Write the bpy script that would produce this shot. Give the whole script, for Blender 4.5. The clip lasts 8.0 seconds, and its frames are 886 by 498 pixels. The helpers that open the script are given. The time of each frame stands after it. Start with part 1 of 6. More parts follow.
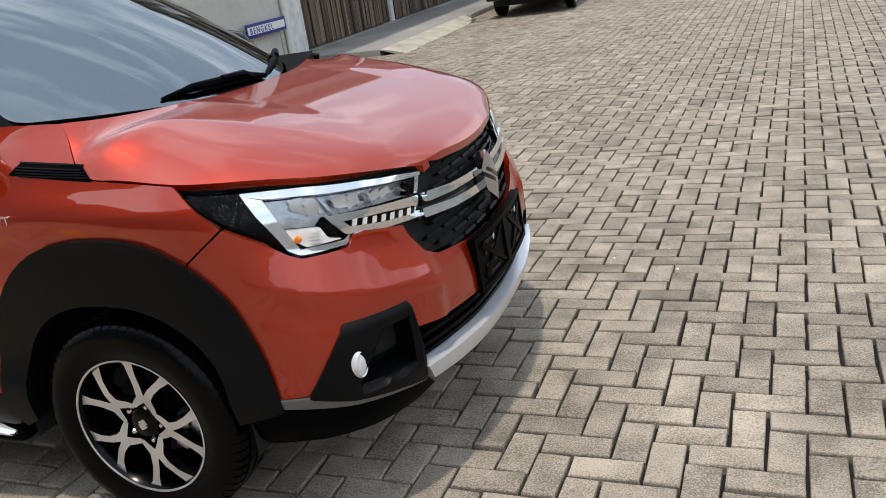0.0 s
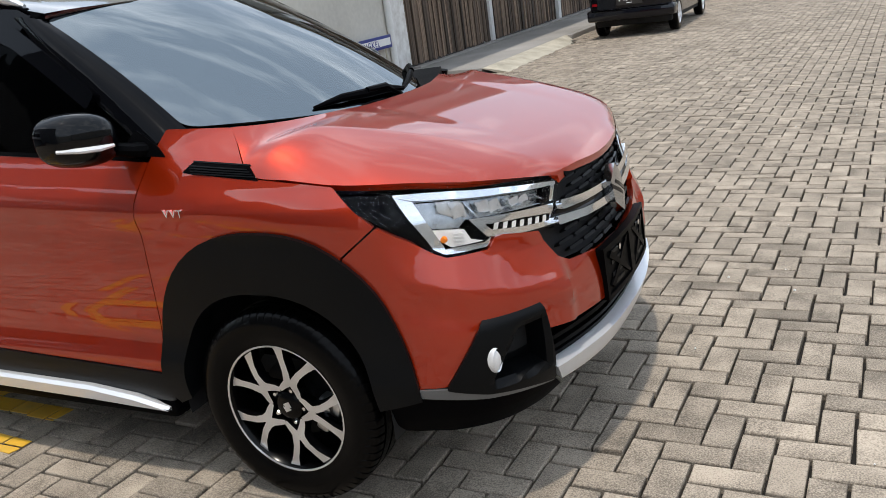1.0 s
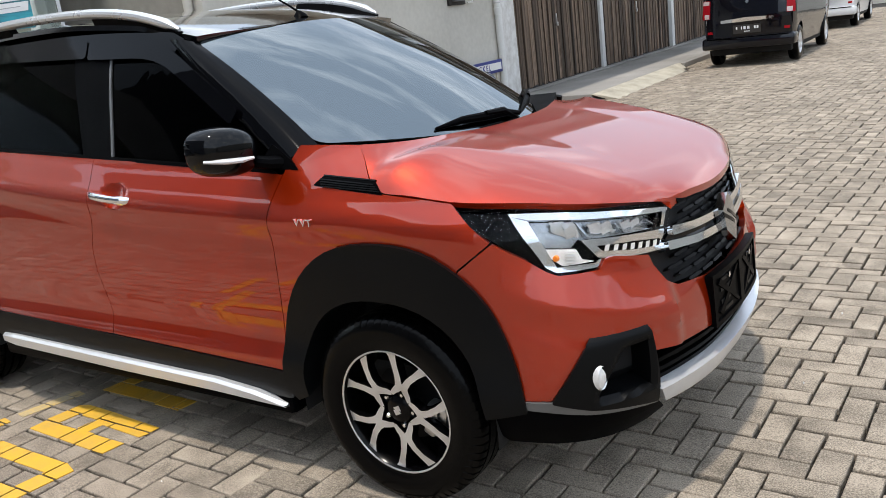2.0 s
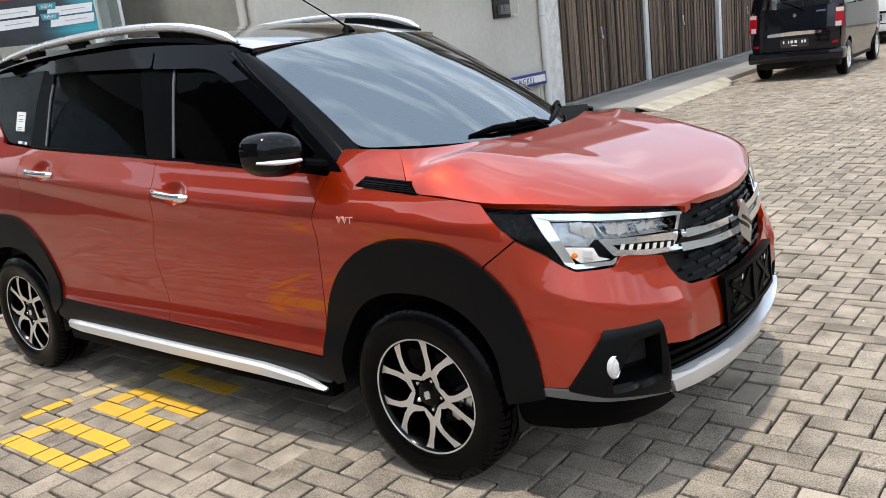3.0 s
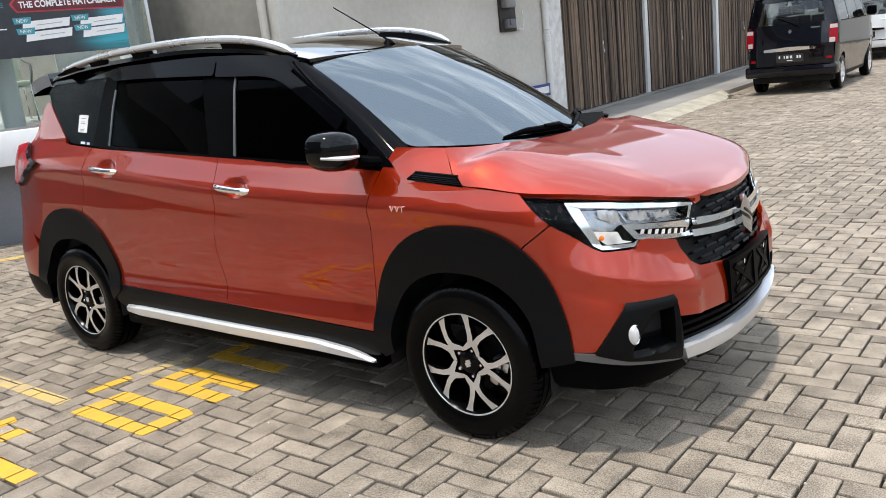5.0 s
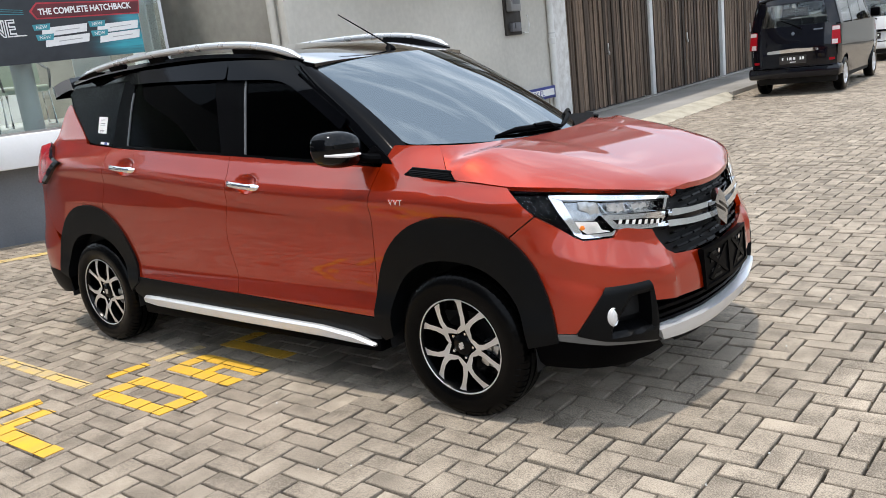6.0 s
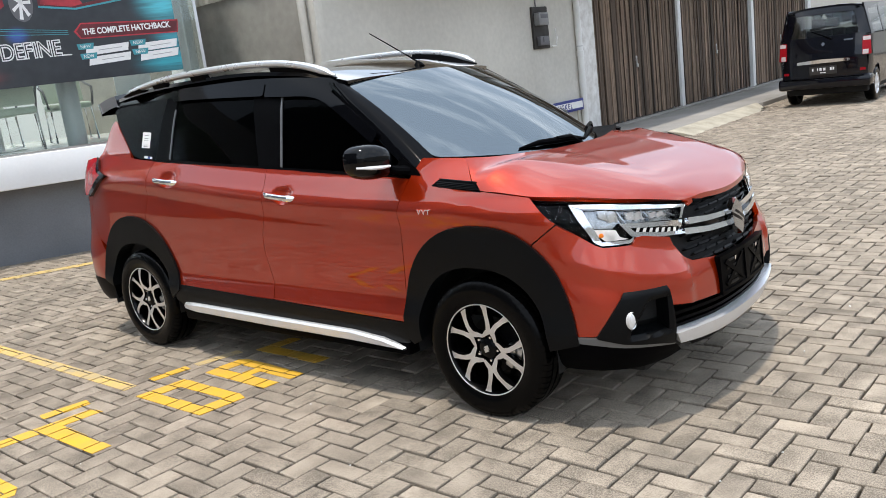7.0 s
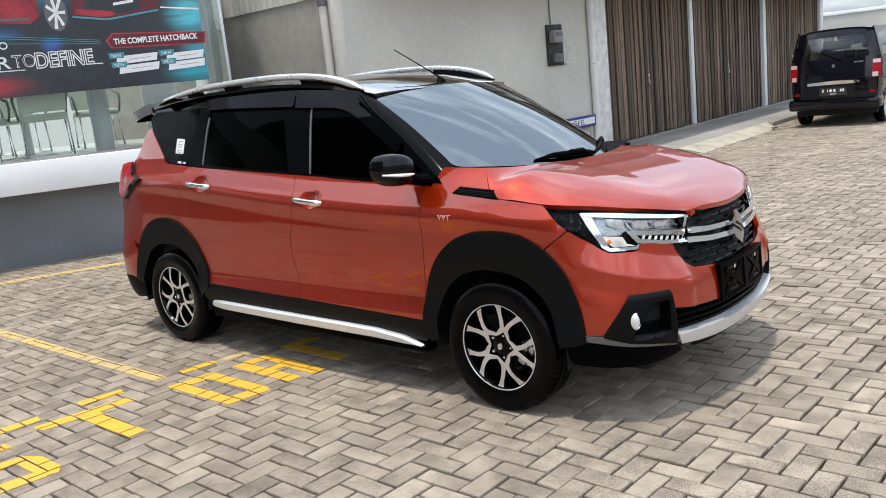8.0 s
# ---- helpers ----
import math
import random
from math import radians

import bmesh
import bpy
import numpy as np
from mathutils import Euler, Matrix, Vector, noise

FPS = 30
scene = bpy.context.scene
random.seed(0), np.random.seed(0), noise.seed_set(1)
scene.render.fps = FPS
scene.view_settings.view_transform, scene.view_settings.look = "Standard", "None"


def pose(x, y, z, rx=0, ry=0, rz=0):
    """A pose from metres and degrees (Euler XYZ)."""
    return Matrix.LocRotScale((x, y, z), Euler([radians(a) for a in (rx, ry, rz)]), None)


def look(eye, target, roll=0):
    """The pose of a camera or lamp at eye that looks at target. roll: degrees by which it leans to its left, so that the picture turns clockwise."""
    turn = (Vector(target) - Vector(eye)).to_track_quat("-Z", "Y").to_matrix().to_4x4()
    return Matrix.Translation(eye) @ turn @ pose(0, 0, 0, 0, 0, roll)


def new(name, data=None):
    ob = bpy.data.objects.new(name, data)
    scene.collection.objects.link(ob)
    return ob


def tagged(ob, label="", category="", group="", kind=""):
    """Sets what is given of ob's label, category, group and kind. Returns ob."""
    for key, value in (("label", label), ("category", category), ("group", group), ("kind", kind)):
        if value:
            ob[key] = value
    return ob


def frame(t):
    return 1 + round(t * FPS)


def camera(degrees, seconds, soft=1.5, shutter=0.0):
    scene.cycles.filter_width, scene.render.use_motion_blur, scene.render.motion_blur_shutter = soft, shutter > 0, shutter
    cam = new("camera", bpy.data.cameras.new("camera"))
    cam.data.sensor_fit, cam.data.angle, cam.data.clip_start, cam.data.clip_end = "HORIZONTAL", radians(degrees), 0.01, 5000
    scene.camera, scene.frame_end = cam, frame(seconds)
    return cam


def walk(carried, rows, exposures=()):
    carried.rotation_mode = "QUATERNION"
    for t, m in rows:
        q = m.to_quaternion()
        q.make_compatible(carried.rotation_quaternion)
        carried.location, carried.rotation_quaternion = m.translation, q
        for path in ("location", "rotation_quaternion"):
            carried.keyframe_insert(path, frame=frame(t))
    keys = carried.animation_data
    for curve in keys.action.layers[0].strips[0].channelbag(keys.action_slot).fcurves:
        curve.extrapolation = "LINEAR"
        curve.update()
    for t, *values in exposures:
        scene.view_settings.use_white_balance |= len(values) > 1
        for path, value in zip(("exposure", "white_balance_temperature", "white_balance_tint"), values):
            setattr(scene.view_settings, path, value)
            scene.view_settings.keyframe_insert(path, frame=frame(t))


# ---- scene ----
cam = camera(57.1, 8.0, 0.6)
PATH = [
    (0, (1.587, -2.364, 1.448), (0.888, -0.624, 0.753), -8.5),
    (0.5, (1.552, -2.434, 1.459), (0.758, -0.72, 0.802), -8.5),
    (1, (1.508, -2.539, 1.47), (0.617, -0.86, 0.846), -8.2),
    (1.5, (1.498, -2.614, 1.486), (0.502, -0.981, 0.902), -7.7),
    (2, (1.527, -2.655, 1.491), (0.425, -1.076, 0.951), -7.4),
    (3.5, (1.729, -2.919, 1.507), (0.53, -1.396, 1.013), -6.9),
    (4, (1.731, -3.043, 1.515), (0.531, -1.517, 1.032), -6.9),
    (4.5, (1.752, -3.161, 1.517), (0.566, -1.624, 1.037), -6.5),
    (5.8, (1.936, -3.357, 1.529), (0.748, -1.819, 1.059), -6.5),
    (6, (1.993, -3.401, 1.524), (0.786, -1.876, 1.057), -6.7),
    (6.5, (2.071, -3.469, 1.533), (0.82, -1.975, 1.083), -7.1),
    (7, (2.111, -3.522, 1.54), (0.844, -2.035, 1.111), -7.2),
    (7.5, (2.174, -3.655, 1.549), (0.895, -2.172, 1.142), -6.7),
    (8, (2.247, -3.752, 1.554), (0.96, -2.273, 1.159), -6.1),
]
walk(cam, [(t, look(eye, target, roll)) for t, eye, target, roll in PATH], [(0.0, -0.40), (1.5, -0.26), (3.5, -0.03), (8.0, -0.07)])


# ---- world, sun ----
SUN_WAY = Vector((0.0, -0.20, 1.0)).normalized()
world = bpy.data.worlds.new("sky")
scene.world = world
world.use_nodes = True
wn, wl = world.node_tree.nodes, world.node_tree.links
wn.clear()
w_out = wn.new("ShaderNodeOutputWorld")
w_bg = wn.new("ShaderNodeBackground")
w_sky = wn.new("ShaderNodeTexSky")
w_sky.sky_type = "NISHITA"
w_sky.sun_disc = False
w_sky.sun_elevation = math.asin(SUN_WAY.z)
w_sky.sun_rotation = math.atan2(SUN_WAY.x, SUN_WAY.y)
w_sky.air_density, w_sky.dust_density = 1.0, 1.6
w_co = wn.new("ShaderNodeTexCoord")
w_map = wn.new("ShaderNodeMapping")
w_map.inputs["Scale"].default_value = (1.3, 2.6, 4.2)
w_map.inputs["Rotation"].default_value = (0.0, 0.0, 0.5)
w_noise = wn.new("ShaderNodeTexNoise")
w_noise.inputs["Scale"].default_value = 1.6
w_noise.inputs["Detail"].default_value = 6.0
w_noise.inputs["Roughness"].default_value = 0.58
w_noise.inputs["Distortion"].default_value = 0.7
w_ramp = wn.new("ShaderNodeValToRGB")
w_ramp.color_ramp.elements[0].position, w_ramp.color_ramp.elements[1].position = 0.46, 0.86
w_haze, w_mix = wn.new("ShaderNodeMix"), wn.new("ShaderNodeMix")
w_haze.data_type = w_mix.data_type = "RGBA"
w_haze.inputs["Factor"].default_value = 0.6
w_haze.inputs["B"].default_value = (17.2, 20.0, 23.8, 1)
w_mix.inputs["B"].default_value = (31.0, 32.0, 33.5, 1)
wl.new(w_co.outputs["Generated"], w_map.inputs["Vector"])
wl.new(w_map.outputs["Vector"], w_noise.inputs["Vector"])
wl.new(w_noise.outputs["Fac"], w_ramp.inputs["Fac"])
wl.new(w_ramp.outputs["Color"], w_mix.inputs["Factor"])
wl.new(w_sky.outputs["Color"], w_haze.inputs["A"])
wl.new(w_haze.outputs["Result"], w_mix.inputs["A"])
wl.new(w_mix.outputs["Result"], w_bg.inputs["Color"])
w_bg.inputs["Strength"].default_value = 0.10
wl.new(w_bg.outputs["Background"], w_out.inputs["Surface"])
sun = new("sun", bpy.data.lights.new("sun", "SUN"))
sun.data.energy, sun.data.angle, sun.data.color = 3.35, radians(2.5), (1.0, 0.92, 0.81)
sun.matrix_world = look(SUN_WAY * 30, (0, 0, 0))


# ---- materials ----
def material(name, color, rough=0.6, metal=0.0, vary=0.12, scale=3.0, fine=60.0, bump=0.0, spec=0.5, coat=0.0, tint=None, random=0.0, stretch=(1, 1, 1), grain=0.35, stain=0.0):
    """Principled surface: base colour varied by large stains and fine grain, with fine relief."""
    m = bpy.data.materials.new(name)
    m.use_nodes = True
    n, l = m.node_tree.nodes, m.node_tree.links
    p = n["Principled BSDF"]
    p.inputs["Metallic"].default_value = metal
    p.inputs["Specular IOR Level"].default_value = spec
    p.inputs["Coat Weight"].default_value = coat
    p.inputs["Coat Roughness"].default_value = 0.03
    co = n.new("ShaderNodeTexCoord")
    mp = n.new("ShaderNodeMapping")
    mp.inputs["Scale"].default_value = stretch
    l.new(co.outputs["Object"], mp.inputs["Vector"])
    if random:
        info, geo, total, frac = n.new("ShaderNodeObjectInfo"), n.new("ShaderNodeNewGeometry"), n.new("ShaderNodeMath"), n.new("ShaderNodeMath")
        frac.operation = "FRACT"
        l.new(info.outputs["Random"], total.inputs[0])
        l.new(geo.outputs["Random Per Island"], total.inputs[1])
        l.new(total.outputs[0], frac.inputs[0])
        far = n.new("ShaderNodeMath")
        far.operation = "MULTIPLY"
        far.inputs[1].default_value = 40.0
        l.new(frac.outputs[0], far.inputs[0])
        l.new(far.outputs[0], mp.inputs["Location"])
    big, small = n.new("ShaderNodeTexNoise"), n.new("ShaderNodeTexNoise")
    for t, s, d in ((big, scale, 6), (small, fine, 3)):
        t.inputs["Scale"].default_value = s
        t.inputs["Detail"].default_value = d
        l.new(mp.outputs["Vector"], t.inputs["Vector"])
    mix = n.new("ShaderNodeMix")
    mix.data_type = "RGBA"
    other = tint or tuple(c * (1 - 2.2 * vary) for c in color)
    mix.inputs["A"].default_value = (*[min(1, c * (1 + vary)) for c in color], 1)
    mix.inputs["B"].default_value = (*other, 1)
    add = n.new("ShaderNodeMath")
    add.operation = "MULTIPLY_ADD"
    add.inputs[1].default_value = grain
    l.new(small.outputs["Fac"], add.inputs[0])
    l.new(big.outputs["Fac"], add.inputs[2])
    rng = n.new("ShaderNodeMapRange")
    rng.inputs["From Min"].default_value, rng.inputs["From Max"].default_value = 0.25 + 0.5 * grain, 0.75 + 0.5 * grain
    l.new(add.outputs[0], rng.inputs["Value"])
    l.new(rng.outputs["Result"], mix.inputs["Factor"])
    col = mix.outputs["Result"]
    if random:
        hsv, lift = n.new("ShaderNodeHueSaturation"), n.new("ShaderNodeMapRange")
        lift.inputs["To Min"].default_value, lift.inputs["To Max"].default_value = 1 - random, 1 + random
        l.new(frac.outputs[0], lift.inputs["Value"])
        l.new(lift.outputs["Result"], hsv.inputs["Value"])
        l.new(col, hsv.inputs["Color"])
        col = hsv.outputs["Color"]
    if stain:
        place, soot, shade, tone = n.new("ShaderNodeNewGeometry"), n.new("ShaderNodeTexNoise"), n.new("ShaderNodeMapRange"), n.new("ShaderNodeHueSaturation")
        soot.inputs["Scale"].default_value, soot.inputs["Detail"].default_value = 1.1, 7
        shade.inputs["From Min"].default_value, shade.inputs["From Max"].default_value = 0.3, 0.7
        shade.inputs["To Min"].default_value, shade.inputs["To Max"].default_value = 1 - stain, 1 + stain
        l.new(place.outputs["Position"], soot.inputs["Vector"])
        l.new(soot.outputs["Fac"], shade.inputs["Value"])
        l.new(shade.outputs["Result"], tone.inputs["Value"])
        l.new(col, tone.inputs["Color"])
        col = tone.outputs["Color"]
    l.new(col, p.inputs["Base Color"])
    if vary > 0:
        rr = n.new("ShaderNodeMapRange")
        rr.inputs["To Min"].default_value, rr.inputs["To Max"].default_value = rough * 0.85, min(1, rough * 1.15)
        l.new(big.outputs["Fac"], rr.inputs["Value"])
        l.new(rr.outputs["Result"], p.inputs["Roughness"])
    else:
        p.inputs["Roughness"].default_value = rough
    if bump:
        b = n.new("ShaderNodeBump")
        b.inputs["Strength"].default_value = 0.6
        b.inputs["Distance"].default_value = bump
        l.new(small.outputs["Fac"], b.inputs["Height"])
        l.new(b.outputs["Normal"], p.inputs["Normal"])
    return m


def glass(name, color, rough=0.0, ior=1.45, coat=0.0):
    m = bpy.data.materials.new(name)
    m.use_nodes = True
    p = m.node_tree.nodes["Principled BSDF"]
    p.inputs["Base Color"].default_value = (*color, 1)
    p.inputs["Transmission Weight"].default_value = 1.0
    p.inputs["Roughness"].default_value = rough
    p.inputs["IOR"].default_value = ior
    p.inputs["Coat Weight"].default_value = coat
    p.inputs["Coat IOR"].default_value = 1.9
    p.inputs["Coat Roughness"].default_value = 0.0
    return m


def car_paint(name, color, flake):
    m = material(name, color, 0.36, 0.78, 0.0, 2.0, 900.0, 0.0, 0.12, 1.0, tint=flake)
    p = m.node_tree.nodes["Principled BSDF"]
    p.inputs["Coat IOR"].default_value, p.inputs["Coat Roughness"].default_value = 1.64, 0.012
    return m


M_PAVER = material("concrete_paver", (0.325, 0.275, 0.218), 0.9, 0, 0.25, 5.5, 190, 0.006, 0.3, random=0.13, grain=1.3, stain=0.12)
M_SAND = material("joint_sand", (0.012, 0.010, 0.008), 0.95, 0, 0.2, 4, 90, 0.002)
M_YELLOW = material("worn_yellow_paint", (0.74, 0.41, 0.022), 0.6, 0, 0.08, 9, 120, 0.001, tint=(0.58, 0.36, 0.07))
M_FADED = material("faded_yellow_paint", (0.66, 0.43, 0.09), 0.75, 0, 0.12, 7, 90, 0.0006, tint=(0.38, 0.32, 0.22), grain=0.6)
M_CEMENT = material("pale_cement", (0.29, 0.275, 0.255), 0.85, 0, 0.14, 0.8, 40, 0.001)
M_KERB = material("yellowish_mortar", (0.44, 0.40, 0.32), 0.9, 0, 0.16, 3, 30, 0.004)
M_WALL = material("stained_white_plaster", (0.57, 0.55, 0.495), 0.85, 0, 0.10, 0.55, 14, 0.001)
M_WALL_DARK = material("darker_grey_plaster", (0.34, 0.32, 0.28), 0.9, 0, 0.17, 0.9, 9, 0.002)
M_WHITE = material("white_paint", (0.78, 0.78, 0.77), 0.5, 0, 0.05, 1.5, 30)
M_FLAKED = material("flaking_white_paint", (0.80, 0.80, 0.79), 0.7, 0, 0.04, 6, 18, 0.002, tint=(0.55, 0.53, 0.50))
M_GREYWALL = material("dark_grey_render", (0.17, 0.18, 0.195), 0.8, 0, 0.15, 0.8, 60, 0.001)
M_WOOD = material("weathered_teak", (0.185, 0.130, 0.092), 0.85, 0, 0.30, 2.2, 9, 0.002, tint=(0.010, 0.005, 0.003), random=0.7, stretch=(14, 14, 0.8))
M_SHEET = material("cream_corrugated_sheet", (0.62, 0.60, 0.53), 0.5, 0.1, 0.08, 1.5, 40)
M_PVC = material("white_pvc", (0.74, 0.74, 0.72), 0.45, 0, 0.06, 4, 40)
M_STEEL = material("brushed_steel", (0.62, 0.62, 0.62), 0.3, 1.0, 0.05, 6, 120)
M_CHROME = material("chrome", (0.88, 0.88, 0.89), 0.06, 1.0, 0.0)
M_SILVER = material("satin_silver_paint", (0.74, 0.75, 0.77), 0.32, 0.5, 0.03, 8, 200, coat=0.3)
M_ALLOY = material("machined_alloy", (0.78, 0.78, 0.79), 0.30, 0.85, 0.04, 12, 300)
M_DARKALLOY = material("gloss_black_alloy", (0.0015, 0.0015, 0.0018), 0.18, 0.0, 0.05, 8, 100, spec=0.15)
M_BLACK = material("black_plastic", (0.002, 0.002, 0.0024), 0.36, 0, 0.12, 9, 400, 0.0002, 0.018)
M_MATT = material("textured_black_cladding", (0.0030, 0.0034, 0.0040), 0.40, 0, 0.12, 5, 700, 0.0003, 0.13)
M_GLOSS = material("gloss_black_paint", (0.001, 0.001, 0.0016), 0.05, 0, 0.0, spec=0.11, coat=0.0)
M_PIANO = material("polished_black_plastic", (0.001, 0.001, 0.0014), 0.04, 0, 0.0, spec=0.28)
M_RUBBER = material("tyre_rubber", (0.0015, 0.0015, 0.0016), 0.22, 0, 0.15, 12, 260, 0.0001, 0.10)
M_DARK = material("dark_interior", (0.006, 0.006, 0.0065), 0.8, 0, 0.1, 6, 80)
M_ORANGE = car_paint("orange_metallic_paint", (0.44, 0.027, 0.0015), (0.39, 0.023, 0.0012))
M_NAVY = material("black_van_paint", (0.002, 0.0022, 0.005), 0.15, 0, 0.0, coat=0.6, spec=0.15)
M_PEARL = material("white_car_paint", (0.70, 0.71, 0.72), 0.3, 0, 0.0, coat=0.6)
M_TINT = glass("tinted_glass", (0.0015, 0.0017, 0.0017), 0.0, 1.08)
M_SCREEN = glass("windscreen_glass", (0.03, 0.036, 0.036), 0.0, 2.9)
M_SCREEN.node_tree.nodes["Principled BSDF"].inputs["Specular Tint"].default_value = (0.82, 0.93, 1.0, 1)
M_CLEAR = glass("clear_lens", (0.98, 0.98, 0.98), 0.0, 1.09)
M_SHOP = glass("shop_window_glass", (0.90, 0.97, 0.94))
M_RED = material("red_lamp_lens", (0.30, 0.008, 0.014), 0.15, 0, 0.05, 30, 200, spec=0.12)
M_AMBER = material("amber_lamp", (0.85, 0.22, 0.02), 0.2, 0, 0.0)
M_LAMPWHITE = material("white_lamp_lens", (0.80, 0.80, 0.80), 0.12, 0.2, 0.06, 40, 200, coat=0.5)
M_LIPGREY = material("dark_grey_paint", (0.16, 0.165, 0.17), 0.4, 0.5, 0.04, 8, 200)
M_PAPER = material("white_sticker", (0.80, 0.80, 0.80), 0.6, 0, 0.03, 30, 200)
M_INK = material("grey_print", (0.12, 0.12, 0.13), 0.6, 0, 0.0)
M_ROOF = material("black_roof_paint", (0.003, 0.003, 0.004), 0.06, 0, 0.0, spec=0.6, coat=1.0)
M_LAMPREF = material("lamp_reflector_satin", (0.62, 0.65, 0.68), 0.25, 0.7, 0.05, 40, 150)
M_SLAB = material("fresh_white_paint", (0.88, 0.88, 0.88), 0.45, 0, 0.03, 1.2, 30)
M_BOARD = material("dark_brown_board", (0.028, 0.024, 0.021), 0.7, 0, 0.15, 8, 60)
M_CAST = material("cast_iron", (0.006, 0.006, 0.007), 0.5, 0.3, 0.1, 20, 120, spec=0.2)
M_PINKLENS = material("pale_lamp_lens", (0.55, 0.46, 0.46), 0.2, 0, 0.08, 40, 200)
M_WING = material("bright_chrome", (0.86, 0.87, 0.88), 0.09, 1.0, 0.0)
M_BADGE = material("dark_chrome", (0.42, 0.43, 0.45), 0.16, 1.0, 0.0)
M_RAIL = material("bright_silver_rail", (0.66, 0.67, 0.68), 0.28, 0.65, 0.03, 8, 200, coat=0.3)
M_LAMPCHROME = material("lamp_chrome", (0.80, 0.81, 0.83), 0.10, 1.0, 0.0)
M_LAMPBED = material("lamp_chamber", (0.42, 0.45, 0.48), 0.22, 0.75, 0.15, 30, 90)
M_GRILLE = material("grille_plastic", (0.0015, 0.0015, 0.002), 0.3, 0, 0.0, spec=0.05)
M_METER = material("grey_meter_plastic", (0.22, 0.22, 0.22), 0.45, 0, 0.08, 6, 60)
M_BLUE = material("blue_enamel", (0.018, 0.03, 0.20), 0.35, 0, 0.05, 8, 60)


# ---- building tools ----
from mathutils.geometry import tessellate_polygon


def thing(name, label, category, group="", at=(0, 0, 0)):
    ob = new(name)
    ob.location = at
    ob.empty_display_size = 0.1
    return tagged(ob, label, category, group)


def mesh_of(name, bm, mat, smooth=30.0):
    me = bpy.data.meshes.new(name)
    bmesh.ops.remove_doubles(bm, verts=bm.verts, dist=2e-5)
    bmesh.ops.recalc_face_normals(bm, faces=bm.faces)
    bm.to_mesh(me)
    bm.free()
    if mat:
        me.materials.append(mat)
    if smooth:
        me.shade_smooth()
        me.set_sharp_from_angle(angle=radians(smooth))
    return me


def part(name, bm, mat, parent=None, label="", smooth=30.0, flip=None):
    """Link a bmesh as one mesh object under a thing or a part."""
    ob = new(name, mesh_of(name, bm, mat, smooth))
    ob.parent = parent
    return tagged(ob, label)


def box(bm, x0, x1, y0, y1, z0, z1, bevel=0.0, m=None):
    vs = bmesh.ops.create_cube(bm, size=1.0)["verts"]
    for v in vs:
        v.co = Vector((lerp(x0, x1, v.co.x + 0.5), lerp(y0, y1, v.co.y + 0.5), lerp(z0, z1, v.co.z + 0.5)))
    if bevel:
        out = bmesh.ops.bevel(bm, geom=list({e for v in vs for e in v.link_edges}), offset=bevel, segments=2, affect="EDGES", profile=0.5)
        vs = list({v for f in out["faces"] for v in f.verts} | {v for v in vs if v.is_valid})
    if m is not None:
        bmesh.ops.transform(bm, matrix=m, verts=vs)
    return bm


def boxed(x0, x1, y0, y1, z0, z1, bevel=0.0, m=None):
    return box(bmesh.new(), x0, x1, y0, y1, z0, z1, bevel, m)


def ring(bm, profile, axis="z", n=32, m=None, closed=False, caps=True):
    """Turn a profile of (radius, height) round an axis."""
    rows = []
    for r, h in profile:
        row = []
        for k in range(n):
            a = 2 * math.pi * k / n
            c, s = r * math.cos(a), r * math.sin(a)
            p = {"z": (c, s, h), "y": (c, h, s), "x": (h, c, s)}[axis]
            row.append(bm.verts.new(m @ Vector(p) if m else p))
        rows.append(row)
    pairs = list(zip(rows, rows[1:])) + ([(rows[-1], rows[0])] if closed else [])
    for a, b in pairs:
        for k in range(n):
            bm.faces.new((a[k], a[(k + 1) % n], b[(k + 1) % n], b[k]))
    if not closed and caps:
        for row, (r, h) in ((rows[0], profile[0]), (rows[-1], profile[-1])):
            if r > 1e-4:
                bm.faces.new(row)
    return bm


def tube(bm, points, r, n=8, flat=1.0):
    """Sweep a round or flattened section along points."""
    pts, rows = [Vector(p) for p in points], []
    for i, p in enumerate(pts):
        d = (pts[min(i + 1, len(pts) - 1)] - pts[max(i - 1, 0)]).normalized()
        side = d.cross(Vector((0, 0, 1)))
        side = side.normalized() if side.length > 1e-4 else Vector((1, 0, 0))
        up = side.cross(d)
        rad = r[i] if isinstance(r, (list, tuple)) else r
        rows.append([bm.verts.new(p + side * rad * math.cos(2 * math.pi * k / n) + up * rad * flat * math.sin(2 * math.pi * k / n)) for k in range(n)])
    for a, b in zip(rows, rows[1:]):
        for k in range(n):
            bm.faces.new((a[k], a[(k + 1) % n], b[(k + 1) % n], b[k]))
    bm.faces.new(rows[0])
    bm.faces.new(rows[-1])
    return bm


def rounded(outline, r=0.01, n=4):
    """Round the corners of a 2D outline; a third number in a point is its own radius."""
    out, count = [], len(outline)
    for i, q in enumerate(outline):
        rad = q[2] if len(q) > 2 else r
        p, a, b = Vector(q[:2]), Vector(outline[i - 1][:2]), Vector(outline[(i + 1) % count][:2])
        u, v = (a - p), (b - p)
        if rad <= 0 or u.length < 1e-6 or v.length < 1e-6:
            out.append(tuple(p))
            continue
        d = min(rad, 0.45 * u.length, 0.45 * v.length)
        s, e = p + u.normalized() * d, p + v.normalized() * d
        for k in range(n + 1):
            t = k / n
            out.append(tuple(s * (1 - t) ** 2 + p * 2 * t * (1 - t) + e * t * t))
    return out


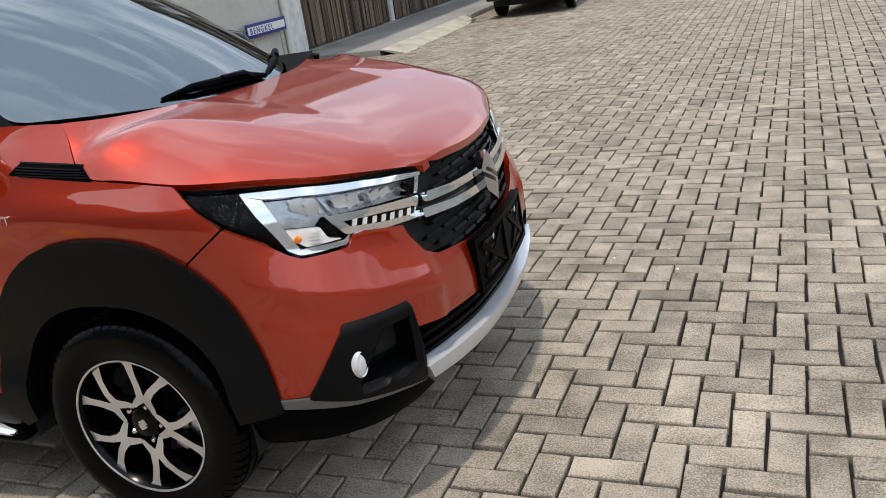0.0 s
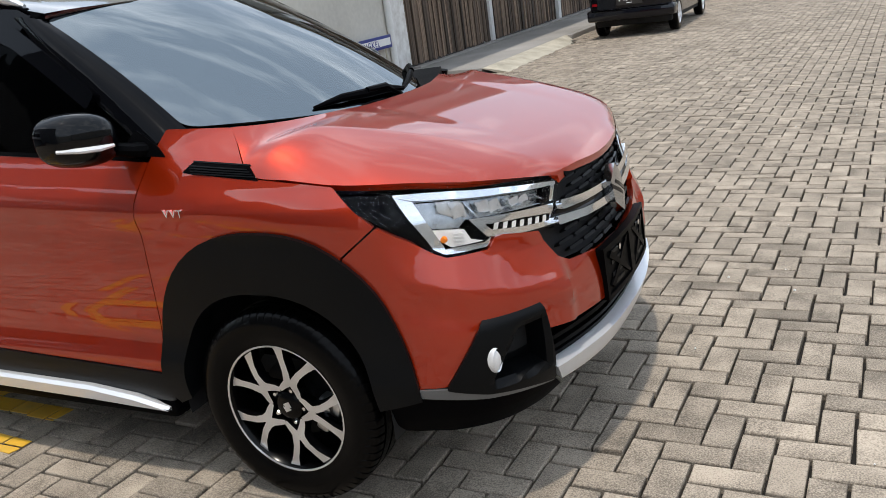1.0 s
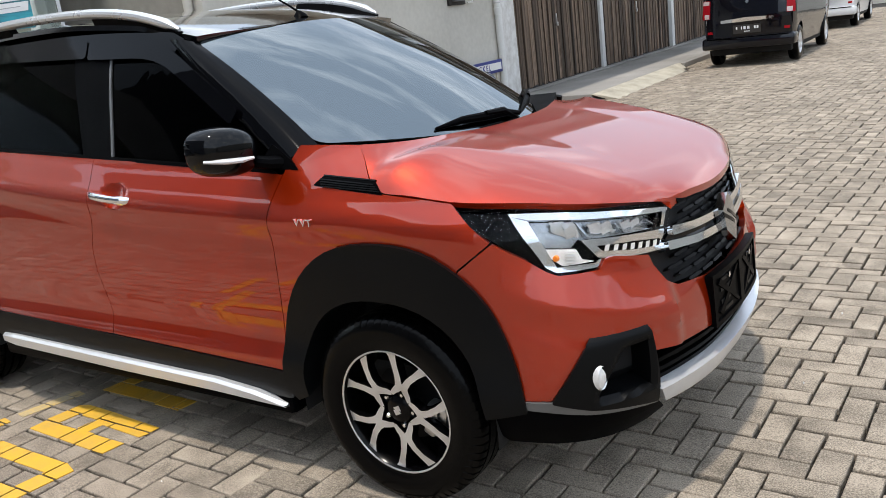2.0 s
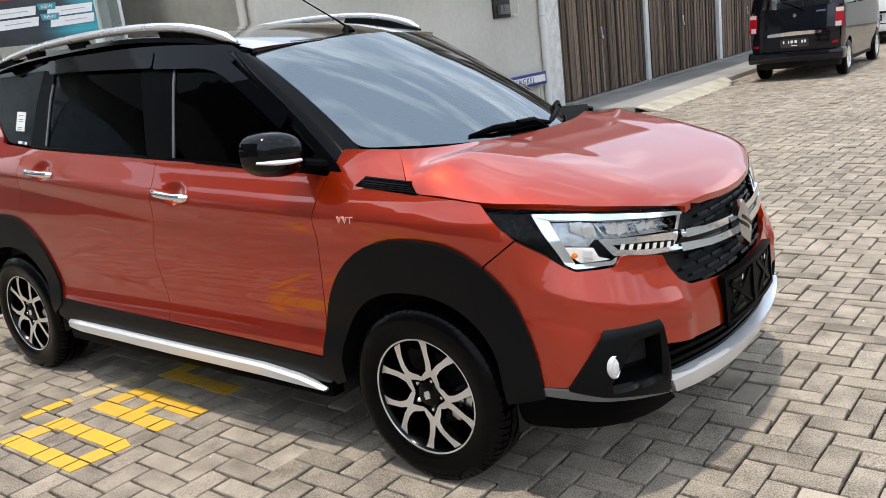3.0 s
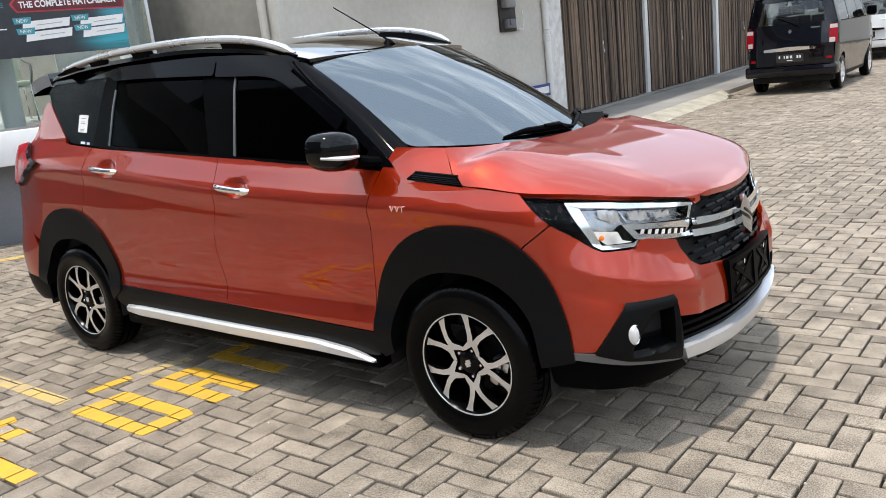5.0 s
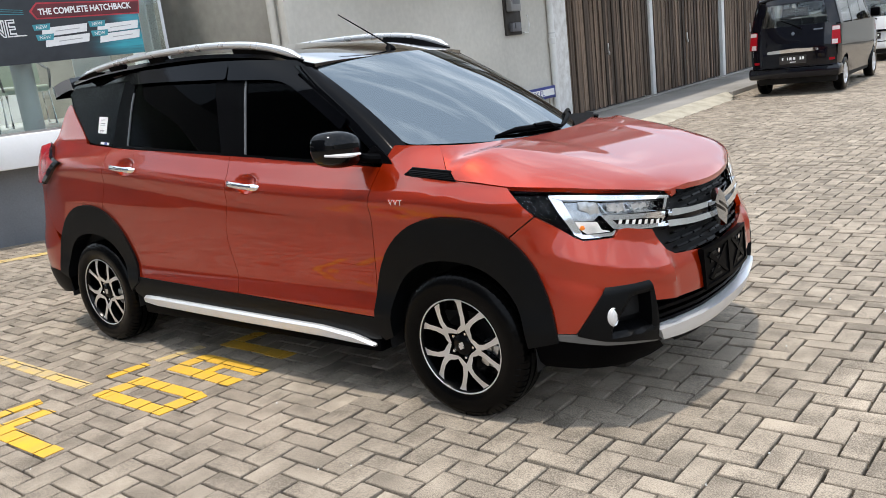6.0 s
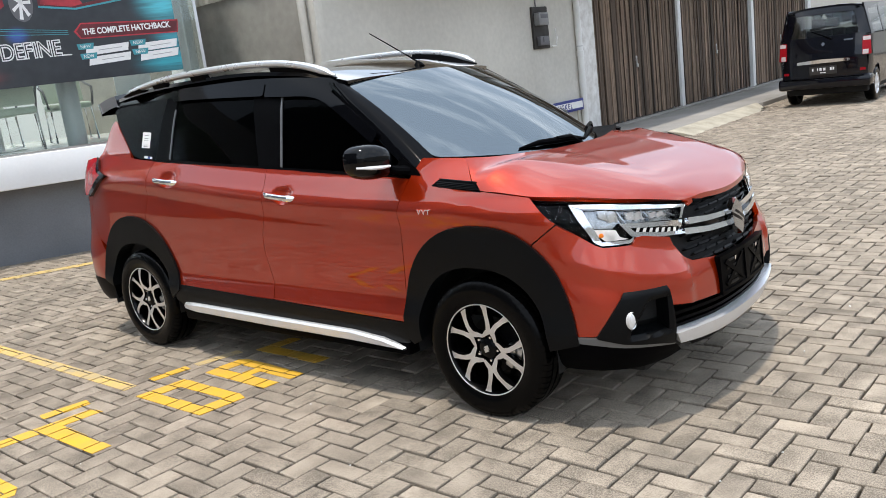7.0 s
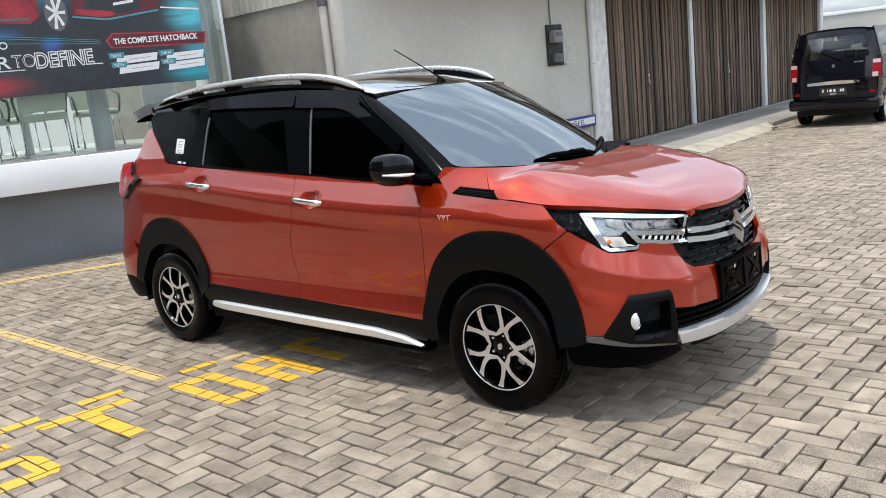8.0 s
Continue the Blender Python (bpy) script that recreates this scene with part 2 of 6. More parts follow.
def clipped(poly, axis, value, keep_less):
    out = []
    for i, b in enumerate(poly):
        a = poly[i - 1]
        ia, ib = ((a[axis] <= value) == keep_less or a[axis] == value), ((b[axis] <= value) == keep_less or b[axis] == value)
        if ia != ib:
            t = (value - a[axis]) / (b[axis] - a[axis])
            c = [a[0] + (b[0] - a[0]) * t, a[1] + (b[1] - a[1]) * t]
            c[axis] = value
            out.append(tuple(c))
        if ib:
            out.append(b)
    return out


def area(poly):
    return 0.5 * sum(a[0] * b[1] - b[0] * a[1] for a, b in zip(poly, poly[1:] + poly[:1]))


def sheet(outline, chart, step=0.05, off=0.0, thick=0.015, mirror=False, bm=None, back=False):
    """A panel: the outline is filled with a grid, laid on the chart's surface, lifted by off, and given a turned-in rim."""
    bm = bm or bmesh.new()
    outline = [tuple(p[:2]) for p in outline]
    outline = [p for k, p in enumerate(outline) if math.dist(p, outline[k - 1]) > 2e-5]
    sx, sy = step if isinstance(step, tuple) else (step, step)
    found = {}

    def corner(p):
        key = (round(p[0], 5), round(p[1], 5))
        if key not in found:
            found[key] = bm.verts.new((key[0], key[1], 0))
        return found[key]

    faces = []
    for tri in tessellate_polygon([[Vector((*p, 0)) for p in outline]]):
        tri = [outline[k] for k in tri]
        xs, ys = [p[0] for p in tri], [p[1] for p in tri]
        for i in range(math.floor(min(xs) / sx), math.ceil(max(xs) / sx)):
            column = clipped(clipped(tri, 0, i * sx, False), 0, (i + 1) * sx, True)
            if len(column) < 3:
                continue
            for j in range(math.floor(min(ys) / sy), math.ceil(max(ys) / sy)):
                cell = clipped(clipped(column, 1, j * sy, False), 1, (j + 1) * sy, True)
                if len(cell) < 3 or abs(area(cell)) < 1e-10:
                    continue
                vs = []
                for p in cell:
                    v = corner(p)
                    if v not in vs:
                        vs.append(v)
                if len(vs) > 2:
                    try:
                        faces.append(bm.faces.new(vs))
                    except ValueError:
                        pass
    verts = list(found.values())
    s = -1 if mirror else 1
    place, normal = {}, {}
    for v in verts:
        a, b = v.co.x, v.co.y
        p, h = Vector(chart(a, b)), 1e-3
        n = (Vector(chart(a + h, b)) - p).cross(Vector(chart(a, b + h)) - p)
        n = n.normalized() if n.length > 1e-12 else Vector((0, 0, 1))
        place[v], normal[v] = Vector((p.x, s * p.y, p.z)), Vector((n.x, s * n.y, n.z))
    edges = [e for f in faces for e in f.edges if len(e.link_faces) == 1]
    for v in verts:
        v.co = place[v] + normal[v] * off
    if thick:
        deep = {}
        for v in {v for e in edges for v in e.verts}:
            mid = bm.verts.new(place[v] + normal[v] * (off - 0.15 * min(thick, 0.01)))
            low = bm.verts.new(place[v] + normal[v] * (off - thick))
            deep[v] = low
            bm.verts.remove(mid)
        for e in set(edges):
            a, b = e.verts
            bm.faces.new((a, b, deep[b], deep[a]))
        if back:
            for f in faces:
                twin = []
                for v in f.verts:
                    if v not in deep:
                        deep[v] = bm.verts.new(place[v] + normal[v] * (off - thick))
                    twin.append(deep[v])
                try:
                    bm.faces.new(twin)
                except ValueError:
                    pass
    return bm


def flat(axis, value):
    """A flat chart: a plane across one axis."""
    return {"x": lambda a, b: (value, a, b), "y": lambda a, b: (a, value, b), "z": lambda a, b: (a, b, value)}[axis]


def lettering(name, text, size, mat, m, parent=None, depth=0.002, align="LEFT", spacing=1.0, bold=0.0):
    curve = bpy.data.curves.new(name, "FONT")
    curve.body, curve.size, curve.extrude, curve.align_x, curve.space_character, curve.offset = text, size, depth, align, spacing, bold
    tmp = bpy.data.objects.new(name, curve)
    me = bpy.data.meshes.new_from_object(tmp)
    bpy.data.objects.remove(tmp)
    me.materials.append(mat)
    me.transform(m)
    ob = new(name, me)
    ob.parent = parent
    return ob


# ---- the orange car's body shape: x forward from the front axle, z up, right half with y < 0 ----
def lerp(a, b, t):
    return a + (b - a) * t


def ramp(x, a, b):
    t = min(1.0, max(0.0, (x - a) / (b - a)))
    return t * t * (3 - 2 * t)


def knots(x, table):
    """Smooth interpolation through (x, value) pairs."""
    if x <= table[0][0]:
        return table[0][1]
    if x >= table[-1][0]:
        return table[-1][1]
    for i in range(len(table) - 1):
        if x <= table[i + 1][0]:
            break
    (x0, y0), (x1, y1) = table[i], table[i + 1]
    h = x1 - x0
    m0 = (y1 - table[i - 1][1]) / (x1 - table[i - 1][0]) if i > 0 else (y1 - y0) / h
    m1 = (table[i + 2][1] - y0) / (table[i + 2][0] - x0) if i + 2 < len(table) else (y1 - y0) / h
    t = (x - x0) / h
    return (y0 * (1 + 2 * t) * (1 - t) ** 2 + m0 * h * t * (1 - t) ** 2 + y1 * t * t * (3 - 2 * t) + m1 * h * t * t * (t - 1))


def arc_table(points, start, sign):
    """Plan curve as (length, x, y) rows, starting at length `start`."""
    rows, n = [], 12
    for i in range(len(points) - 1):
        p0, p1, p2, p3 = points[max(i - 1, 0)], points[i], points[i + 1], points[min(i + 2, len(points) - 1)]
        for k in range(n if i < len(points) - 2 else n + 1):
            t = k / n
            rows.append([0.5 * (2 * b + (c - a) * t + (2 * a - 5 * b + 4 * c - d) * t * t + (3 * b - a - 3 * c + d) * t ** 3) for a, b, c, d in zip(p0, p1, p2, p3)])
    out, s = [], start
    for j, (x, y) in enumerate(rows):
        if j:
            s += sign * math.hypot(x - rows[j - 1][0], y - rows[j - 1][1])
        a, b = rows[max(j - 1, 0)], rows[min(j + 1, len(rows) - 1)]
        d = math.hypot(b[0] - a[0], b[1] - a[1])
        ease = ramp(abs(s - start), 0.0, 0.12)
        nx = -sign * (b[1] - a[1]) / d * ease
        out.append((s, x, y, nx, math.sqrt(1 - nx * nx)))
    return out


HALF = 0.868
FRONT = arc_table([(0.30, 0.868), (0.37, 0.863), (0.45, 0.848), (0.58, 0.798), (0.68, 0.715), (0.755, 0.59), (0.808, 0.40), (0.84, 0.20), (0.848, 0.0)], 0.30, 1)
REAR = arc_table([(-3.05, 0.868), (-3.27, 0.860), (-3.43, 0.82), (-3.53, 0.73), (-3.58, 0.55), (-3.61, 0.27), (-3.62, 0.0)], -3.05, -1)
FRONT[0] = (*FRONT[0][:3], 0.0, 1.0)
REAR[0] = (*REAR[0][:3], 0.0, 1.0)
FRONT[-1] = (*FRONT[-1][:3], 1.0, 0.0)
REAR[-1] = (*REAR[-1][:3], -1.0, 0.0)
U_FRONT, U_REAR = FRONT[-1][0], REAR[-1][0]


def plan(u):
    """Point and outward direction of the widest plan curve."""
    if -3.05 <= u <= 0.30:
        return u, HALF, 0.0, 1.0
    table = FRONT if u > 0.30 else REAR
    sgn = 1 if u > 0.30 else -1
    for i in range(len(table) - 1):
        if sgn * u <= sgn * table[i + 1][0] or i == len(table) - 2:
            break
    (s0, *p), (s1, *q) = table[i], table[i + 1]
    t = (u - s0) / (s1 - s0)
    return tuple(lerp(c, d, t) for c, d in zip(p, q))


def crease(x):
    return knots(x, [(-3.3, 1.11), (-2.7, 1.075), (-1.45, 0.965), (-0.4, 0.915), (0.3, 0.90)])


SIDE = [(0.18, 0.085), (0.28, 0.03), (0.36, 0.006), (0.43, 0.0), (0.475, 0.012), (0.52, 0.0215), (0.57, 0.0225), (0.63, 0.0195), (0.70, 0.0165), (0.76, 0.0150), (0.83, 0.0165), (0.88, 0.0180), (0.915, 0.0120), (0.94, 0.0085), (0.958, 0.0095), (0.985, 0.020), (1.02, 0.040), (1.06, 0.062), (1.10, 0.083), (1.18, 0.108), (1.50, 0.223)]
NOSE = [(0.20, 0.12), (0.27, 0.06), (0.34, 0.02), (0.42, 0.0), (0.52, 0.0), (0.60, 0.012), (0.68, 0.035), (0.78, 0.055), (0.88, 0.07), (0.95, 0.10), (1.0, 0.13)]
TAIL = [(0.20, 0.10), (0.30, 0.03), (0.45, 0.0), (0.60, 0.0), (0.75, 0.03), (0.90, 0.05), (1.05, 0.065), (1.25, 0.13), (1.5, 0.30)]


HANDLES = ((-1.250, 1.004), (-2.290, 1.096))


def inset(u, z):
    zs = z - (crease(u) - 0.93) * ramp(z, 0.55, 0.9)
    side = knots(zs, SIDE)
    side += 0.06 * ramp(u, -0.5, -0.05) * ramp(z, 1.04, 1.17) + 0.03 * ramp(u, -0.25, 0.30) * ramp(z, 0.85, 1.0)
    side += 0.075 * ramp(-u, 2.4, 3.1) * ramp(z, 1.05, 1.45)
    a = ramp(u, 0.22, 0.62)
    b = ramp(-u, 3.0, 3.35)
    c = knots(u, [(0.38, 0.754), (0.554, 0.712), (0.896, 0.639), (1.009, 0.631)])
    shelf = ramp(z, c - 0.10, c) if z < c else max(0.0, 1 - (z - c) / 0.10)
    nose = knots(z, NOSE) - 0.017 * shelf * ramp(u, 0.36, 0.55) * (1 - ramp(u, 0.995, 1.03))
    nose -= 0.010 * ramp(u, 0.86, 0.99) * (1 - ramp(u, 0.998, 1.025)) * (1 - ramp(z, c - 0.05, c)) * ramp(z, 0.44, 0.49)
    # hollows behind the door handles
    for hx, hz in HANDLES:
        d = ((u - hx - 0.025) / 0.070) ** 2 + ((z - hz + 0.001) / 0.046) ** 2
        if d < 1.0:
            side += 0.026 * (1 - d) ** 0.7
    return side * (1 - a - b) + a * nose + b * knots(z, TAIL)


def body(u, z):
    """Lower body: u runs along the flank (u = x there) and round both corners to the middle."""
    x, y, nx, ny = plan(u)
    o = inset(u, z)
    o = lerp(o, HALF + cabin(x, z)[1], ramp(z, 1.15, 1.27) * ramp(-u, 2.2, 2.6) * (1 - ramp(-u, 3.30, 3.52)))
    return (x - nx * o, -(y - ny * o), z)


def cabin(x, z):
    """Side glass and its frames."""
    w = 0.772 - 0.36 * (z - 1.14) - 0.10 * max(0.0, z - 1.42) - 0.06 * ramp(-x, 2.2, 3.4) - 0.02 * ramp(x, -0.9, -0.3)
    return (x, -w, z)


def roof(x, y):
    zc = knots(x, [(-3.45, 1.58), (-3.2, 1.615), (-2.8, 1.655), (-2.2, 1.675), (-1.7, 1.672), (-1.25, 1.635), (-0.95, 1.592), (-0.78, 1.560)])
    a = abs(y)
    full = ramp(-x, 0.80, 1.25)
    return (x, y, zc + 0.014 * full - lerp(0.10, 0.072, full) * a * a - 0.10 * max(0.0, a - 0.52) ** 1.5)


def screen(a, b):
    """Windscreen: a across from -1 to 1, b from the cowl to the roof."""
    yb, yt = 0.675 * a, 0.60 * a
    xb, zb = 0.06 - 0.82 * yb * yb, 1.105 + 0.105 * yb * yb
    xt, zt = -0.775 - 0.11 * a * a, 1.563 - 0.040 * a * a
    bulge = 0.03 * 4 * b * (1 - b) * (1 - 0.5 * a * a)
    return (lerp(xb, xt, b) + bulge * 0.45, lerp(yb, yt, b), lerp(zb, zt, b) + bulge * 0.89)


HOOD_SIDE = [(-0.112, 1.149), (-0.06, 1.096), (-0.015, 1.046), (0.03, 1.018), (0.12, 1.010), (0.27, 0.993), (0.46, 0.982), (0.66, 0.964), (0.85, 0.942), (1.02, 0.913), (1.115, 0.892)]


def hood(q, p):
    """Hood: q across from -1 to 1, p from the cowl to the nose; its sides follow the wings and the lamps."""
    k = p * (len(HOOD_SIDE) - 1)
    u = knots(k, [(i, a) for i, (a, b) in enumerate(HOOD_SIDE)])
    z = knots(k, [(i, b) for i, (a, b) in enumerate(HOOD_SIDE)])
    ex, ey, ez = body(u, z)
    ey = abs(ey)
    a = abs(q)
    xc = knots(p, [(0, 0.085), (0.35, 0.20), (0.6, 0.42), (0.85, 0.68), (1, 0.788)])
    x, y = lerp(xc, ex, a ** 2.2), a * ey
    lift = (ez - hood_height(ex, ey)) * a ** 5
    if q > 0:
        lift -= 0.085 * ramp(a, 0.62, 1.0) * (1 - ramp(p, 0.0, 0.30))
    return (x, math.copysign(y, q), hood_height(x, y) + lift)


HOOD_WIDE = [(-0.112, 0.80), (-0.02, 0.792), (0.03, 0.785), (0.12, 0.779), (0.27, 0.776), (0.43, 0.742), (0.567, 0.676), (0.66, 0.568), (0.72, 0.47), (0.79, 0.40)]
HOOD_LOW = [(-0.112, 1.142), (-0.06, 1.092), (-0.015, 1.046), (0.03, 1.020), (0.12, 1.010), (0.27, 0.993), (0.43, 0.982), (0.567, 0.964), (0.66, 0.942), (0.72, 0.913), (0.79, 0.885)]


def hood_height(x, y):
    """Height of the hood: a crowned top, a raised fold on each side and a falling shoulder."""
    top = knots(x, [(-0.1, 1.142), (0.0, 1.130), (0.1, 1.118), (0.3, 1.084), (0.5, 1.036), (0.65, 0.984), (0.75, 0.930), (0.79, 0.896)])
    wide, low = knots(x, HOOD_WIDE), knots(x, HOOD_LOW)
    back = ramp(x, -0.08, 0.20)
    y0 = min(wide * 0.84, lerp(wide * 0.80, knots(x, [(0.0, 0.60), (0.3, 0.525), (0.55, 0.455), (0.75, 0.375)]), back))
    t = max(0.0, (y - y0) / (wide - y0))
    fall = lerp(t ** lerp(3.8, 2.0, back), 0.45 * t + 0.55 * t ** 2.6, back)
    f = 0.10 * (y / wide) ** 2 + 0.90 * fall
    fold = 0.004 * ramp(y, 0.26, 0.37) * (1 - ramp(y, 0.40, 0.66)) * (1 - ramp(x, 0.25, 0.75))
    return lerp(top, low, f) + fold


# ---- ground, pavement and walls ----
WALL_X = -5.2
ground = tagged(part("ground", sheet([(-200, -200), (200, -200), (200, 300), (-200, 300)], flat("z", -0.030), 100, 0, 0), M_SAND), "dark sand bed under the pavers", "ground", kind="structure")

bm = bmesh.new()
box(bm, WALL_X, -3.60, 9.2, 60.0, -0.10, 0.095, 0.012)
walkway = tagged(part("pavement", bm, M_CEMENT), "pale cement walkway along the timber gates", "pavement", kind="structure")
bm = bmesh.new()
rnd = random.Random(5)
rows = []
for k in range(60):
    y = 9.2 + 4.3 * k / 59
    w = 0.42 * (1 - 0.6 * ramp(y, 12.4, 13.5)) + rnd.uniform(-0.03, 0.03)
    rows.append([bm.verts.new((x, y, z)) for x, z in ((-3.62, 0.092), (-3.56, 0.088), (-3.60 + w * 0.5, 0.055 + rnd.uniform(-0.006, 0.006)), (-3.60 + w, 0.004), (-3.60 + w, -0.05))])
bm.faces.new(rows[0])
for a, b in zip(rows, rows[1:]):
    for k in range(4):
        bm.faces.new((a[k], a[k + 1], b[k + 1], b[k]))
tagged(part("kerb", bm, M_KERB), "broken yellowish mortar kerb ramp", "kerb", kind="structure")
bm = boxed(-3.60, -3.46, 13.5, 60, -0.1, 0.09, 0.012)
tagged(part("kerb", bm, M_CEMENT), "pale cement kerb", "kerb", kind="structure")
tagged(part("gate_threshold", boxed(WALL_X, WALL_X + 0.16, 9.95, 23.2, 0.09, 0.125, 0.01), M_CEMENT), "pale cement sill under the gates", "sill", kind="structure")

# plaster wall with the meter, and its return beside the showroom
CORNER_Y = 3.3
tagged(part("wall_north", boxed(WALL_X - 0.25, WALL_X, CORNER_Y, 9.44, -0.1, 3.9), M_WALL), "stained white plaster wall", "wall", kind="structure")
# the return is a darker grey than the meter wall
tagged(part("wall_return", boxed(-13.0, WALL_X - 0.002, CORNER_Y + 0.004, CORNER_Y + 0.25, -0.1, 3.9), M_WALL_DARK), "darker grey plaster wall", "wall", kind="structure")
tagged(part("wall_gate_top", boxed(WALL_X - 0.25, WALL_X, 9.442, 23.4, 4.6, 5.4), M_WALL_DARK), "plaster upper storey over the gates", "wall", kind="structure")
tagged(part("wall_gate_side", boxed(-13.0, WALL_X - 0.252, 9.2, 9.44, 0.0, 5.4), M_WALL_DARK), "plain side wall of the upper storey", "wall", kind="structure")
# assumed overhang, out of view; added to darken the tops of wall and gates
tagged(part("canopy", boxed(WALL_X + 0.024, WALL_X + 1.0, CORNER_Y + 0.3, 23.6, 3.10, 3.22, 0.02), M_WALL_DARK), "unseen concrete canopy slab, added to shade the wall and gate tops", "canopy", kind="structure")
tagged(part("eave", boxed(-13.2, WALL_X + 0.5, 9.0, 23.6, 5.402, 5.55, 0.02), M_WALL_DARK), "plain concrete eave slab of the building", "eave", kind="structure")
tagged(part("corner_strip", boxed(WALL_X - 0.06, WALL_X + 0.035, CORNER_Y - 0.035, CORNER_Y + 0.10, -0.1, 3.9, 0.01), M_WALL), "plaster corner strip", "trim", kind="structure")
# corrugated sheet above the return wall
bm = bmesh.new()
n = 240
rows = []
for k in range(n + 1):
    x = -11.0 + (WALL_X - 0.10 + 11.0) * k / n
    d = 0.012 * math.sin(k * math.pi / 2.5)
    rows.append([bm.verts.new((x, CORNER_Y - 0.018 + d, z)) for z in (2.74, 4.0)] + [bm.verts.new((x, CORNER_Y - 0.012 + d, z)) for z in (4.0, 2.74)])
for a, b in zip(rows, rows[1:]):
    for k in range(4):
        bm.faces.new((a[k], a[(k + 1) % 4], b[(k + 1) % 4], b[k]))
tagged(part("wall_sheeting", bm, M_SHEET, None, "", 50), "cream corrugated metal sheeting", "wall sheeting", kind="structure")

# white gate posts
for y0, y1, mat, lab in ((9.44, 9.92, M_FLAKED, "white post with flaking paint"), (13.60, 13.76, M_WHITE, "white gate post"), (18.14, 18.34, M_WHITE, "white gate post"), (23.1, 23.4, M_WHITE, "white gate post")):
    tagged(part("gate_post", boxed(WALL_X - 0.20, WALL_X + 0.02, y0, y1, 0.09, 4.6, 0.012), mat), lab, "post", "gate posts", "structure")

# timber folding gates, each plank a piece
rnd = random.Random(11)
PLANKS = [mesh_of("plank", boxed(-0.014, 0.014, 0.004, w - 0.004, 0, 1, 0.003), M_WOOD, 0) for w in (0.085, 0.10, 0.118)]
for y0, y1 in ((9.96, 13.56), (13.80, 18.10), (18.38, 23.06)):
    gate = thing("timber_gate", "weathered brown timber plank gate, closed", "gate", "timber gates", (WALL_X, y0, 0.125))
    part("gate_backing", boxed(-0.10, -0.07, 0, y1 - y0, 0.02, 4.2), M_DARK, gate)
    y, k = 0.0, 0
    while y < y1 - y0 - 0.09:
        i = rnd.randrange(3)
        w = (0.085, 0.10, 0.118)[i]
        p = new("plank", PLANKS[i])
        p.parent = gate
        p.location = (-0.045 + (0.012 if k % 2 else -0.006) + rnd.uniform(-0.004, 0.004), y, rnd.uniform(0.0, 0.03))
        p.rotation_euler = (rnd.uniform(-0.003, 0.003), 0, rnd.uniform(-0.12, 0.12))
        p.scale = (1, 1, 4.2)
        y += w
        k += 1
    lock = part("hasp", boxed(-0.03, 0.0, (y1 - y0) / 2 - 0.2, (y1 - y0) / 2 - 0.16, 1.05, 1.20, 0.005), M_STEEL, gate, "steel hasp and padlock")
    part("padlock", boxed(-0.02, 0.015, (y1 - y0) / 2 - 0.205, (y1 - y0) / 2 - 0.155, 0.98, 1.05, 0.008), M_STEEL, lock)

# down pipes
pipe = thing("drain_pipe", "white PVC drain pipe on the plaster wall", "pipe", "drain pipes", (WALL_X + 0.06, 9.28, 0))
part("pipe_run", ring(bmesh.new(), [(0.055, 0.0), (0.055, 4.4)], "z", 16), M_PVC, pipe)
for z in (1.45, 3.4):
    part("pipe_collar", ring(bmesh.new(), [(0.058, z), (0.066, z + 0.005), (0.066, z + 0.10), (0.058, z + 0.105)], "z", 16), M_PVC, pipe)
part("pipe_clip", ring(bmesh.new(), [(0.060, 1.62), (0.060, 1.64)], "z", 16), M_STEEL, pipe)
pipe = thing("drain_pipe", "grey painted drain pipe at the wall corner", "pipe", "drain pipes", (WALL_X - 0.16, CORNER_Y - 0.05, 0))
part("pipe_run", ring(bmesh.new(), [(0.05, 0.0), (0.05, 3.9)], "z", 16), M_WALL, pipe)
part("pipe_collar", ring(bmesh.new(), [(0.052, 2.62), (0.060, 2.625), (0.060, 2.70), (0.052, 2.705)], "z", 16), M_INK, pipe)

# electricity meter
meter = thing("electricity_meter", "electricity meter on a dark board with loose cables", "meter", at=(WALL_X, 7.90, 1.66))
part("board", boxed(0.0, 0.04, 0.0, 0.46, 0.0, 0.66, 0.008), M_BOARD, meter, "dark mounting board")
part("meter_case", boxed(0.04, 0.15, 0.03, 0.32, 0.36, 0.56, 0.02), M_METER, meter, "grey meter case")
part("meter_window", boxed(0.15, 0.155, 0.07, 0.28, 0.47, 0.53, 0.004), M_INK, meter)
part("breaker_box", boxed(0.04, 0.11, 0.08, 0.34, 0.05, 0.19, 0.01), M_INK, meter)
part("breaker_switch", boxed(0.11, 0.125, 0.15, 0.20, 0.10, 0.18, 0.004), M_INK, meter)
part("cable", tube(bmesh.new(), [(0.02, 0.15, 0.66), (0.02, 0.14, 1.4), (0.02, 0.12, 2.2)], 0.012, 6), M_INK, meter)
part("cable", tube(bmesh.new(), [(0.05, 0.50, 0.02), (0.06, 0.62, 0.02), (0.06, 0.66, 0.16), (0.05, 0.64, 0.30)], 0.014, 6), M_PVC, meter)

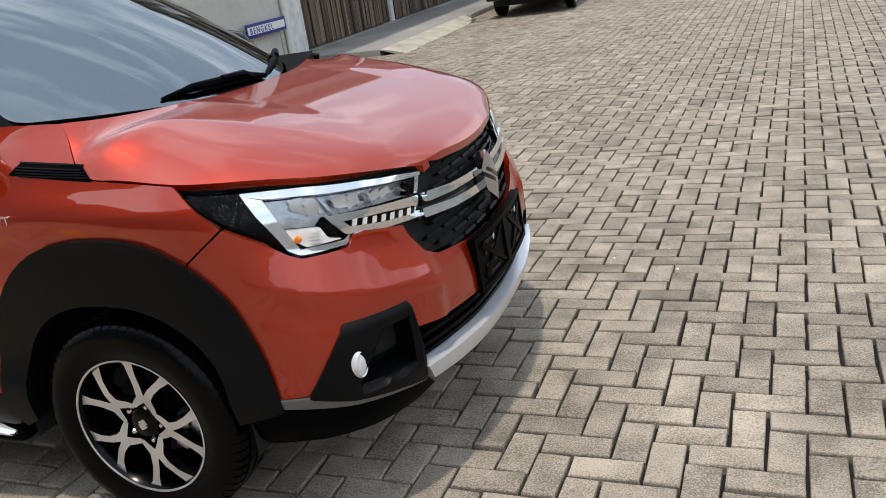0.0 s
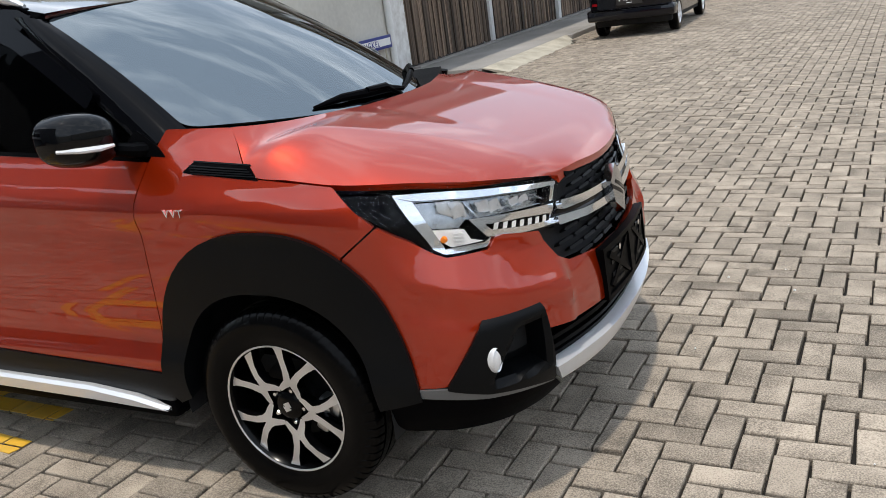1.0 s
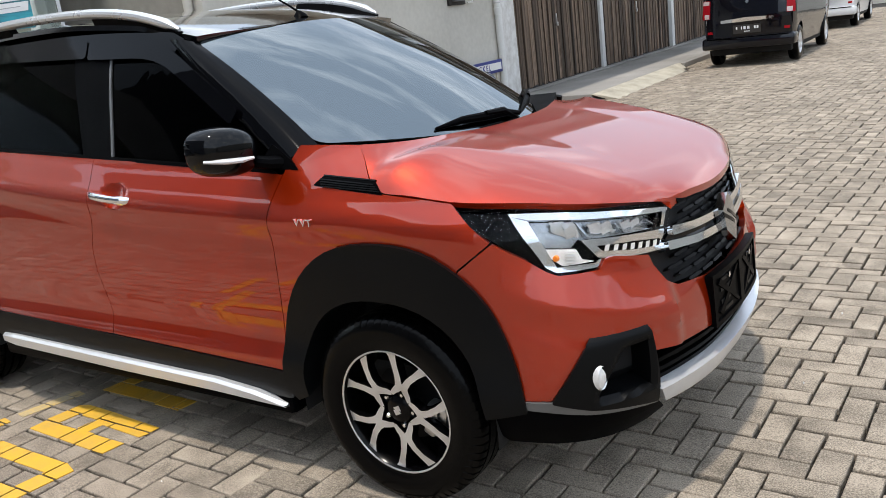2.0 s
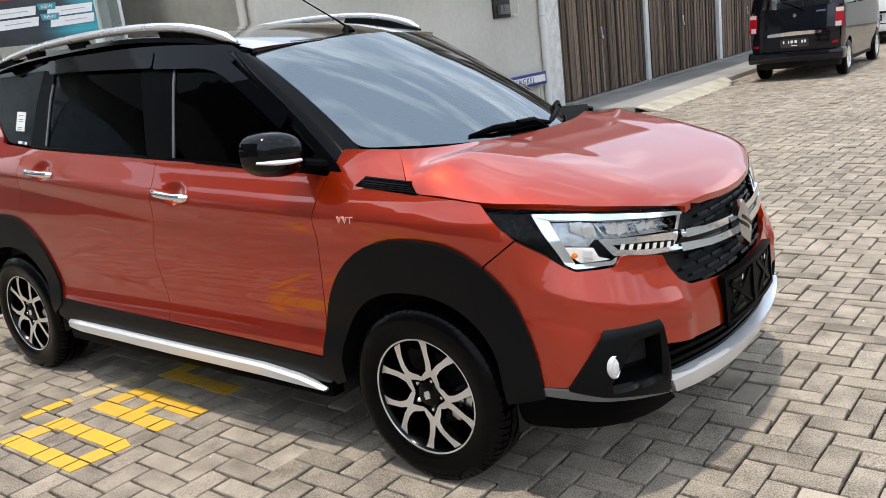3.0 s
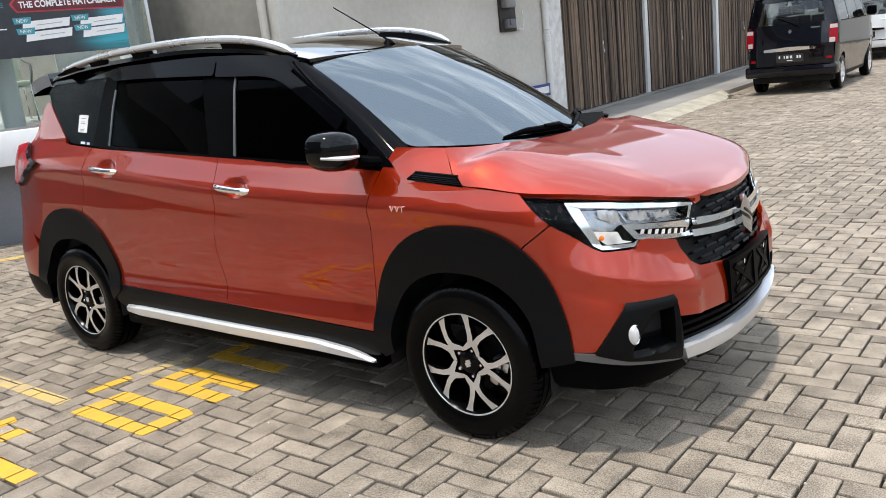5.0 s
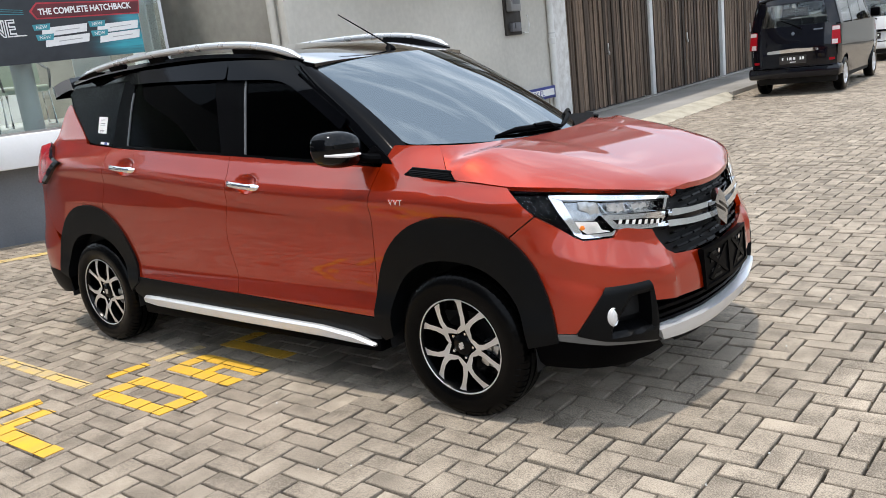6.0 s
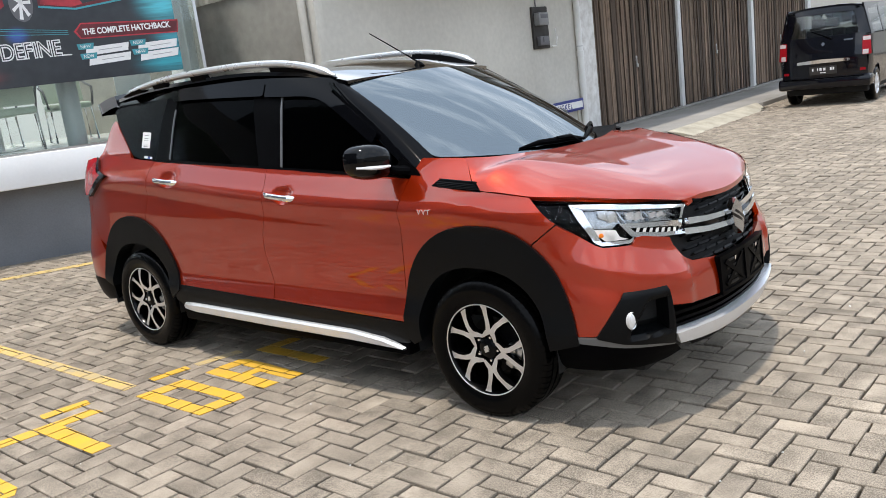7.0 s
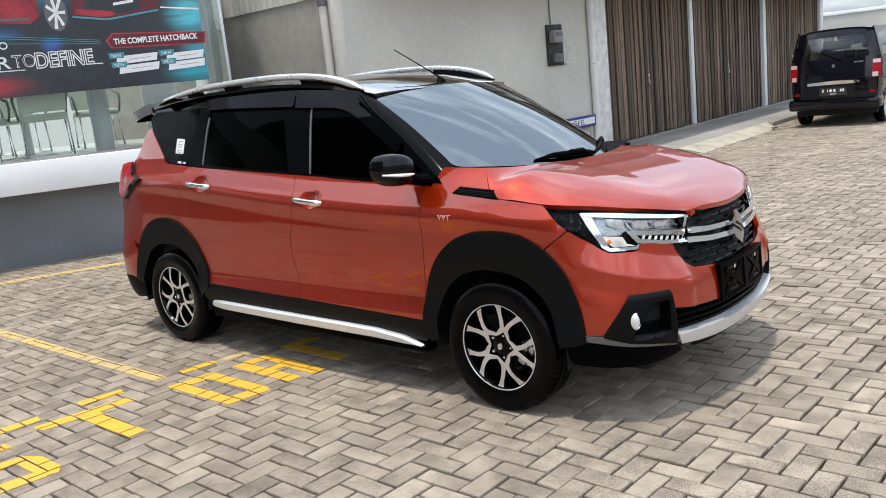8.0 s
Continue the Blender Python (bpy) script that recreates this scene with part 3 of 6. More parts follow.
# blue workshop sign leaning on the wall
board = thing("workshop_sign", "blue and white sign with the word BENGKEL", "sign", at=(WALL_X + 0.10, 8.02, 0.56))
part("sign_panel", boxed(0.0, 0.02, 0.0, 1.13, 0.0, 0.20, 0.004), M_BLUE, board)
part("sign_field", boxed(0.02, 0.023, 0.03, 1.09, 0.045, 0.155), M_WHITE, board)
lettering("sign_letters", "BENGKEL", 0.125, M_BLUE, pose(0.0245, 0.08, 0.055, 90, 0, 90), board, 0.001, spacing=1.35, bold=0.002)
part("sign_stake", boxed(-0.02, 0.0, 0.95, 0.98, -0.56, 0.15), M_KERB, board)
part("sign_stake", boxed(-0.02, 0.0, 0.20, 0.23, -0.56, 0.15), M_KERB, board)

# far end of the yard
tagged(part("wall_far", boxed(-30, 12, 34.0, 34.3, -0.1, 2.7), M_WALL), "far plaster boundary wall", "wall", kind="structure")
tagged(part("wall_far_trim", boxed(-30, 12, 33.96, 34.34, 2.66, 2.72), M_WHITE), "white coping on the far wall", "trim", kind="structure")
for k in range(5):
    tagged(part("far_siding", boxed(-30, 12, 35.5 + 0.02 * (k % 2), 35.7, 2.3 + 0.55 * k, 2.83 + 0.55 * k, 0.01), M_WHITE), "white horizontal siding beyond the wall", "siding", "far siding boards", "structure")
# plain walls that close the yard behind the camera
tagged(part("wall_east", boxed(16.0, 16.3, -24, 34, -0.1, 4.5), M_WALL), "plain plaster wall across the yard", "wall", kind="structure")
# unseen, raised to 15 m to block sky from the car's side glass and flank
tagged(part("wall_south", boxed(-26, 0.5, -14.3, -14.0, -0.1, 15.0), M_GREYWALL), "unseen tall dark grey wall, blocks the sky from the side windows", "wall", kind="structure")
tagged(part("wall_south_low", boxed(0.5, 16, -14.3, -14.0, -0.1, 3.2), M_WALL), "plain plaster wall across the yard", "wall", kind="structure")


# ---- the orange car ----
car = thing("suv_car", "orange metallic SUV with gloss black roof, parked on concrete pavers", "car")
# the bay falls away slightly to the far side, and the car leans with it
car.rotation_euler = (radians(-0.8), 0, 0)
car.location = (0, 0, -0.0121)
FD = [(0.33, -0.454), (0.45, -0.445), (0.77, -0.414), (0.94, -0.418), (1.04, -0.390), (1.12, -0.36)]
RD = [(0.33, -1.412), (0.5, -1.40), (0.73, -1.437), (0.93, -1.39), (1.05, -1.385), (1.16, -1.40)]
QD = [(0.80, -2.603), (1.0, -2.51), (1.22, -2.47)]
BELT = [(-2.73, 1.222), (-2.34, 1.197), (-1.47, 1.143), (-0.82, 1.105), (-0.30, 1.068)]
HEM = [(-2.40, 0.458), (-1.38, 0.434), (-0.40, 0.404)]
GAP = 0.0015


def side_line(table, z0, z1, shift=0.0, n=8):
    return [(knots(lerp(z0, z1, k / n), table) + shift, lerp(z0, z1, k / n)) for k in range(n + 1)]


def arch(cx, rx, rz, a0, a1, n=20, power=2.35, cz=0.315):
    out = []
    for k in range(n + 1):
        a = radians(lerp(a0, a1, k / n))
        c, s = math.cos(a), math.sin(a)
        r = (abs(c / rx) ** power + abs(s / rz) ** power) ** (-1 / power)
        out.append((cx + r * c, cz + r * s))
    return out


def along(table, x0, x1, shift=0.0, n=8):
    return [(lerp(x0, x1, k / n), knots(lerp(x0, x1, k / n), table) + shift) for k in range(n + 1)]


fd = lambda z: knots(z, FD)
rd = lambda z: knots(z, RD)
SIDES = (False, True)
HOOD_EDGE = [(-0.112, 1.149), (-0.075, 1.11), (-0.02, 1.045), (0.03, 1.014), (0.10, 1.006), (0.27, 0.988)]
PANELS = {
    "fender": [(-0.325, 1.16), *HOOD_EDGE, (0.335, 0.935), (0.40, 0.883), (0.34, 0.84), (0.29, 0.803), *arch(0.0, 0.42, 0.50, 50, 176, 24), *side_line(FD, 0.42, 1.085, GAP)],
    "front_door": [*side_line(FD, 0.406, 1.075, -GAP), *along(BELT, -0.378, -1.39, -GAP), *side_line(RD, 1.136, 0.434, GAP)],
    "rear_door": [*side_line(RD, 0.434, 1.136, -GAP), *along(BELT, -1.396, -2.47, -GAP), *side_line(QD, 1.20, 0.82, GAP), *[p for p in arch(-2.74, 0.44, 0.52, 62, 16, 12)]],
    "rear_quarter": [*side_line(QD, 0.80, 1.204, -GAP), (-2.76, 1.222), (-2.84, 1.232), (-2.885, 1.262), (-3.135, 1.455), (-3.175, 1.472), (-3.215, 1.455), (-3.36, 1.235), (-3.20, 1.192), (-2.955, 1.131), (-3.10, 1.070), (-3.25, 1.000), (-3.33, 0.90), (-3.28, 0.80), (-3.20, 0.70), (-3.12, 0.66), *arch(-2.74, 0.42, 0.50, 140, 72, 14)],
    "front_bumper": [(0.295, 0.80), (0.345, 0.838), (0.405, 0.88), (0.50, 0.83), (0.56, 0.793), (0.60, 0.778), (0.74, 0.776), (0.765, 0.803), (0.80, 0.804), (0.95, 0.774), (0.96, 0.745), (0.998, 0.686), (1.06, 0.655), (1.27, 0.632), (U_FRONT, 0.622), (U_FRONT, 0.475), (1.21, 0.481), (1.017, 0.492), (0.885, 0.512), (0.868, 0.56), (0.84, 0.59), (0.767, 0.598), (0.688, 0.596), (0.645, 0.565), (0.549, 0.428), (0.455, 0.428), *arch(0.0, 0.43, 0.51, 18, 52, 10)],
    "rear_bumper": [(-3.20, 0.697), (-3.28, 0.797), (-3.335, 0.90), (-3.26, 0.995), (-3.42, 0.985), (-3.62, 0.94), (-3.75, 0.86), (U_REAR, 0.80), (U_REAR, 0.42), (-3.4, 0.43), (-3.20, 0.40), *arch(-2.74, 0.43, 0.51, 168, 145, 8)],
}
for title, outline in PANELS.items():
    for other in SIDES:
        if title == "fender" and other:
            outline = [(-0.300, 1.07), (-0.02, 1.035), *outline[4:]]
        part(title, sheet(rounded(outline, 0.006, 2), body, (0.025, 0.02) if title == "front_bumper" else (0.018, 0.0125) if title.endswith("door") else (0.03, 0.02), 0.0, 0.022, other), M_ORANGE, car, "orange metallic painted panel")

# hood, its sides running along the wings and lamps
part("hood", sheet([(0, -1), (1, -1), (1, 1), (0, 1)], lambda p, q: hood(q, p), (0.02, 0.0125), 0.0, 0.022), M_ORANGE, car, "sculpted orange hood")
part("engine_bay_liner", sheet([(0.05, -0.90), (0.93, -0.90), (0.93, 0.90), (0.05, 0.90)], lambda p, q: hood(q, p), 0.1, -0.04, 0.05), M_DARK, car)
for other in SIDES:
    part("inner_wing", sheet([(-0.30, 0.82), (0.28, 0.82), (0.46, 0.45), (1.15, 0.45), (1.08, 0.80), (0.85, 0.85), (0.30, 0.90), (-0.30, 0.95)], body, 0.06, -0.075, 0.01, other), M_DARK, car)
part("cowl", sheet([(-0.30, -0.665), (-0.10, -0.70), (-0.02, -0.50), (0.10, -0.28), (0.14, 0), (0.10, 0.28), (-0.02, 0.50), (-0.10, 0.70), (-0.30, 0.665), (-0.12, 0.5), (0.03, 0.25), (0.05, 0), (0.03, -0.25), (-0.12, -0.5)], lambda x, y: (x, y, 1.090 + 0.09 * y * y), 0.06, 0.0, 0.06), M_BLACK, car, "black plastic cowl under the windscreen")

for side_y in (1,):
    part("cowl_cap", sheet(rounded([(-0.22, 0.665), (-0.14, 0.655), (-0.085, 0.72), (-0.095, 0.76), (-0.22, 0.76)], 0.02, 3), lambda x, y, k=side_y: (x, k * y, 1.120 - 0.22 * max(0.0, x + 0.13)), 0.04, 0.0, 0.03), M_BLACK, car, "black cowl end cap")

# glass, pillars and roof
ROOF_PLAN = [(-0.780, 0.0), (-0.80, 0.30), (-0.885, 0.597), (-1.2, 0.605), (-2.2, 0.60), (-2.9, 0.575), (-3.25, 0.54), (-3.36, 0.45), (-3.40, 0.0)]
part("roof", sheet([(x, -y) for x, y in ROOF_PLAN] + [(x, y) for x, y in ROOF_PLAN[-2:0:-1]], roof, 0.05, 0.0, 0.02), M_ROOF, car, "gloss black roof")
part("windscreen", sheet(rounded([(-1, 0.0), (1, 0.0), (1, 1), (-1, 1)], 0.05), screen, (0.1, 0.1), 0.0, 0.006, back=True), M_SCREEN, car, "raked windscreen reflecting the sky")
for x0, x1, y0, y1 in ((-1, 1, 0.955, 1.0), (-1, 1, 0.0, 0.03), (-1, -0.955, 0.03, 0.955), (0.955, 1, 0.03, 0.955)):
    part("screen_border", sheet([(x0, y0), (x1, y0), (x1, y1), (x0, y1)], screen, (0.1, 0.1), -0.008, 0.004), M_BLACK, car)

TOP = lambda x: roof(x, 0.59)[2] + 0.004
WIN_TOP = [(-2.47, 1.572), (-2.16, 1.568), (-1.6, 1.545), (-1.33, 1.53), (-1.10, 1.512), (-0.95, 1.46), (-0.62, 1.26), (-0.43, 1.128)]
wt = lambda x: knots(x, WIN_TOP)
bl = lambda x: knots(x, BELT)
WINDOWS = {
    "front_window": [(-1.29, bl(-1.29)), *along(BELT, -1.2, -0.60, 0.002, 4), (-0.445, bl(-0.445) + 0.01), *along(WIN_TOP, -0.50, -1.38, -0.012, 12)],
    "rear_window": [(-2.36, bl(-2.36)), (-1.9, bl(-1.9)), (-1.475, bl(-1.475)), (-1.61, wt(-1.61) - 0.012), (-1.8, wt(-1.8) - 0.01), (-2.16, 1.56), (-2.33, 1.553), (-2.375, 1.53)],
    "quarter_window": [(-2.53, 1.208), (-2.76, 1.224), (-2.84, 1.234), (-2.887, 1.264), (-3.135, 1.458), (-3.21, 1.535), (-3.16, 1.566), (-2.50, 1.578)],
}
for title, outline in WINDOWS.items():
    for other in SIDES:
        part(title, sheet(rounded(outline, 0.015, 3), cabin, 0.09, -0.006, 0.005, other, back=True), M_TINT, car, "dark tinted side window")
for other in SIDES:
    part("b_pillar", sheet([(-1.477, bl(-1.477)), (-1.288, bl(-1.288)), (-1.38, 1.535), (-1.62, 1.548)], cabin, 0.06, 0.0, 0.02, other), M_BLACK, car, "black pillar between the doors")
    part("c_pillar", sheet([(-2.53, 1.208), (-2.36, 1.199), (-2.378, 1.565), (-2.50, 1.578)], cabin, 0.06, 0.0, 0.02, other), M_BLACK, car)
    part("window_moulding", sheet([*along(BELT, -0.44, -2.5, 0.008, 14), *along(BELT, -2.5, -0.40, -0.006, 14)], cabin, 0.08, 0.004, 0.012, other), M_BLACK, car)
    top = [(-3.24, 1.575), (-3.16, 1.566), (-2.50, 1.572), *along(WIN_TOP, -2.38, -1.0, -0.008, 14)]
    part("roof_side_frame", sheet([*top, (-0.93, TOP(-0.93) - 0.02), *[(x, TOP(x)) for x in (-1.05, -1.3, -1.6, -1.9, -2.2, -2.5, -2.8, -3.05, -3.2)], (-3.22, 1.58)], cabin, 0.05, 0.002, 0.03, other), M_GLOSS, car, "gloss black roof side frame")
    visor = [*along(WIN_TOP, -2.44, -1.505, 0.035, 8), *along(WIN_TOP, -1.505, -2.39, -0.03, 8)]
    part("rain_guard", sheet(rounded(visor, 0.02, 3), cabin, 0.06, 0.020, 0.022, other), M_GLOSS, car, "smoked plastic rain guard over the door")
    visor = [*along(WIN_TOP, -1.495, -0.60, 0.03, 12), *along(WIN_TOP, -0.63, -1.49, -0.035, 12)]
    part("rain_guard", sheet(rounded(visor, 0.012, 3), cabin, 0.05, 0.020, 0.022, other), M_GLOSS, car, "smoked plastic rain guard over the door")
    for xa, xb in ((-1.290, -1.362), (-2.362, -2.377)):
        part("window_trim", sheet([(xa + 0.009, bl(xa) + 0.01), (xb + 0.009, 1.50), (xb - 0.004, 1.50), (xa - 0.004, bl(xa) + 0.01)], cabin, 0.06, 0.001, 0.006, other), M_LIPGREY, car, "grey window channel")

    # front pillar: from the windscreen's edge to the door window
    def pillar(b, a):
        p, q = Vector(screen(-1.0, b)), Vector(cabin(lerp(-0.40, -1.02, b), lerp(1.105, 1.545, b)))
        r = p.lerp(q, a)
        r += Vector((0.16, -0.30, 0.10)) * 0.07 * 4 * a * (1 - a)
        return tuple(r)
    part("a_pillar", sheet([(-0.02, 0), (1, 0), (1, 1), (0.0, 1)], pillar, (0.08, 0.2), 0.0, 0.02, other), M_GLOSS, car, "gloss black front pillar")
    part("door_sail", sheet(rounded([(-0.50, 1.092), (-0.315, 1.082), (-0.345, 1.112), (-0.44, 1.165)], 0.008), cabin, 0.05, 0.008, 0.02, other), M_BLACK, car)

# roof rails
for s in (-1, 1):
    rail = [(-2.98, 0.580, 1.628), (-2.85, 0.590, 1.654), (-2.5, 0.602, 1.688), (-2.1, 0.608, 1.700), (-1.7, 0.608, 1.697), (-1.4, 0.608, 1.679), (-1.2, 0.606, 1.650), (-1.05, 0.602, 1.610), (-0.97, 0.598, 1.578)]
    dense = [tuple(knots(x, [(p[0], p[i]) for p in rail]) if i else x for i in range(3)) for x in np.linspace(-2.98, -0.97, 33)]
    part("roof_rail", tube(bmesh.new(), [(x, s * y, z) for x, y, z in dense], [0.010] + [0.023] * 31 + [0.008], 12, 0.85), M_RAIL, car, "silver roof rail")
    for x0, x1 in ((-1.46, -0.97), (-2.20, -2.06), (-2.62, -2.48), (-2.98, -2.76)):
        bm = bmesh.new()
        rows = []
        for x in np.linspace(x0, x1, 7):
            zt, zb = knots(x, [(p[0], p[2]) for p in rail]) - 0.008, roof(x, 0.59)[2] - 0.012
            rows.append([bm.verts.new((x, s * y, z)) for y, z in ((0.560, zb), (0.584, zt), (0.616, zt), (0.600, zb))])
        for a, b in zip(rows, rows[1:]):
            for k in range(4):
                bm.faces.new((a[k], a[(k + 1) % 4], b[(k + 1) % 4], b[k]))
        bm.faces.new(rows[0]), bm.faces.new(rows[-1])
        part("rail_foot", bm, M_BLACK, car, "black roof rail foot")
part("aerial", tube(ring(bmesh.new(), [(0.034, 0.0), (0.028, 0.012), (0.010, 0.03)], "z", 16, pose(-0.916, 0, 1.580, 0, -12)), [(-0.916, 0, 1.604), (-0.98, 0, 1.643), (-1.262, 0, 1.802)], [0.006, 0.004, 0.003], 8), M_BLACK, car, "thin roof aerial")
part("rear_spoiler", sheet([(-3.18, -0.56), (-3.44, -0.55), (-3.53, -0.50), (-3.58, -0.30), (-3.60, 0), (-3.58, 0.30), (-3.53, 0.50), (-3.44, 0.55), (-3.18, 0.56)], lambda x, y: (x, y, roof(max(x, -3.4), y)[2] + 0.030 - 0.05 * ramp(-x, 3.3, 3.7)), 0.05, 0.0, 0.07), M_ROOF, car, "gloss black rear spoiler")
for other in SIDES:
    part("tailgate", sheet([(-3.56, 0.995), (-3.50, 1.20), (-3.6, 1.215), (U_REAR, 1.22), (U_REAR, 0.79), (-3.74, 0.855)], body, 0.08, -0.012, 0.02, other), M_ORANGE, car)
tail_glass = lambda y, z: (-3.46 + 0.58 * (z - 1.20) + 0.42 * y * y, -y, z)
part("rear_screen", sheet(rounded([(-0.58, 1.21), (0.58, 1.21), (0.50, 1.575), (-0.50, 1.575)], 0.03), tail_glass, 0.08, 0.0, 0.006, back=True), M_TINT, car, "dark rear screen")
part("rear_screen_border", sheet([(-0.61, 1.18), (0.61, 1.18), (0.53, 1.60), (-0.53, 1.60)], tail_glass, 0.08, -0.012, 0.02), M_GLOSS, car)

# wheel arch cladding, sills and side steps
for other in SIDES:
    front_clad = [*arch(0.018, 0.462, 0.560, 10, 170, 30), (-0.445, 0.34), (-0.41, 0.30), *arch(0.0, 0.352, 0.378, 178, 8, 26)]
    rear_clad = [*arch(-2.74, 0.452, 0.556, 14, 166, 30, 2.2), *arch(-2.74, 0.352, 0.378, 168, 8, 26)]
    for outline in (front_clad, rear_clad):
        part("arch_cladding", sheet(outline, body, (0.04, 0.03), 0.014, 0.10, other), M_MATT, car, "matt black wheel arch cladding")
    part("sill_cladding", sheet([*along(HEM, -0.42, -2.34, -0.003, 12), (-2.36, 0.36), (-2.25, 0.29), (-0.55, 0.275), (-0.44, 0.30)], body, (0.08, 0.03), 0.008, 0.08, other), M_MATT, car, "matt black door sill cladding")
    s = 1 if other else -1
    bm = bmesh.new()
    rows = []
    for k, x in enumerate((-2.30, -2.26, -2.15, -1.4, -0.80, -0.60, -0.47)):
        zt = (0.328, 0.345, 0.348, 0.336, 0.328, 0.308, 0.272)[k]
        h = (0.020, 0.036, 0.047, 0.049, 0.046, 0.034, 0.004)[k]
        out = (0.865, 0.885, 0.892, 0.892, 0.892, 0.888, 0.872)[k]
        rows.append([bm.verts.new((x, s * y, z)) for y, z in ((out - 0.06, zt + 0.004), (out - 0.012, zt), (out, zt - 0.010), (out - 0.002, zt - h), (out - 0.014, zt - h - 0.008), (out - 0.06, zt - h))])
    for a, b in zip(rows, rows[1:]):
        for k in range(6):
            bm.faces.new((a[k], a[(k + 1) % 6], b[(k + 1) % 6], b[k]))
    bm.faces.new(rows[0]), bm.faces.new(rows[-1])
    part("side_step", bm, M_SILVER, car, "silver side step")
    part("sill_under", boxed(-2.32, -0.45, min(s * 0.70, s * 0.855), max(s * 0.70, s * 0.855), 0.225, 0.30, 0.02), M_BLACK, car)
    for cx in (0.0, -2.74):
        bm = bmesh.new()
        pts = arch(cx, 0.38, 0.41, -8, 188, 24)
        cols = [[bm.verts.new((x, s * y, z)) for y in (0.86, 0.52)] for x, z in pts]
        for a, b in zip(cols, cols[1:]):
            bm.faces.new((a[0], b[0], b[1], a[1]))
        bm.faces.new([c[1] for c in cols])
        part("arch_liner", bm, M_DARK, car)
part("underbody", boxed(-3.35, 0.62, -0.56, 0.56, 0.19, 0.42, 0.03), M_DARK, car, "dark underbody")
part("floor_pan", boxed(-2.32, -0.46, -0.74, 0.74, 0.215, 0.36, 0.03), M_DARK, car)

# front face
for other in SIDES:
    part("fog_bezel", sheet(rounded([(0.547, 0.424), (0.672, 0.604, 0.045), (0.868, 0.602, 0.045), (0.889, 0.40), (0.895, 0.352), (0.80, 0.372), (0.66, 0.392)], 0.012), lambda u, z: tuple(Vector(body(u, z)) + Vector((-0.75, 0.55, 0)) * 0.030 * max(0.0, (z - 0.574) / 0.03) ** 2 + Vector((-0.75, 0.55, 0)) * 0.10 * ramp(u, 0.668, 0.70) * ramp(u, 0.872, 0.852) * ramp(z, 0.403, 0.425) * ramp(z, 0.566, 0.548) * ramp(u + (z - 0.43) * -0.75, 0.662, 0.695)), (0.006, 0.006), 0.012, 0.03, other), M_MATT, car, "black fog lamp bezel")
    c = Vector(body(0.695, 0.487))
    nrm = Vector((0.97, -0.24, 0.0))
    m = Matrix.Translation((c.x + 0.002, (1 if not other else -1) * (c.y - 0.010), c.z)) @ Vector((nrm.x, nrm.y if not other else -nrm.y, 0)).to_track_quat("Z", "Y").to_matrix().to_4x4() @ Matrix.Diagonal((0.62, 1, 1, 1))
    lamp = part("fog_lamp", ring(bmesh.new(), [(0.038, -0.03), (0.038, 0.0), (0.034, 0.006), (0.031, 0.002), (0.018, 0.009), (0.0, 0.010)], "z", 24, m), M_LAMPWHITE, car, "round white fog lamp")
    part("lower_lip", sheet([(0.372, 0.427), (0.455, 0.427), (0.548, 0.424), (0.66, 0.390), (0.80, 0.370), (0.90, 0.350), (0.90, 0.342), (0.80, 0.358), (0.66, 0.374), (0.55, 0.392), (0.45, 0.405), (0.374, 0.410)], body, 0.04, 0.006, 0.03, other), M_LIPGREY, car, "grey painted bumper lip")
    part("bumper_lower", sheet([(0.374, 0.412), (0.45, 0.407), (0.55, 0.395), (0.66, 0.378), (0.80, 0.362), (0.90, 0.346), (0.93, 0.325), (0.97, 0.292), (0.90, 0.272), (0.75, 0.262), (0.55, 0.262), (0.40, 0.280), (0.365, 0.32)], body, 0.04, 0.002, 0.02, other), M_BLACK, car, "black lower bumper")
    part("rear_bumper_lower", sheet([(-3.09, 0.415), (-3.3, 0.432), (U_REAR, 0.42), (U_REAR, 0.24), (-3.4, 0.25), (-3.12, 0.29)], body, 0.06, 0.004, 0.06, other), M_BLACK, car)
    part("skid_plate", sheet([(0.885, 0.398), (1.176, 0.386), (U_FRONT, 0.384), (U_FRONT, 0.326), (1.35, 0.324), (1.181, 0.327), (1.05, 0.335), (0.915, 0.350)], body, (0.05, 0.02), 0.022, 0.05, other), M_SILVER, car, "brushed silver skid plate")
    part("skid_bracket", sheet([(1.00, 0.332), (1.181, 0.325), (U_FRONT, 0.324), (U_FRONT, 0.275), (1.20, 0.275), (1.05, 0.29)], body, (0.05, 0.02), 0.0, 0.03, other), M_BLACK, car, "black under tray")
    part("lower_grille", sheet([(0.882, 0.515), (1.017, 0.495), (1.21, 0.484), (U_FRONT, 0.478), (U_FRONT, 0.38), (1.17, 0.385), (0.88, 0.40)], body, 0.05, -0.05, 0.02, other), M_BLACK, car, "black lower air intake")
    for z in (0.46, 0.43, 0.405):
        part("intake_slat", sheet([(0.89, z + 0.012), (1.2, z - 0.002), (U_FRONT, z - 0.004), (U_FRONT, z - 0.018), (1.2, z - 0.016), (0.89, z - 0.002)], body, 0.06, -0.018, 0.03, other), M_BLACK, car)

    # grille: a dark bed, a honeycomb of bars, two chrome wings
    GRILLE = [(1.142, 0.888), (1.108, 0.884), (1.05, 0.83), (0.955, 0.772), (0.965, 0.742), (1.0, 0.690), (1.06, 0.660), (1.27, 0.637), (U_FRONT, 0.627), (U_FRONT, 0.890), (1.30, 0.889)]
    part("grille_bed", sheet(GRILLE, body, 0.06, -0.045, 0.03, other), M_DARK, car)
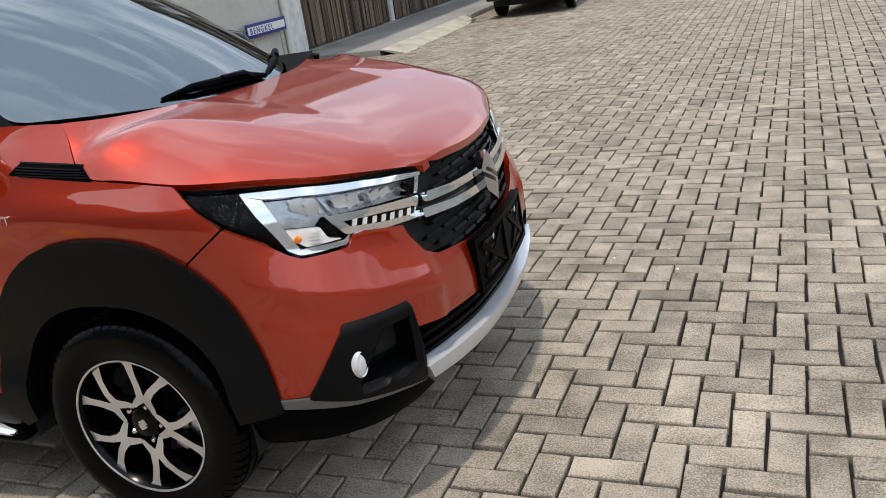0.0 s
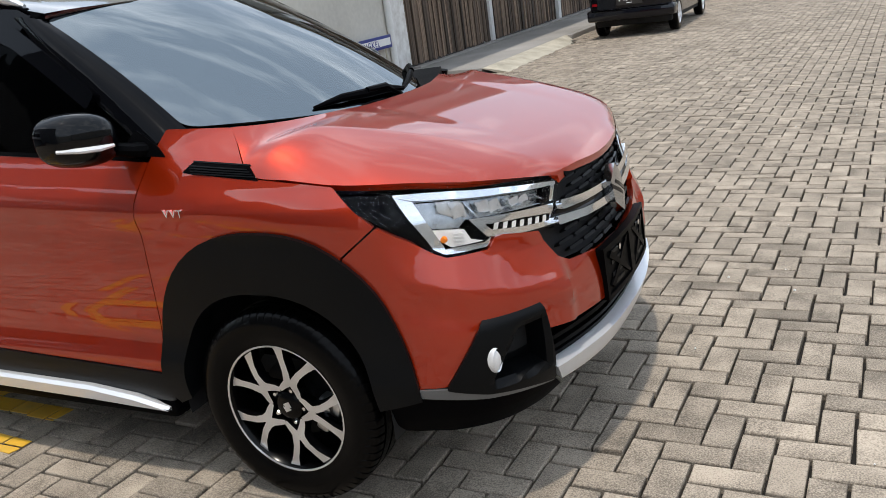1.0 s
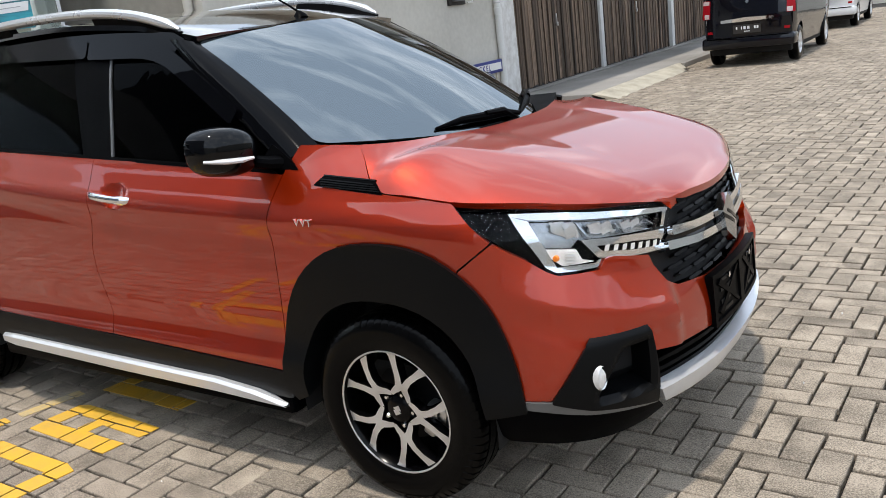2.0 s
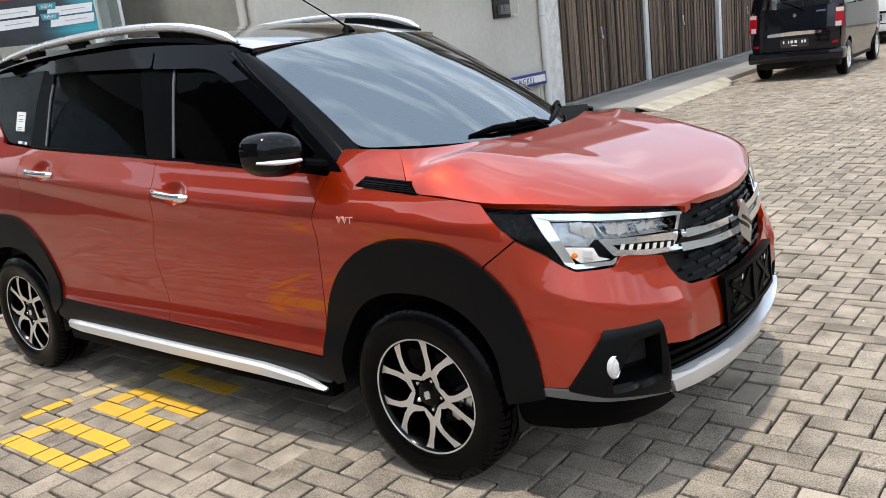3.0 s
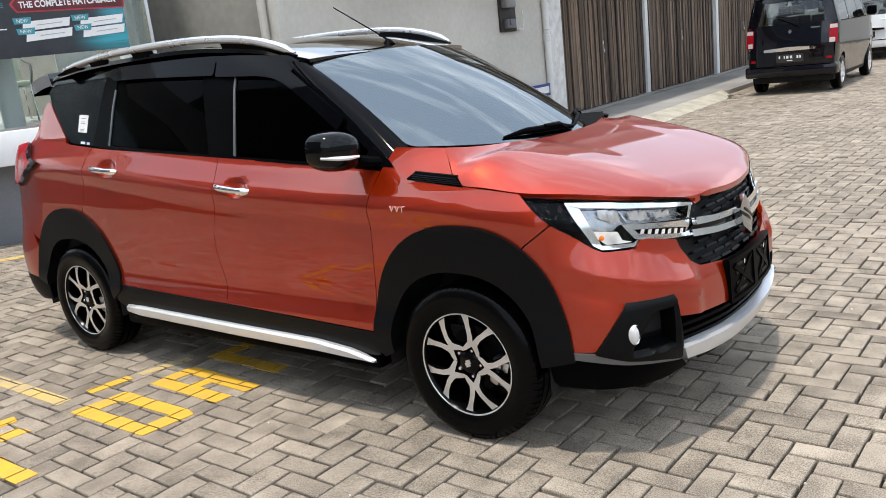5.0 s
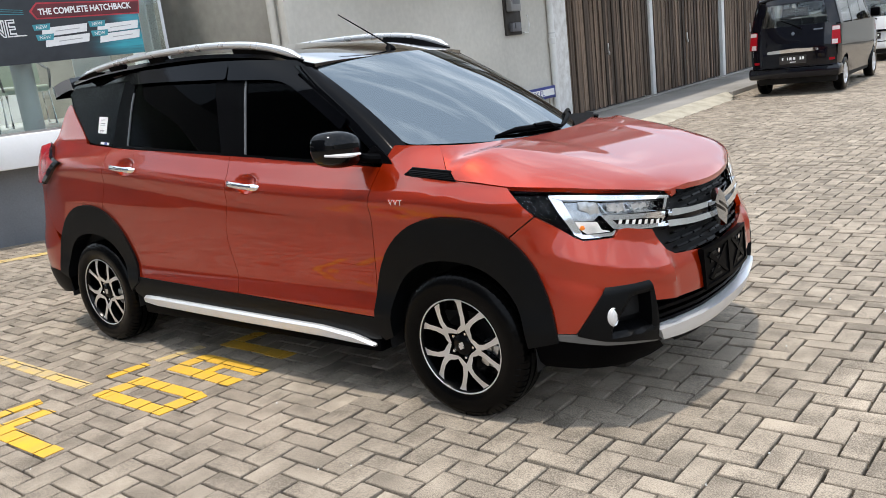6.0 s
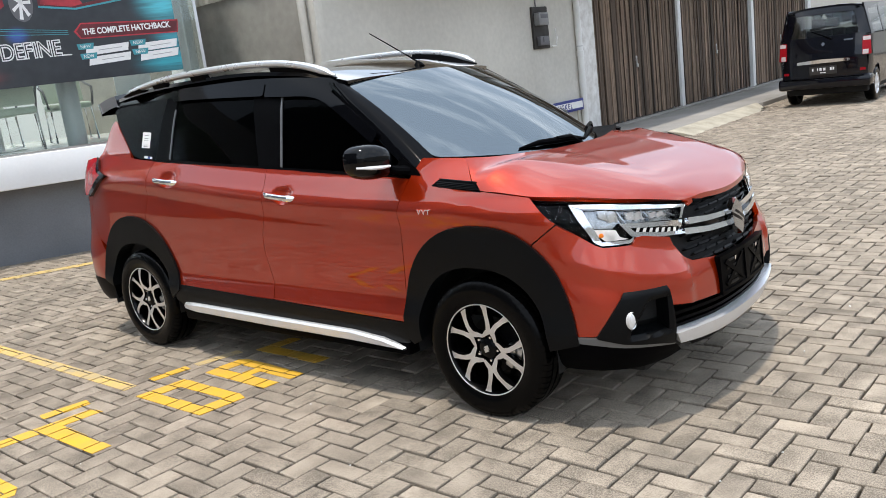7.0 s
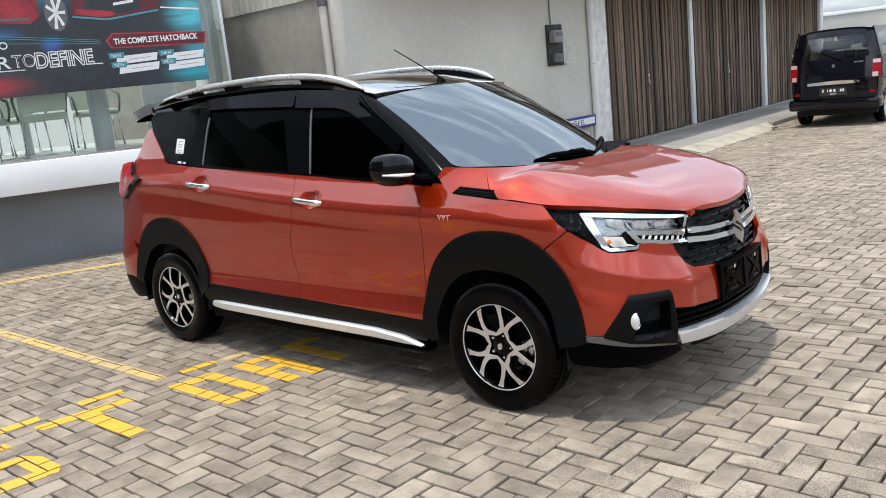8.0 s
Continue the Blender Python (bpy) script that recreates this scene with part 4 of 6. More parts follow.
    part("grille_border", sheet([(1.145, 0.896), (1.30, 0.897), (U_FRONT, 0.898), (U_FRONT, 0.884), (1.30, 0.883), (1.15, 0.880)], body, 0.05, 0.004, 0.03, other), M_BLACK, car)
    row = 0
    for zrow in np.arange(0.652, 0.885, 0.0285):
        for k in range(6):
            ua = 0.95 + k * 0.100 + (0.050 if row % 2 else 0)
            lo = 1.005 + max(0.0, 0.70 - zrow) * 1.2 if zrow < 0.76 else 1.02 + (zrow - 0.77) * 1.0
            if ua < lo or ua + 0.09 > U_FRONT + 0.06:
                continue
            ub = min(ua + 0.094, U_FRONT)
            cell = [(ua, zrow), (ua + 0.010, zrow - 0.0042), (ub - 0.010, zrow - 0.0042), (ub, zrow), (ub - 0.010, zrow + 0.0042), (ua + 0.010, zrow + 0.0042)]
            part("grille_bar", sheet(cell, lambda u, z, c=zrow: tuple(Vector(body(u, z)) - Vector((0.35 * (z - c), 0, 0))), 0.1, -0.016, 0.02, other), M_GRILLE, car)
        row += 1
    wing_up = [(1.068, 0.828), (1.20, 0.812), (1.39, 0.800), (U_FRONT, 0.797), (U_FRONT, 0.775), (1.39, 0.778), (1.20, 0.789), (1.063, 0.801)]
    wing_low = [(1.035, 0.789), (1.20, 0.767), (U_FRONT, 0.748), (U_FRONT, 0.726), (1.20, 0.744), (1.028, 0.764)]
    WING_MID = ([(1.06, 0.815), (1.20, 0.8005), (1.39, 0.789), (1.6, 0.786)], [(1.03, 0.777), (1.20, 0.7555), (1.6, 0.737)])
    for outline in (wing_up, wing_low):
        def bowed(u, z, mid=WING_MID[outline is wing_low]):
            x, y, nx, ny = plan(u)
            p, d = body(u, z), 0.12 * (knots(u, mid) - z)
            return (p[0] + nx * d, p[1] - ny * d, p[2])
        part("grille_wing", sheet(rounded(outline, 0.006, 2), bowed, (0.04, 0.012), 0.018, 0.035, other), M_WING, car, "chrome grille wing")
    part("wing_bed", sheet([(1.06, 0.802), (1.2, 0.790), (U_FRONT, 0.774), (U_FRONT, 0.750), (1.2, 0.766), (1.035, 0.788)], body, 0.05, 0.0, 0.03, other), M_GLOSS, car)

    # head lamps
    LAMP = [(0.272, 0.984), (0.338, 0.931), (0.41, 0.877), (0.50, 0.826), (0.56, 0.790), (0.60, 0.776), (0.74, 0.774), (0.765, 0.800), (0.80, 0.801), (0.96, 0.775), (1.03, 0.766), (1.065, 0.822), (1.112, 0.884), (1.02, 0.905), (0.85, 0.935), (0.66, 0.957), (0.46, 0.975)]
    lamp_box = part("headlamp", sheet(LAMP, body, 0.04, -0.045, 0.03, other), M_GLOSS, car, "long LED headlamp with chrome surround")
    lens = part("lens", sheet(LAMP, body, 0.04, 0.0, 0.003, other, back=True), M_CLEAR, lamp_box, "clear lens")
    lens.visible_shadow = False
    bars = [[(0.458, 0.957), (0.66, 0.945), (0.85, 0.924), (1.02, 0.897), (1.10, 0.882), (1.098, 0.873), (1.02, 0.882), (0.85, 0.907), (0.66, 0.925), (0.515, 0.936), (0.47, 0.948)],
            [(0.458, 0.957), (0.472, 0.947), (0.515, 0.934), (0.548, 0.880), (0.588, 0.818), (0.600, 0.800), (0.598, 0.786), (0.562, 0.803), (0.50, 0.890)],
            [(0.598, 0.786), (0.600, 0.800), (0.735, 0.796), (0.758, 0.806), (0.752, 0.790), (0.738, 0.783)]]
    for outline in bars:
        part("chrome_surround", sheet(rounded(outline, 0.003, 2), body, (0.03, 0.03), -0.009, 0.02, other), M_LAMPCHROME, lamp_box, "chrome surround")
    part("lamp_chamber", sheet([(0.515, 0.934), (0.66, 0.924), (0.85, 0.906), (1.02, 0.881), (1.055, 0.875), (1.035, 0.832), (0.86, 0.852), (0.69, 0.866), (0.66, 0.845), (0.555, 0.855), (0.54, 0.885)], body, (0.03, 0.02), -0.034, 0.01, other), M_LAMPBED, lamp_box, "grey lamp chamber")
    for ua, wide in ((0.60, 0.085), (0.735, 0.10), (0.865, 0.115)):
        cup = [(ua - 0.02, 0.926 - 0.15 * (ua - 0.6)), (ua + wide - 0.03, 0.918 - 0.17 * (ua - 0.6)), (ua + wide + 0.02, 0.868 - 0.06 * (ua - 0.6)), (ua + 0.035, 0.870 - 0.06 * (ua - 0.6))]
        part("reflector", sheet(rounded(cup, 0.006, 2), lambda u, z, a=ua: tuple(Vector(body(u, z)) + Vector((-0.8, 0.5, 0)) * (0.003 * (1 + math.cos((u - a) * 150 + z * 60)) - 0.30 * (z - 0.87))), (0.008, 0.012), -0.022, 0.008, other), M_LAMPREF, lamp_box, "fluted reflector")
        part("divider", sheet([(ua + wide + 0.0, 0.915 - 0.17 * (ua - 0.6)), (ua + wide + 0.008, 0.914 - 0.17 * (ua - 0.6)), (ua + wide + 0.048, 0.862 - 0.06 * (ua - 0.6)), (ua + wide + 0.040, 0.862 - 0.06 * (ua - 0.6))], body, 0.02, -0.014, 0.02, other), M_LAMPBED, lamp_box)
    part("lamp_end", sheet([(1.035, 0.879), (1.058, 0.876), (1.04, 0.835), (1.01, 0.838)], body, 0.02, -0.012, 0.02, other), M_GLOSS, lamp_box)
    part("lamp_end_bar", sheet([(1.072, 0.876), (1.092, 0.875), (1.062, 0.832), (1.045, 0.834)], body, 0.02, -0.010, 0.02, other), M_LAMPCHROME, lamp_box)
    part("running_light", sheet(rounded([(0.690, 0.866), (0.86, 0.850), (1.060, 0.825), (1.032, 0.770), (0.90, 0.785), (0.745, 0.808)], 0.006, 2), body, (0.03, 0.02), -0.0075, 0.03, other), M_LAMPCHROME, lamp_box, "chrome running light bar")
    part("light_strip", sheet(rounded([(0.745, 0.842), (0.90, 0.826), (1.03, 0.803), (1.02, 0.785), (0.90, 0.802), (0.765, 0.824)], 0.003, 2), body, (0.03, 0.02), -0.0060, 0.006, other), M_DARKALLOY, lamp_box)
    for k in range(7):
        ua = 0.775 + 0.036 * k
        za = 0.832 - 0.0056 * k
        part("light_tick", sheet([(ua - 0.006, za - 0.009), (ua + 0.010, za - 0.010), (ua + 0.018, za + 0.006), (ua + 0.002, za + 0.007)], body, 0.05, -0.0045, 0.006, other), M_LAMPWHITE, lamp_box)
    part("turn_signal", sheet(rounded([(0.556, 0.852), (0.672, 0.842), (0.690, 0.812), (0.735, 0.800), (0.62, 0.800), (0.586, 0.822)], 0.004, 2), body, (0.02, 0.012), -0.014, 0.02, other), M_LAMPWHITE, lamp_box, "turn signal bowl")
    part("amber_bulb", ring(bmesh.new(), [(0.0, -0.012), (0.008, -0.010), (0.009, 0.0), (0.0, 0.008)], "y", 12, Matrix.Translation([v * (-1 if (i == 1 and other) else 1) for i, v in enumerate(body(0.605, 0.826))]) @ pose(-0.004, 0, 0)), M_AMBER, lamp_box, "amber bulb")
    for k in range(4):
        za = 0.838 - 0.009 * k
        part("signal_rib", sheet([(0.63, za), (0.665, za - 0.003), (0.665, za - 0.0055), (0.63, za - 0.0025)], body, 0.05, -0.006, 0.006, other), M_LAMPWHITE, lamp_box)

    # tail lamps, fender vent, badge, handles
    part("tail_lamp", sheet(rounded([(-3.36, 1.230), (-3.20, 1.188), (-2.975, 1.131), (-3.10, 1.074), (-3.26, 0.998), (-3.50, 0.995), (-3.60, 1.06), (-3.60, 1.15), (-3.52, 1.215)], 0.008), body, 0.03, 0.020, 0.045, other), M_RED, car, "wedge shaped red tail lamp")
    part("tail_lamp_edge", sheet(rounded([(-3.36, 1.236), (-3.19, 1.196), (-2.950, 1.131), (-3.09, 1.066), (-3.26, 0.990), (-3.30, 1.005), (-3.11, 1.092), (-3.01, 1.131), (-3.20, 1.184)], 0.005), body, 0.03, 0.022, 0.045, other), M_GLOSS, car)
    if not other:
        part("fender_vent", sheet(rounded([(-0.236, 1.041), (-0.202, 1.067), (-0.003, 1.050), (0.033, 1.011)], 0.004, 2), body, 0.02, 0.0025, 0.012, other), M_BLACK, car, "slatted black fender vent")
        for k in range(4):
            a, b, z = -0.212 + 0.004 * k, -0.004 + 0.008 * k, 1.0585 - 0.0065 * k
            part("vent_slat", sheet([(a, z), (b, z - 0.017), (b, z - 0.020), (a, z - 0.003)], body, 0.03, 0.006, 0.006, other), M_MATT, car)
        part("vent_rim", sheet([(-0.204, 1.070), (-0.001, 1.053), (-0.003, 1.050), (-0.202, 1.0665)], body, 0.03, 0.004, 0.006, other), M_MATT, car)
    for x, z in HANDLES:
        way = 1 if other else -1
        bar = []
        for k in range(13):
            t = k / 12 * 2 - 1
            px, pz = x + 0.118 * t, z - 0.003 - 0.012 * t
            bar.append((px, way * (abs(body(px, z + 0.05)[1]) * 0.35 + abs(body(px, z - 0.05)[1]) * 0.65 + 0.030 - 0.030 * t ** 4), pz))
        handle = part("door_handle", tube(bmesh.new(), bar, [0.006] + [0.0105] * 11 + [0.006], 10, 1.5), M_CHROME, car, "chrome door handle")
        part("handle_key_cap", tube(bmesh.new(), [(p[0], p[1] + way * 0.002, p[2]) for p in bar[-3:]], [0.0115, 0.0118, 0.007], 10, 1.5), M_CHROME, handle)

badge_face = lambda a, b: (0.836 - 0.16 * b - 0.10 * abs(a), a, 0.766 + b)
part("emblem", sheet([(0.0, 0.080), (0.060, 0.034), (0.060, -0.034), (0.0, -0.080), (-0.060, -0.034), (-0.060, 0.034)], badge_face, 0.03, 0.0, 0.030), M_BADGE, car, "angular dark chrome badge")
for k in (1, -1):
    part("emblem_slit", sheet([(-0.030 * k, 0.022 * k), (-0.022 * k, 0.030 * k), (0.062 * k, -0.012 * k), (0.062 * k, -0.026 * k)][::1], badge_face, 0.03, 0.0015, 0.004), M_GLOSS, car)
part("plate_holder", sheet(rounded([(-0.262, -0.085), (0.262, -0.085), (0.262, 0.085), (-0.262, 0.085)], 0.008, 2), lambda a, b: (0.856 - 0.05 * b - 0.25 * a * a, a, 0.553 + b), 0.05, 0.0, 0.02), M_BLACK, car, "empty black number plate holder")
for a0, a1, b0, b1 in ((-0.262, 0.262, 0.070, 0.085), (-0.262, 0.262, -0.085, -0.070), (-0.262, -0.245, -0.07, 0.07), (0.245, 0.262, -0.07, 0.07), (-0.02, 0.02, -0.07, 0.07)):
    part("plate_frame", sheet([(a0, b0), (a1, b0), (a1, b1), (a0, b1)], lambda a, b: (0.856 - 0.05 * b - 0.25 * a * a, a, 0.553 + b), 0.06, 0.007, 0.01), M_BLACK, car)
for s in (-1, 1):
    for k in (-1, 1):
        strut = [(0.03 * s, 0.06 * k), (0.05 * s, 0.06 * k), (0.22 * s, -0.045 * k), (0.20 * s, -0.06 * k)]
        part("plate_strut", sheet(strut, lambda a, b: (0.856 - 0.05 * b - 0.25 * a * a, a, 0.553 + b), 0.06, 0.006, 0.01), M_BLACK, car)
    for z in (0.02, -0.02, 0.05, -0.05):
        part("plate_slot", sheet([(0.10 * s, z - 0.006), (0.20 * s, z - 0.006), (0.20 * s, z + 0.006), (0.10 * s, z + 0.006)], lambda a, b: (0.856 - 0.05 * b - 0.25 * a * a, a, 0.553 + b), 0.06, 0.003, 0.006), M_MATT, car)
    bolt = part("plate_bolt", ring(bmesh.new(), [(0.010, 0.0), (0.010, 0.006), (0.0, 0.009)], "x", 10, Matrix.Translation((0.852, 0.13 * s, 0.605))), M_CHROME, car)

# badge letters on the fender
for title, dx in (("V", 0.0), ("V", 0.027), ("T", 0.052)):
    lettering("badge_letter", title, 0.034, M_CHROME, Matrix.Translation(Vector(body(-0.290 + dx, 0.922)) + Vector((0, -0.003, 0))) @ pose(0, 0, 0, 90, 0, 0) @ Matrix.Diagonal((1.15, 1, 1, 1)), car, 0.004)

# door mirrors
for s in (-1, 1):
    bm = bmesh.new()
    rows = []
    for k in range(21):
        t = 0.5 - 0.5 * math.cos(math.pi * k / 20)
        y = lerp(0.820, 1.010, t)
        fat = math.sqrt(max(0.0, 1 - (2 * t - 1) ** 2 * 0.98)) ** 0.55
        zc, hz, hx = lerp(1.168, 1.182, t), 0.078 * fat, 0.105 * fat
        row = []
        for j in range(32):
            a = 2 * math.pi * j / 32
            c, q = math.cos(a), math.sin(a)
            e = (abs(c) ** 2.8 + abs(q) ** 2.8) ** (-1 / 2.8)
            back = 0.35 if c < 0 else 1.0
            row.append(bm.verts.new((-0.500 - 0.050 * t + hx * c * e * back, s * y, zc + hz * q * e - 0.012 * (1 - t) * (q < 0))))
        rows.append(row)
    for a, b in zip(rows, rows[1:]):
        for j in range(32):
            bm.faces.new((a[j], a[(j + 1) % 32], b[(j + 1) % 32], b[j]))
    bm.faces.new(rows[0]), bm.faces.new(rows[-1])
    mirror = part("door_mirror", bm, M_PIANO, car, "gloss black door mirror", 70)
    part("mirror_arm", tube(bmesh.new(), [(-0.40, s * 0.745, 1.105), (-0.43, s * 0.79, 1.112), (-0.47, s * 0.84, 1.128), (-0.49, s * 0.88, 1.138)], [0.034, 0.030, 0.028, 0.02], 10, 0.75), M_BLACK, mirror)
    part("mirror_lamp", tube(bmesh.new(), [(-0.405, s * 0.875, 1.146), (-0.412, s * 0.92, 1.146), (-0.436, s * 0.965, 1.150), (-0.49, s * 1.004, 1.156)], [0.006, 0.010, 0.010, 0.006], 8, 0.9), M_LAMPWHITE, mirror, "white repeater strip")
    part("mirror_glass", sheet(rounded([(0.845, 1.122), (0.985, 1.130), (0.985, 1.230), (0.845, 1.222)], 0.02), lambda a, b: (-0.556, s * a, b), 0.05, 0.0, 0.004), M_CHROME, mirror)
    if s > 0:
        mirror.matrix_basis = Matrix.Translation((-0.45, 0.80, 0)) @ Matrix.Rotation(radians(62), 4, "Z") @ Matrix.Translation((0.45, -0.80, 0))

# wipers
for a0, a1 in ((0.10, -0.52), (0.80, 0.16)):
    p0, p1 = Vector(screen(a0, 0.02)), Vector(screen(a1, 0.03))
    up = Vector((0.012, 0, 0.022))
    mid = [Vector(screen(lerp(a0, a1, t), 0.045)) for t in (0.25, 0.5, 0.75)]
    wiper = part("wiper", tube(bmesh.new(), [p0 - up * 0.4, mid[0] + up * 1.1, mid[1] + up * 1.2], [0.012, 0.013, 0.010], 8), M_BLACK, car, "black windscreen wiper")
    part("wiper_blade", tube(bmesh.new(), [p0 + up * 0.6, *[m + up * 0.7 for m in mid], p1 + up * 0.2], [0.006, 0.012, 0.012, 0.010, 0.004], 8, 1.4), M_BLACK, wiper)


# inside
def seat(x, y, mat):
    bm = boxed(x - 0.25, x + 0.25, y - 0.24, y + 0.24, 0.50, 0.66, 0.05)
    box(bm, -0.07, 0.07, -0.23, 0.23, 0.0, 0.58, 0.05, pose(x - 0.24, y, 0.62, 0, -14, 0))
    box(bm, -0.05, 0.05, -0.13, 0.13, 0.0, 0.17, 0.04, pose(x - 0.40, y, 1.22, 0, -10, 0))
    return part("seat", bm, mat, car, "dark fabric car seat")
for x, y in ((-0.85, -0.36), (-0.85, 0.36), (-1.75, -0.38), (-1.75, 0.38), (-1.75, 0.0), (-2.55, -0.34), (-2.55, 0.34)):
    seat(x, y, M_DARK)
part("dashboard", boxed(-0.42, 0.02, -0.66, 0.66, 0.80, 1.07, 0.06), M_DARK, car, "dark dashboard")
part("cabin_floor", boxed(-3.3, 0.0, -0.74, 0.74, 0.36, 0.44, 0.02), M_DARK, car)
part("headliner", sheet([(-0.95, -0.56), (-0.95, 0.56), (-3.2, 0.52), (-3.2, -0.52)], roof, 0.15, -0.03, 0.01), M_DARK, car)
part("steering_wheel", ring(bmesh.new(), [(0.175 + 0.016 * math.cos(a), 0.016 * math.sin(a)) for a in np.linspace(0, 2 * math.pi, 8)[:-1]], "x", 28, pose(-0.50, -0.36, 1.02, 0, 25, 0), True), M_BLACK, car)
for other in SIDES:
    part("door_card", sheet([(-3.1, 0.5), (-0.40, 0.5), (-0.42, 1.07), (-3.1, 1.18)], body, 0.1, -0.10, 0.02, other), M_DARK, car)

# window stickers on the quarter window
part("sticker", sheet(rounded([(-2.747, 1.384), (-2.640, 1.378), (-2.634, 1.282), (-2.741, 1.288)], 0.004, 2), cabin, 0.2, -0.003, 0.002), M_PAPER, car, "white paper sticker with unreadable print")
for z in (1.365, 1.345, 1.335, 1.305, 1.296):
    part("print_bar", sheet([(-2.715, z), (-2.665, z - 0.001), (-2.665, z - 0.004), (-2.715, z - 0.003)], cabin, 0.2, -0.002, 0.001), M_INK, car)
part("sticker", sheet([(-2.69, 1.237), (-2.585, 1.229), (-2.585, 1.216), (-2.69, 1.223)], cabin, 0.2, -0.003, 0.002), M_PAPER, car)
part("sticker", sheet([(-2.64, 1.234), (-2.61, 1.231), (-2.61, 1.217), (-2.64, 1.219)], cabin, 0.2, -0.0025, 0.002), M_BLUE, car)

# wheels: tyre with its tread, machined rim with five forked spokes
def tyre_mesh():
    bm = bmesh.new()
    prof = [(0.205, -0.080), (0.212, -0.090), (0.222, -0.092), (0.230, -0.096), (0.262, -0.1015), (0.284, -0.099), (0.300, -0.092), (0.311, -0.084), (0.3165, -0.076), (0.320, -0.058), (0.3205, -0.046), (0.313, -0.045), (0.313, -0.038), (0.321, -0.037), (0.3215, -0.006), (0.3135, -0.005), (0.3135, 0.005), (0.3215, 0.006), (0.321, 0.037), (0.313, 0.038), (0.313, 0.045), (0.3205, 0.046), (0.320, 0.058), (0.3165, 0.076), (0.305, 0.090), (0.262, 0.1015), (0.22, 0.092), (0.205, 0.080)]
    n = 68
    cols = []
    for k in range(n):
        for a, cut in ((k + 0.0, 0), (k + 0.74, 0), (k + 0.76, 1), (k + 0.98, 1)):
            t = 2 * math.pi * a / n
            col = []
            for i, (r, h) in enumerate(prof):
                rr = r - (0.0035 if cut and (6 <= i <= 10 or 21 <= i <= 24) else 0.0)
                tt = t + 0.35 * (abs(h) - 0.05) * (1 if 6 <= i <= 10 else 0)
                col.append(bm.verts.new((rr * math.cos(tt), h, rr * math.sin(tt))))
            cols.append(col)
    for a, b in zip(cols, cols[1:] + cols[:1]):
        for i in range(len(prof) - 1):
            bm.faces.new((a[i], a[i + 1], b[i + 1], b[i]))
    return mesh_of("tyre", bm, M_RUBBER, 28)


def spoke_mesh():
    bm = bmesh.new()
    def bar(pts, w, d0, d1):
        rows = []
        for i, p in enumerate(pts):
            a, b = Vector(pts[max(i - 1, 0)]), Vector(pts[min(i + 1, len(pts) - 1)])
            d = (b - a).normalized()
            nn = Vector((-d.y, d.x))
            p = Vector(p)
            rad = p.length
            y = -0.072 - 0.012 * ramp(rad, 0.05, 0.12) + 0.006 * ramp(rad, 0.15, 0.2)
            wd = w[i]
            rows.append([bm.verts.new((q.x, yy, q.y)) for q, yy in ((p + nn * (wd + 0.004), y + d1), (p + nn * wd, y), (p - nn * wd, y), (p - nn * (wd + 0.004), y + d1))])
        for a, b in zip(rows, rows[1:]):
            for k in range(3):
                bm.faces.new((a[k], a[k + 1], b[k + 1], b[k])).material_index = 0 if k == 1 else 1
        for end_row in (rows[0], rows[-1]):
            bm.faces.new(end_row).material_index = 1
    for s in (-1, 1):
        end = lambda r, deg: (r * math.sin(radians(deg)) * s, r * math.cos(radians(deg)))
        bar([end(0.059, 36), end(0.070, 22), end(0.086, 8.0), end(0.104, 6.8), end(0.132, 9.8), end(0.165, 14.5), end(0.192, 17.5), end(0.205, 18.5)], [0.0070, 0.0100, 0.0135, 0.0125, 0.0108, 0.0106, 0.0140, 0.0195], 0, 0.03)
    bar([end(0.080, 0), end(0.108, 0)], [0.009, 0.004], 0, 0.03)
    me = mesh_of("spoke", bm, M_ALLOY, 25)
    me.materials.append(M_DARKALLOY)
    return me


def barrel_mesh():
    bm = ring(bmesh.new(), [(0.214, -0.086), (0.208, -0.090), (0.2025, -0.082), (0.196, -0.060), (0.185, -0.02), (0.18, 0.06), (0.203, 0.085)], "y", 72, caps=False)
    ring(bm, [(0.183, 0.03), (0.0, 0.03)], "y", 72, caps=False)
    return mesh_of("rim", bm, M_DARKALLOY, 35)


def lip_mesh():
    return mesh_of("rim_lip", ring(bmesh.new(), [(0.209, -0.0905), (0.2115, -0.0913), (0.208, -0.0922), (0.2055, -0.0905), (0.206, -0.088)], "y", 72, None, True), M_ALLOY, 40)


ME_TYRE, ME_SPOKE, ME_RIM, ME_LIP = tyre_mesh(), spoke_mesh(), barrel_mesh(), lip_mesh()
ME_HUB = mesh_of("hub_cap", ring(bmesh.new(), [(0.047, -0.02), (0.047, -0.066), (0.036, -0.074), (0.0, -0.075)], "y", 30), M_DARKALLOY, 35)
ME_NUT = mesh_of("lug_nut", ring(bmesh.new(), [(0.010, -0.03), (0.010, -0.064), (0.006, -0.070), (0.0, -0.071)], "y", 6), M_CHROME, 25)
ME_SINK = mesh_of("lug_seat", ring(bmesh.new(), [(0.019, -0.02), (0.019, -0.062), (0.014, -0.058), (0.013, -0.03), (0.0, -0.03)], "y", 14), M_DARKALLOY, 30)
ME_DISC = mesh_of("brake_disc", ring(bmesh.new(), [(0.060, 0.010), (0.128, 0.010), (0.128, -0.004), (0.070, -0.004), (0.065, -0.02), (0.0, -0.02)], "y", 40), M_CAST, 30)
bm = boxed(-0.055, 0.055, -0.045, 0.03, 0.085, 0.165, 0.012, pose(0, 0, 0, 0, 105, 0))
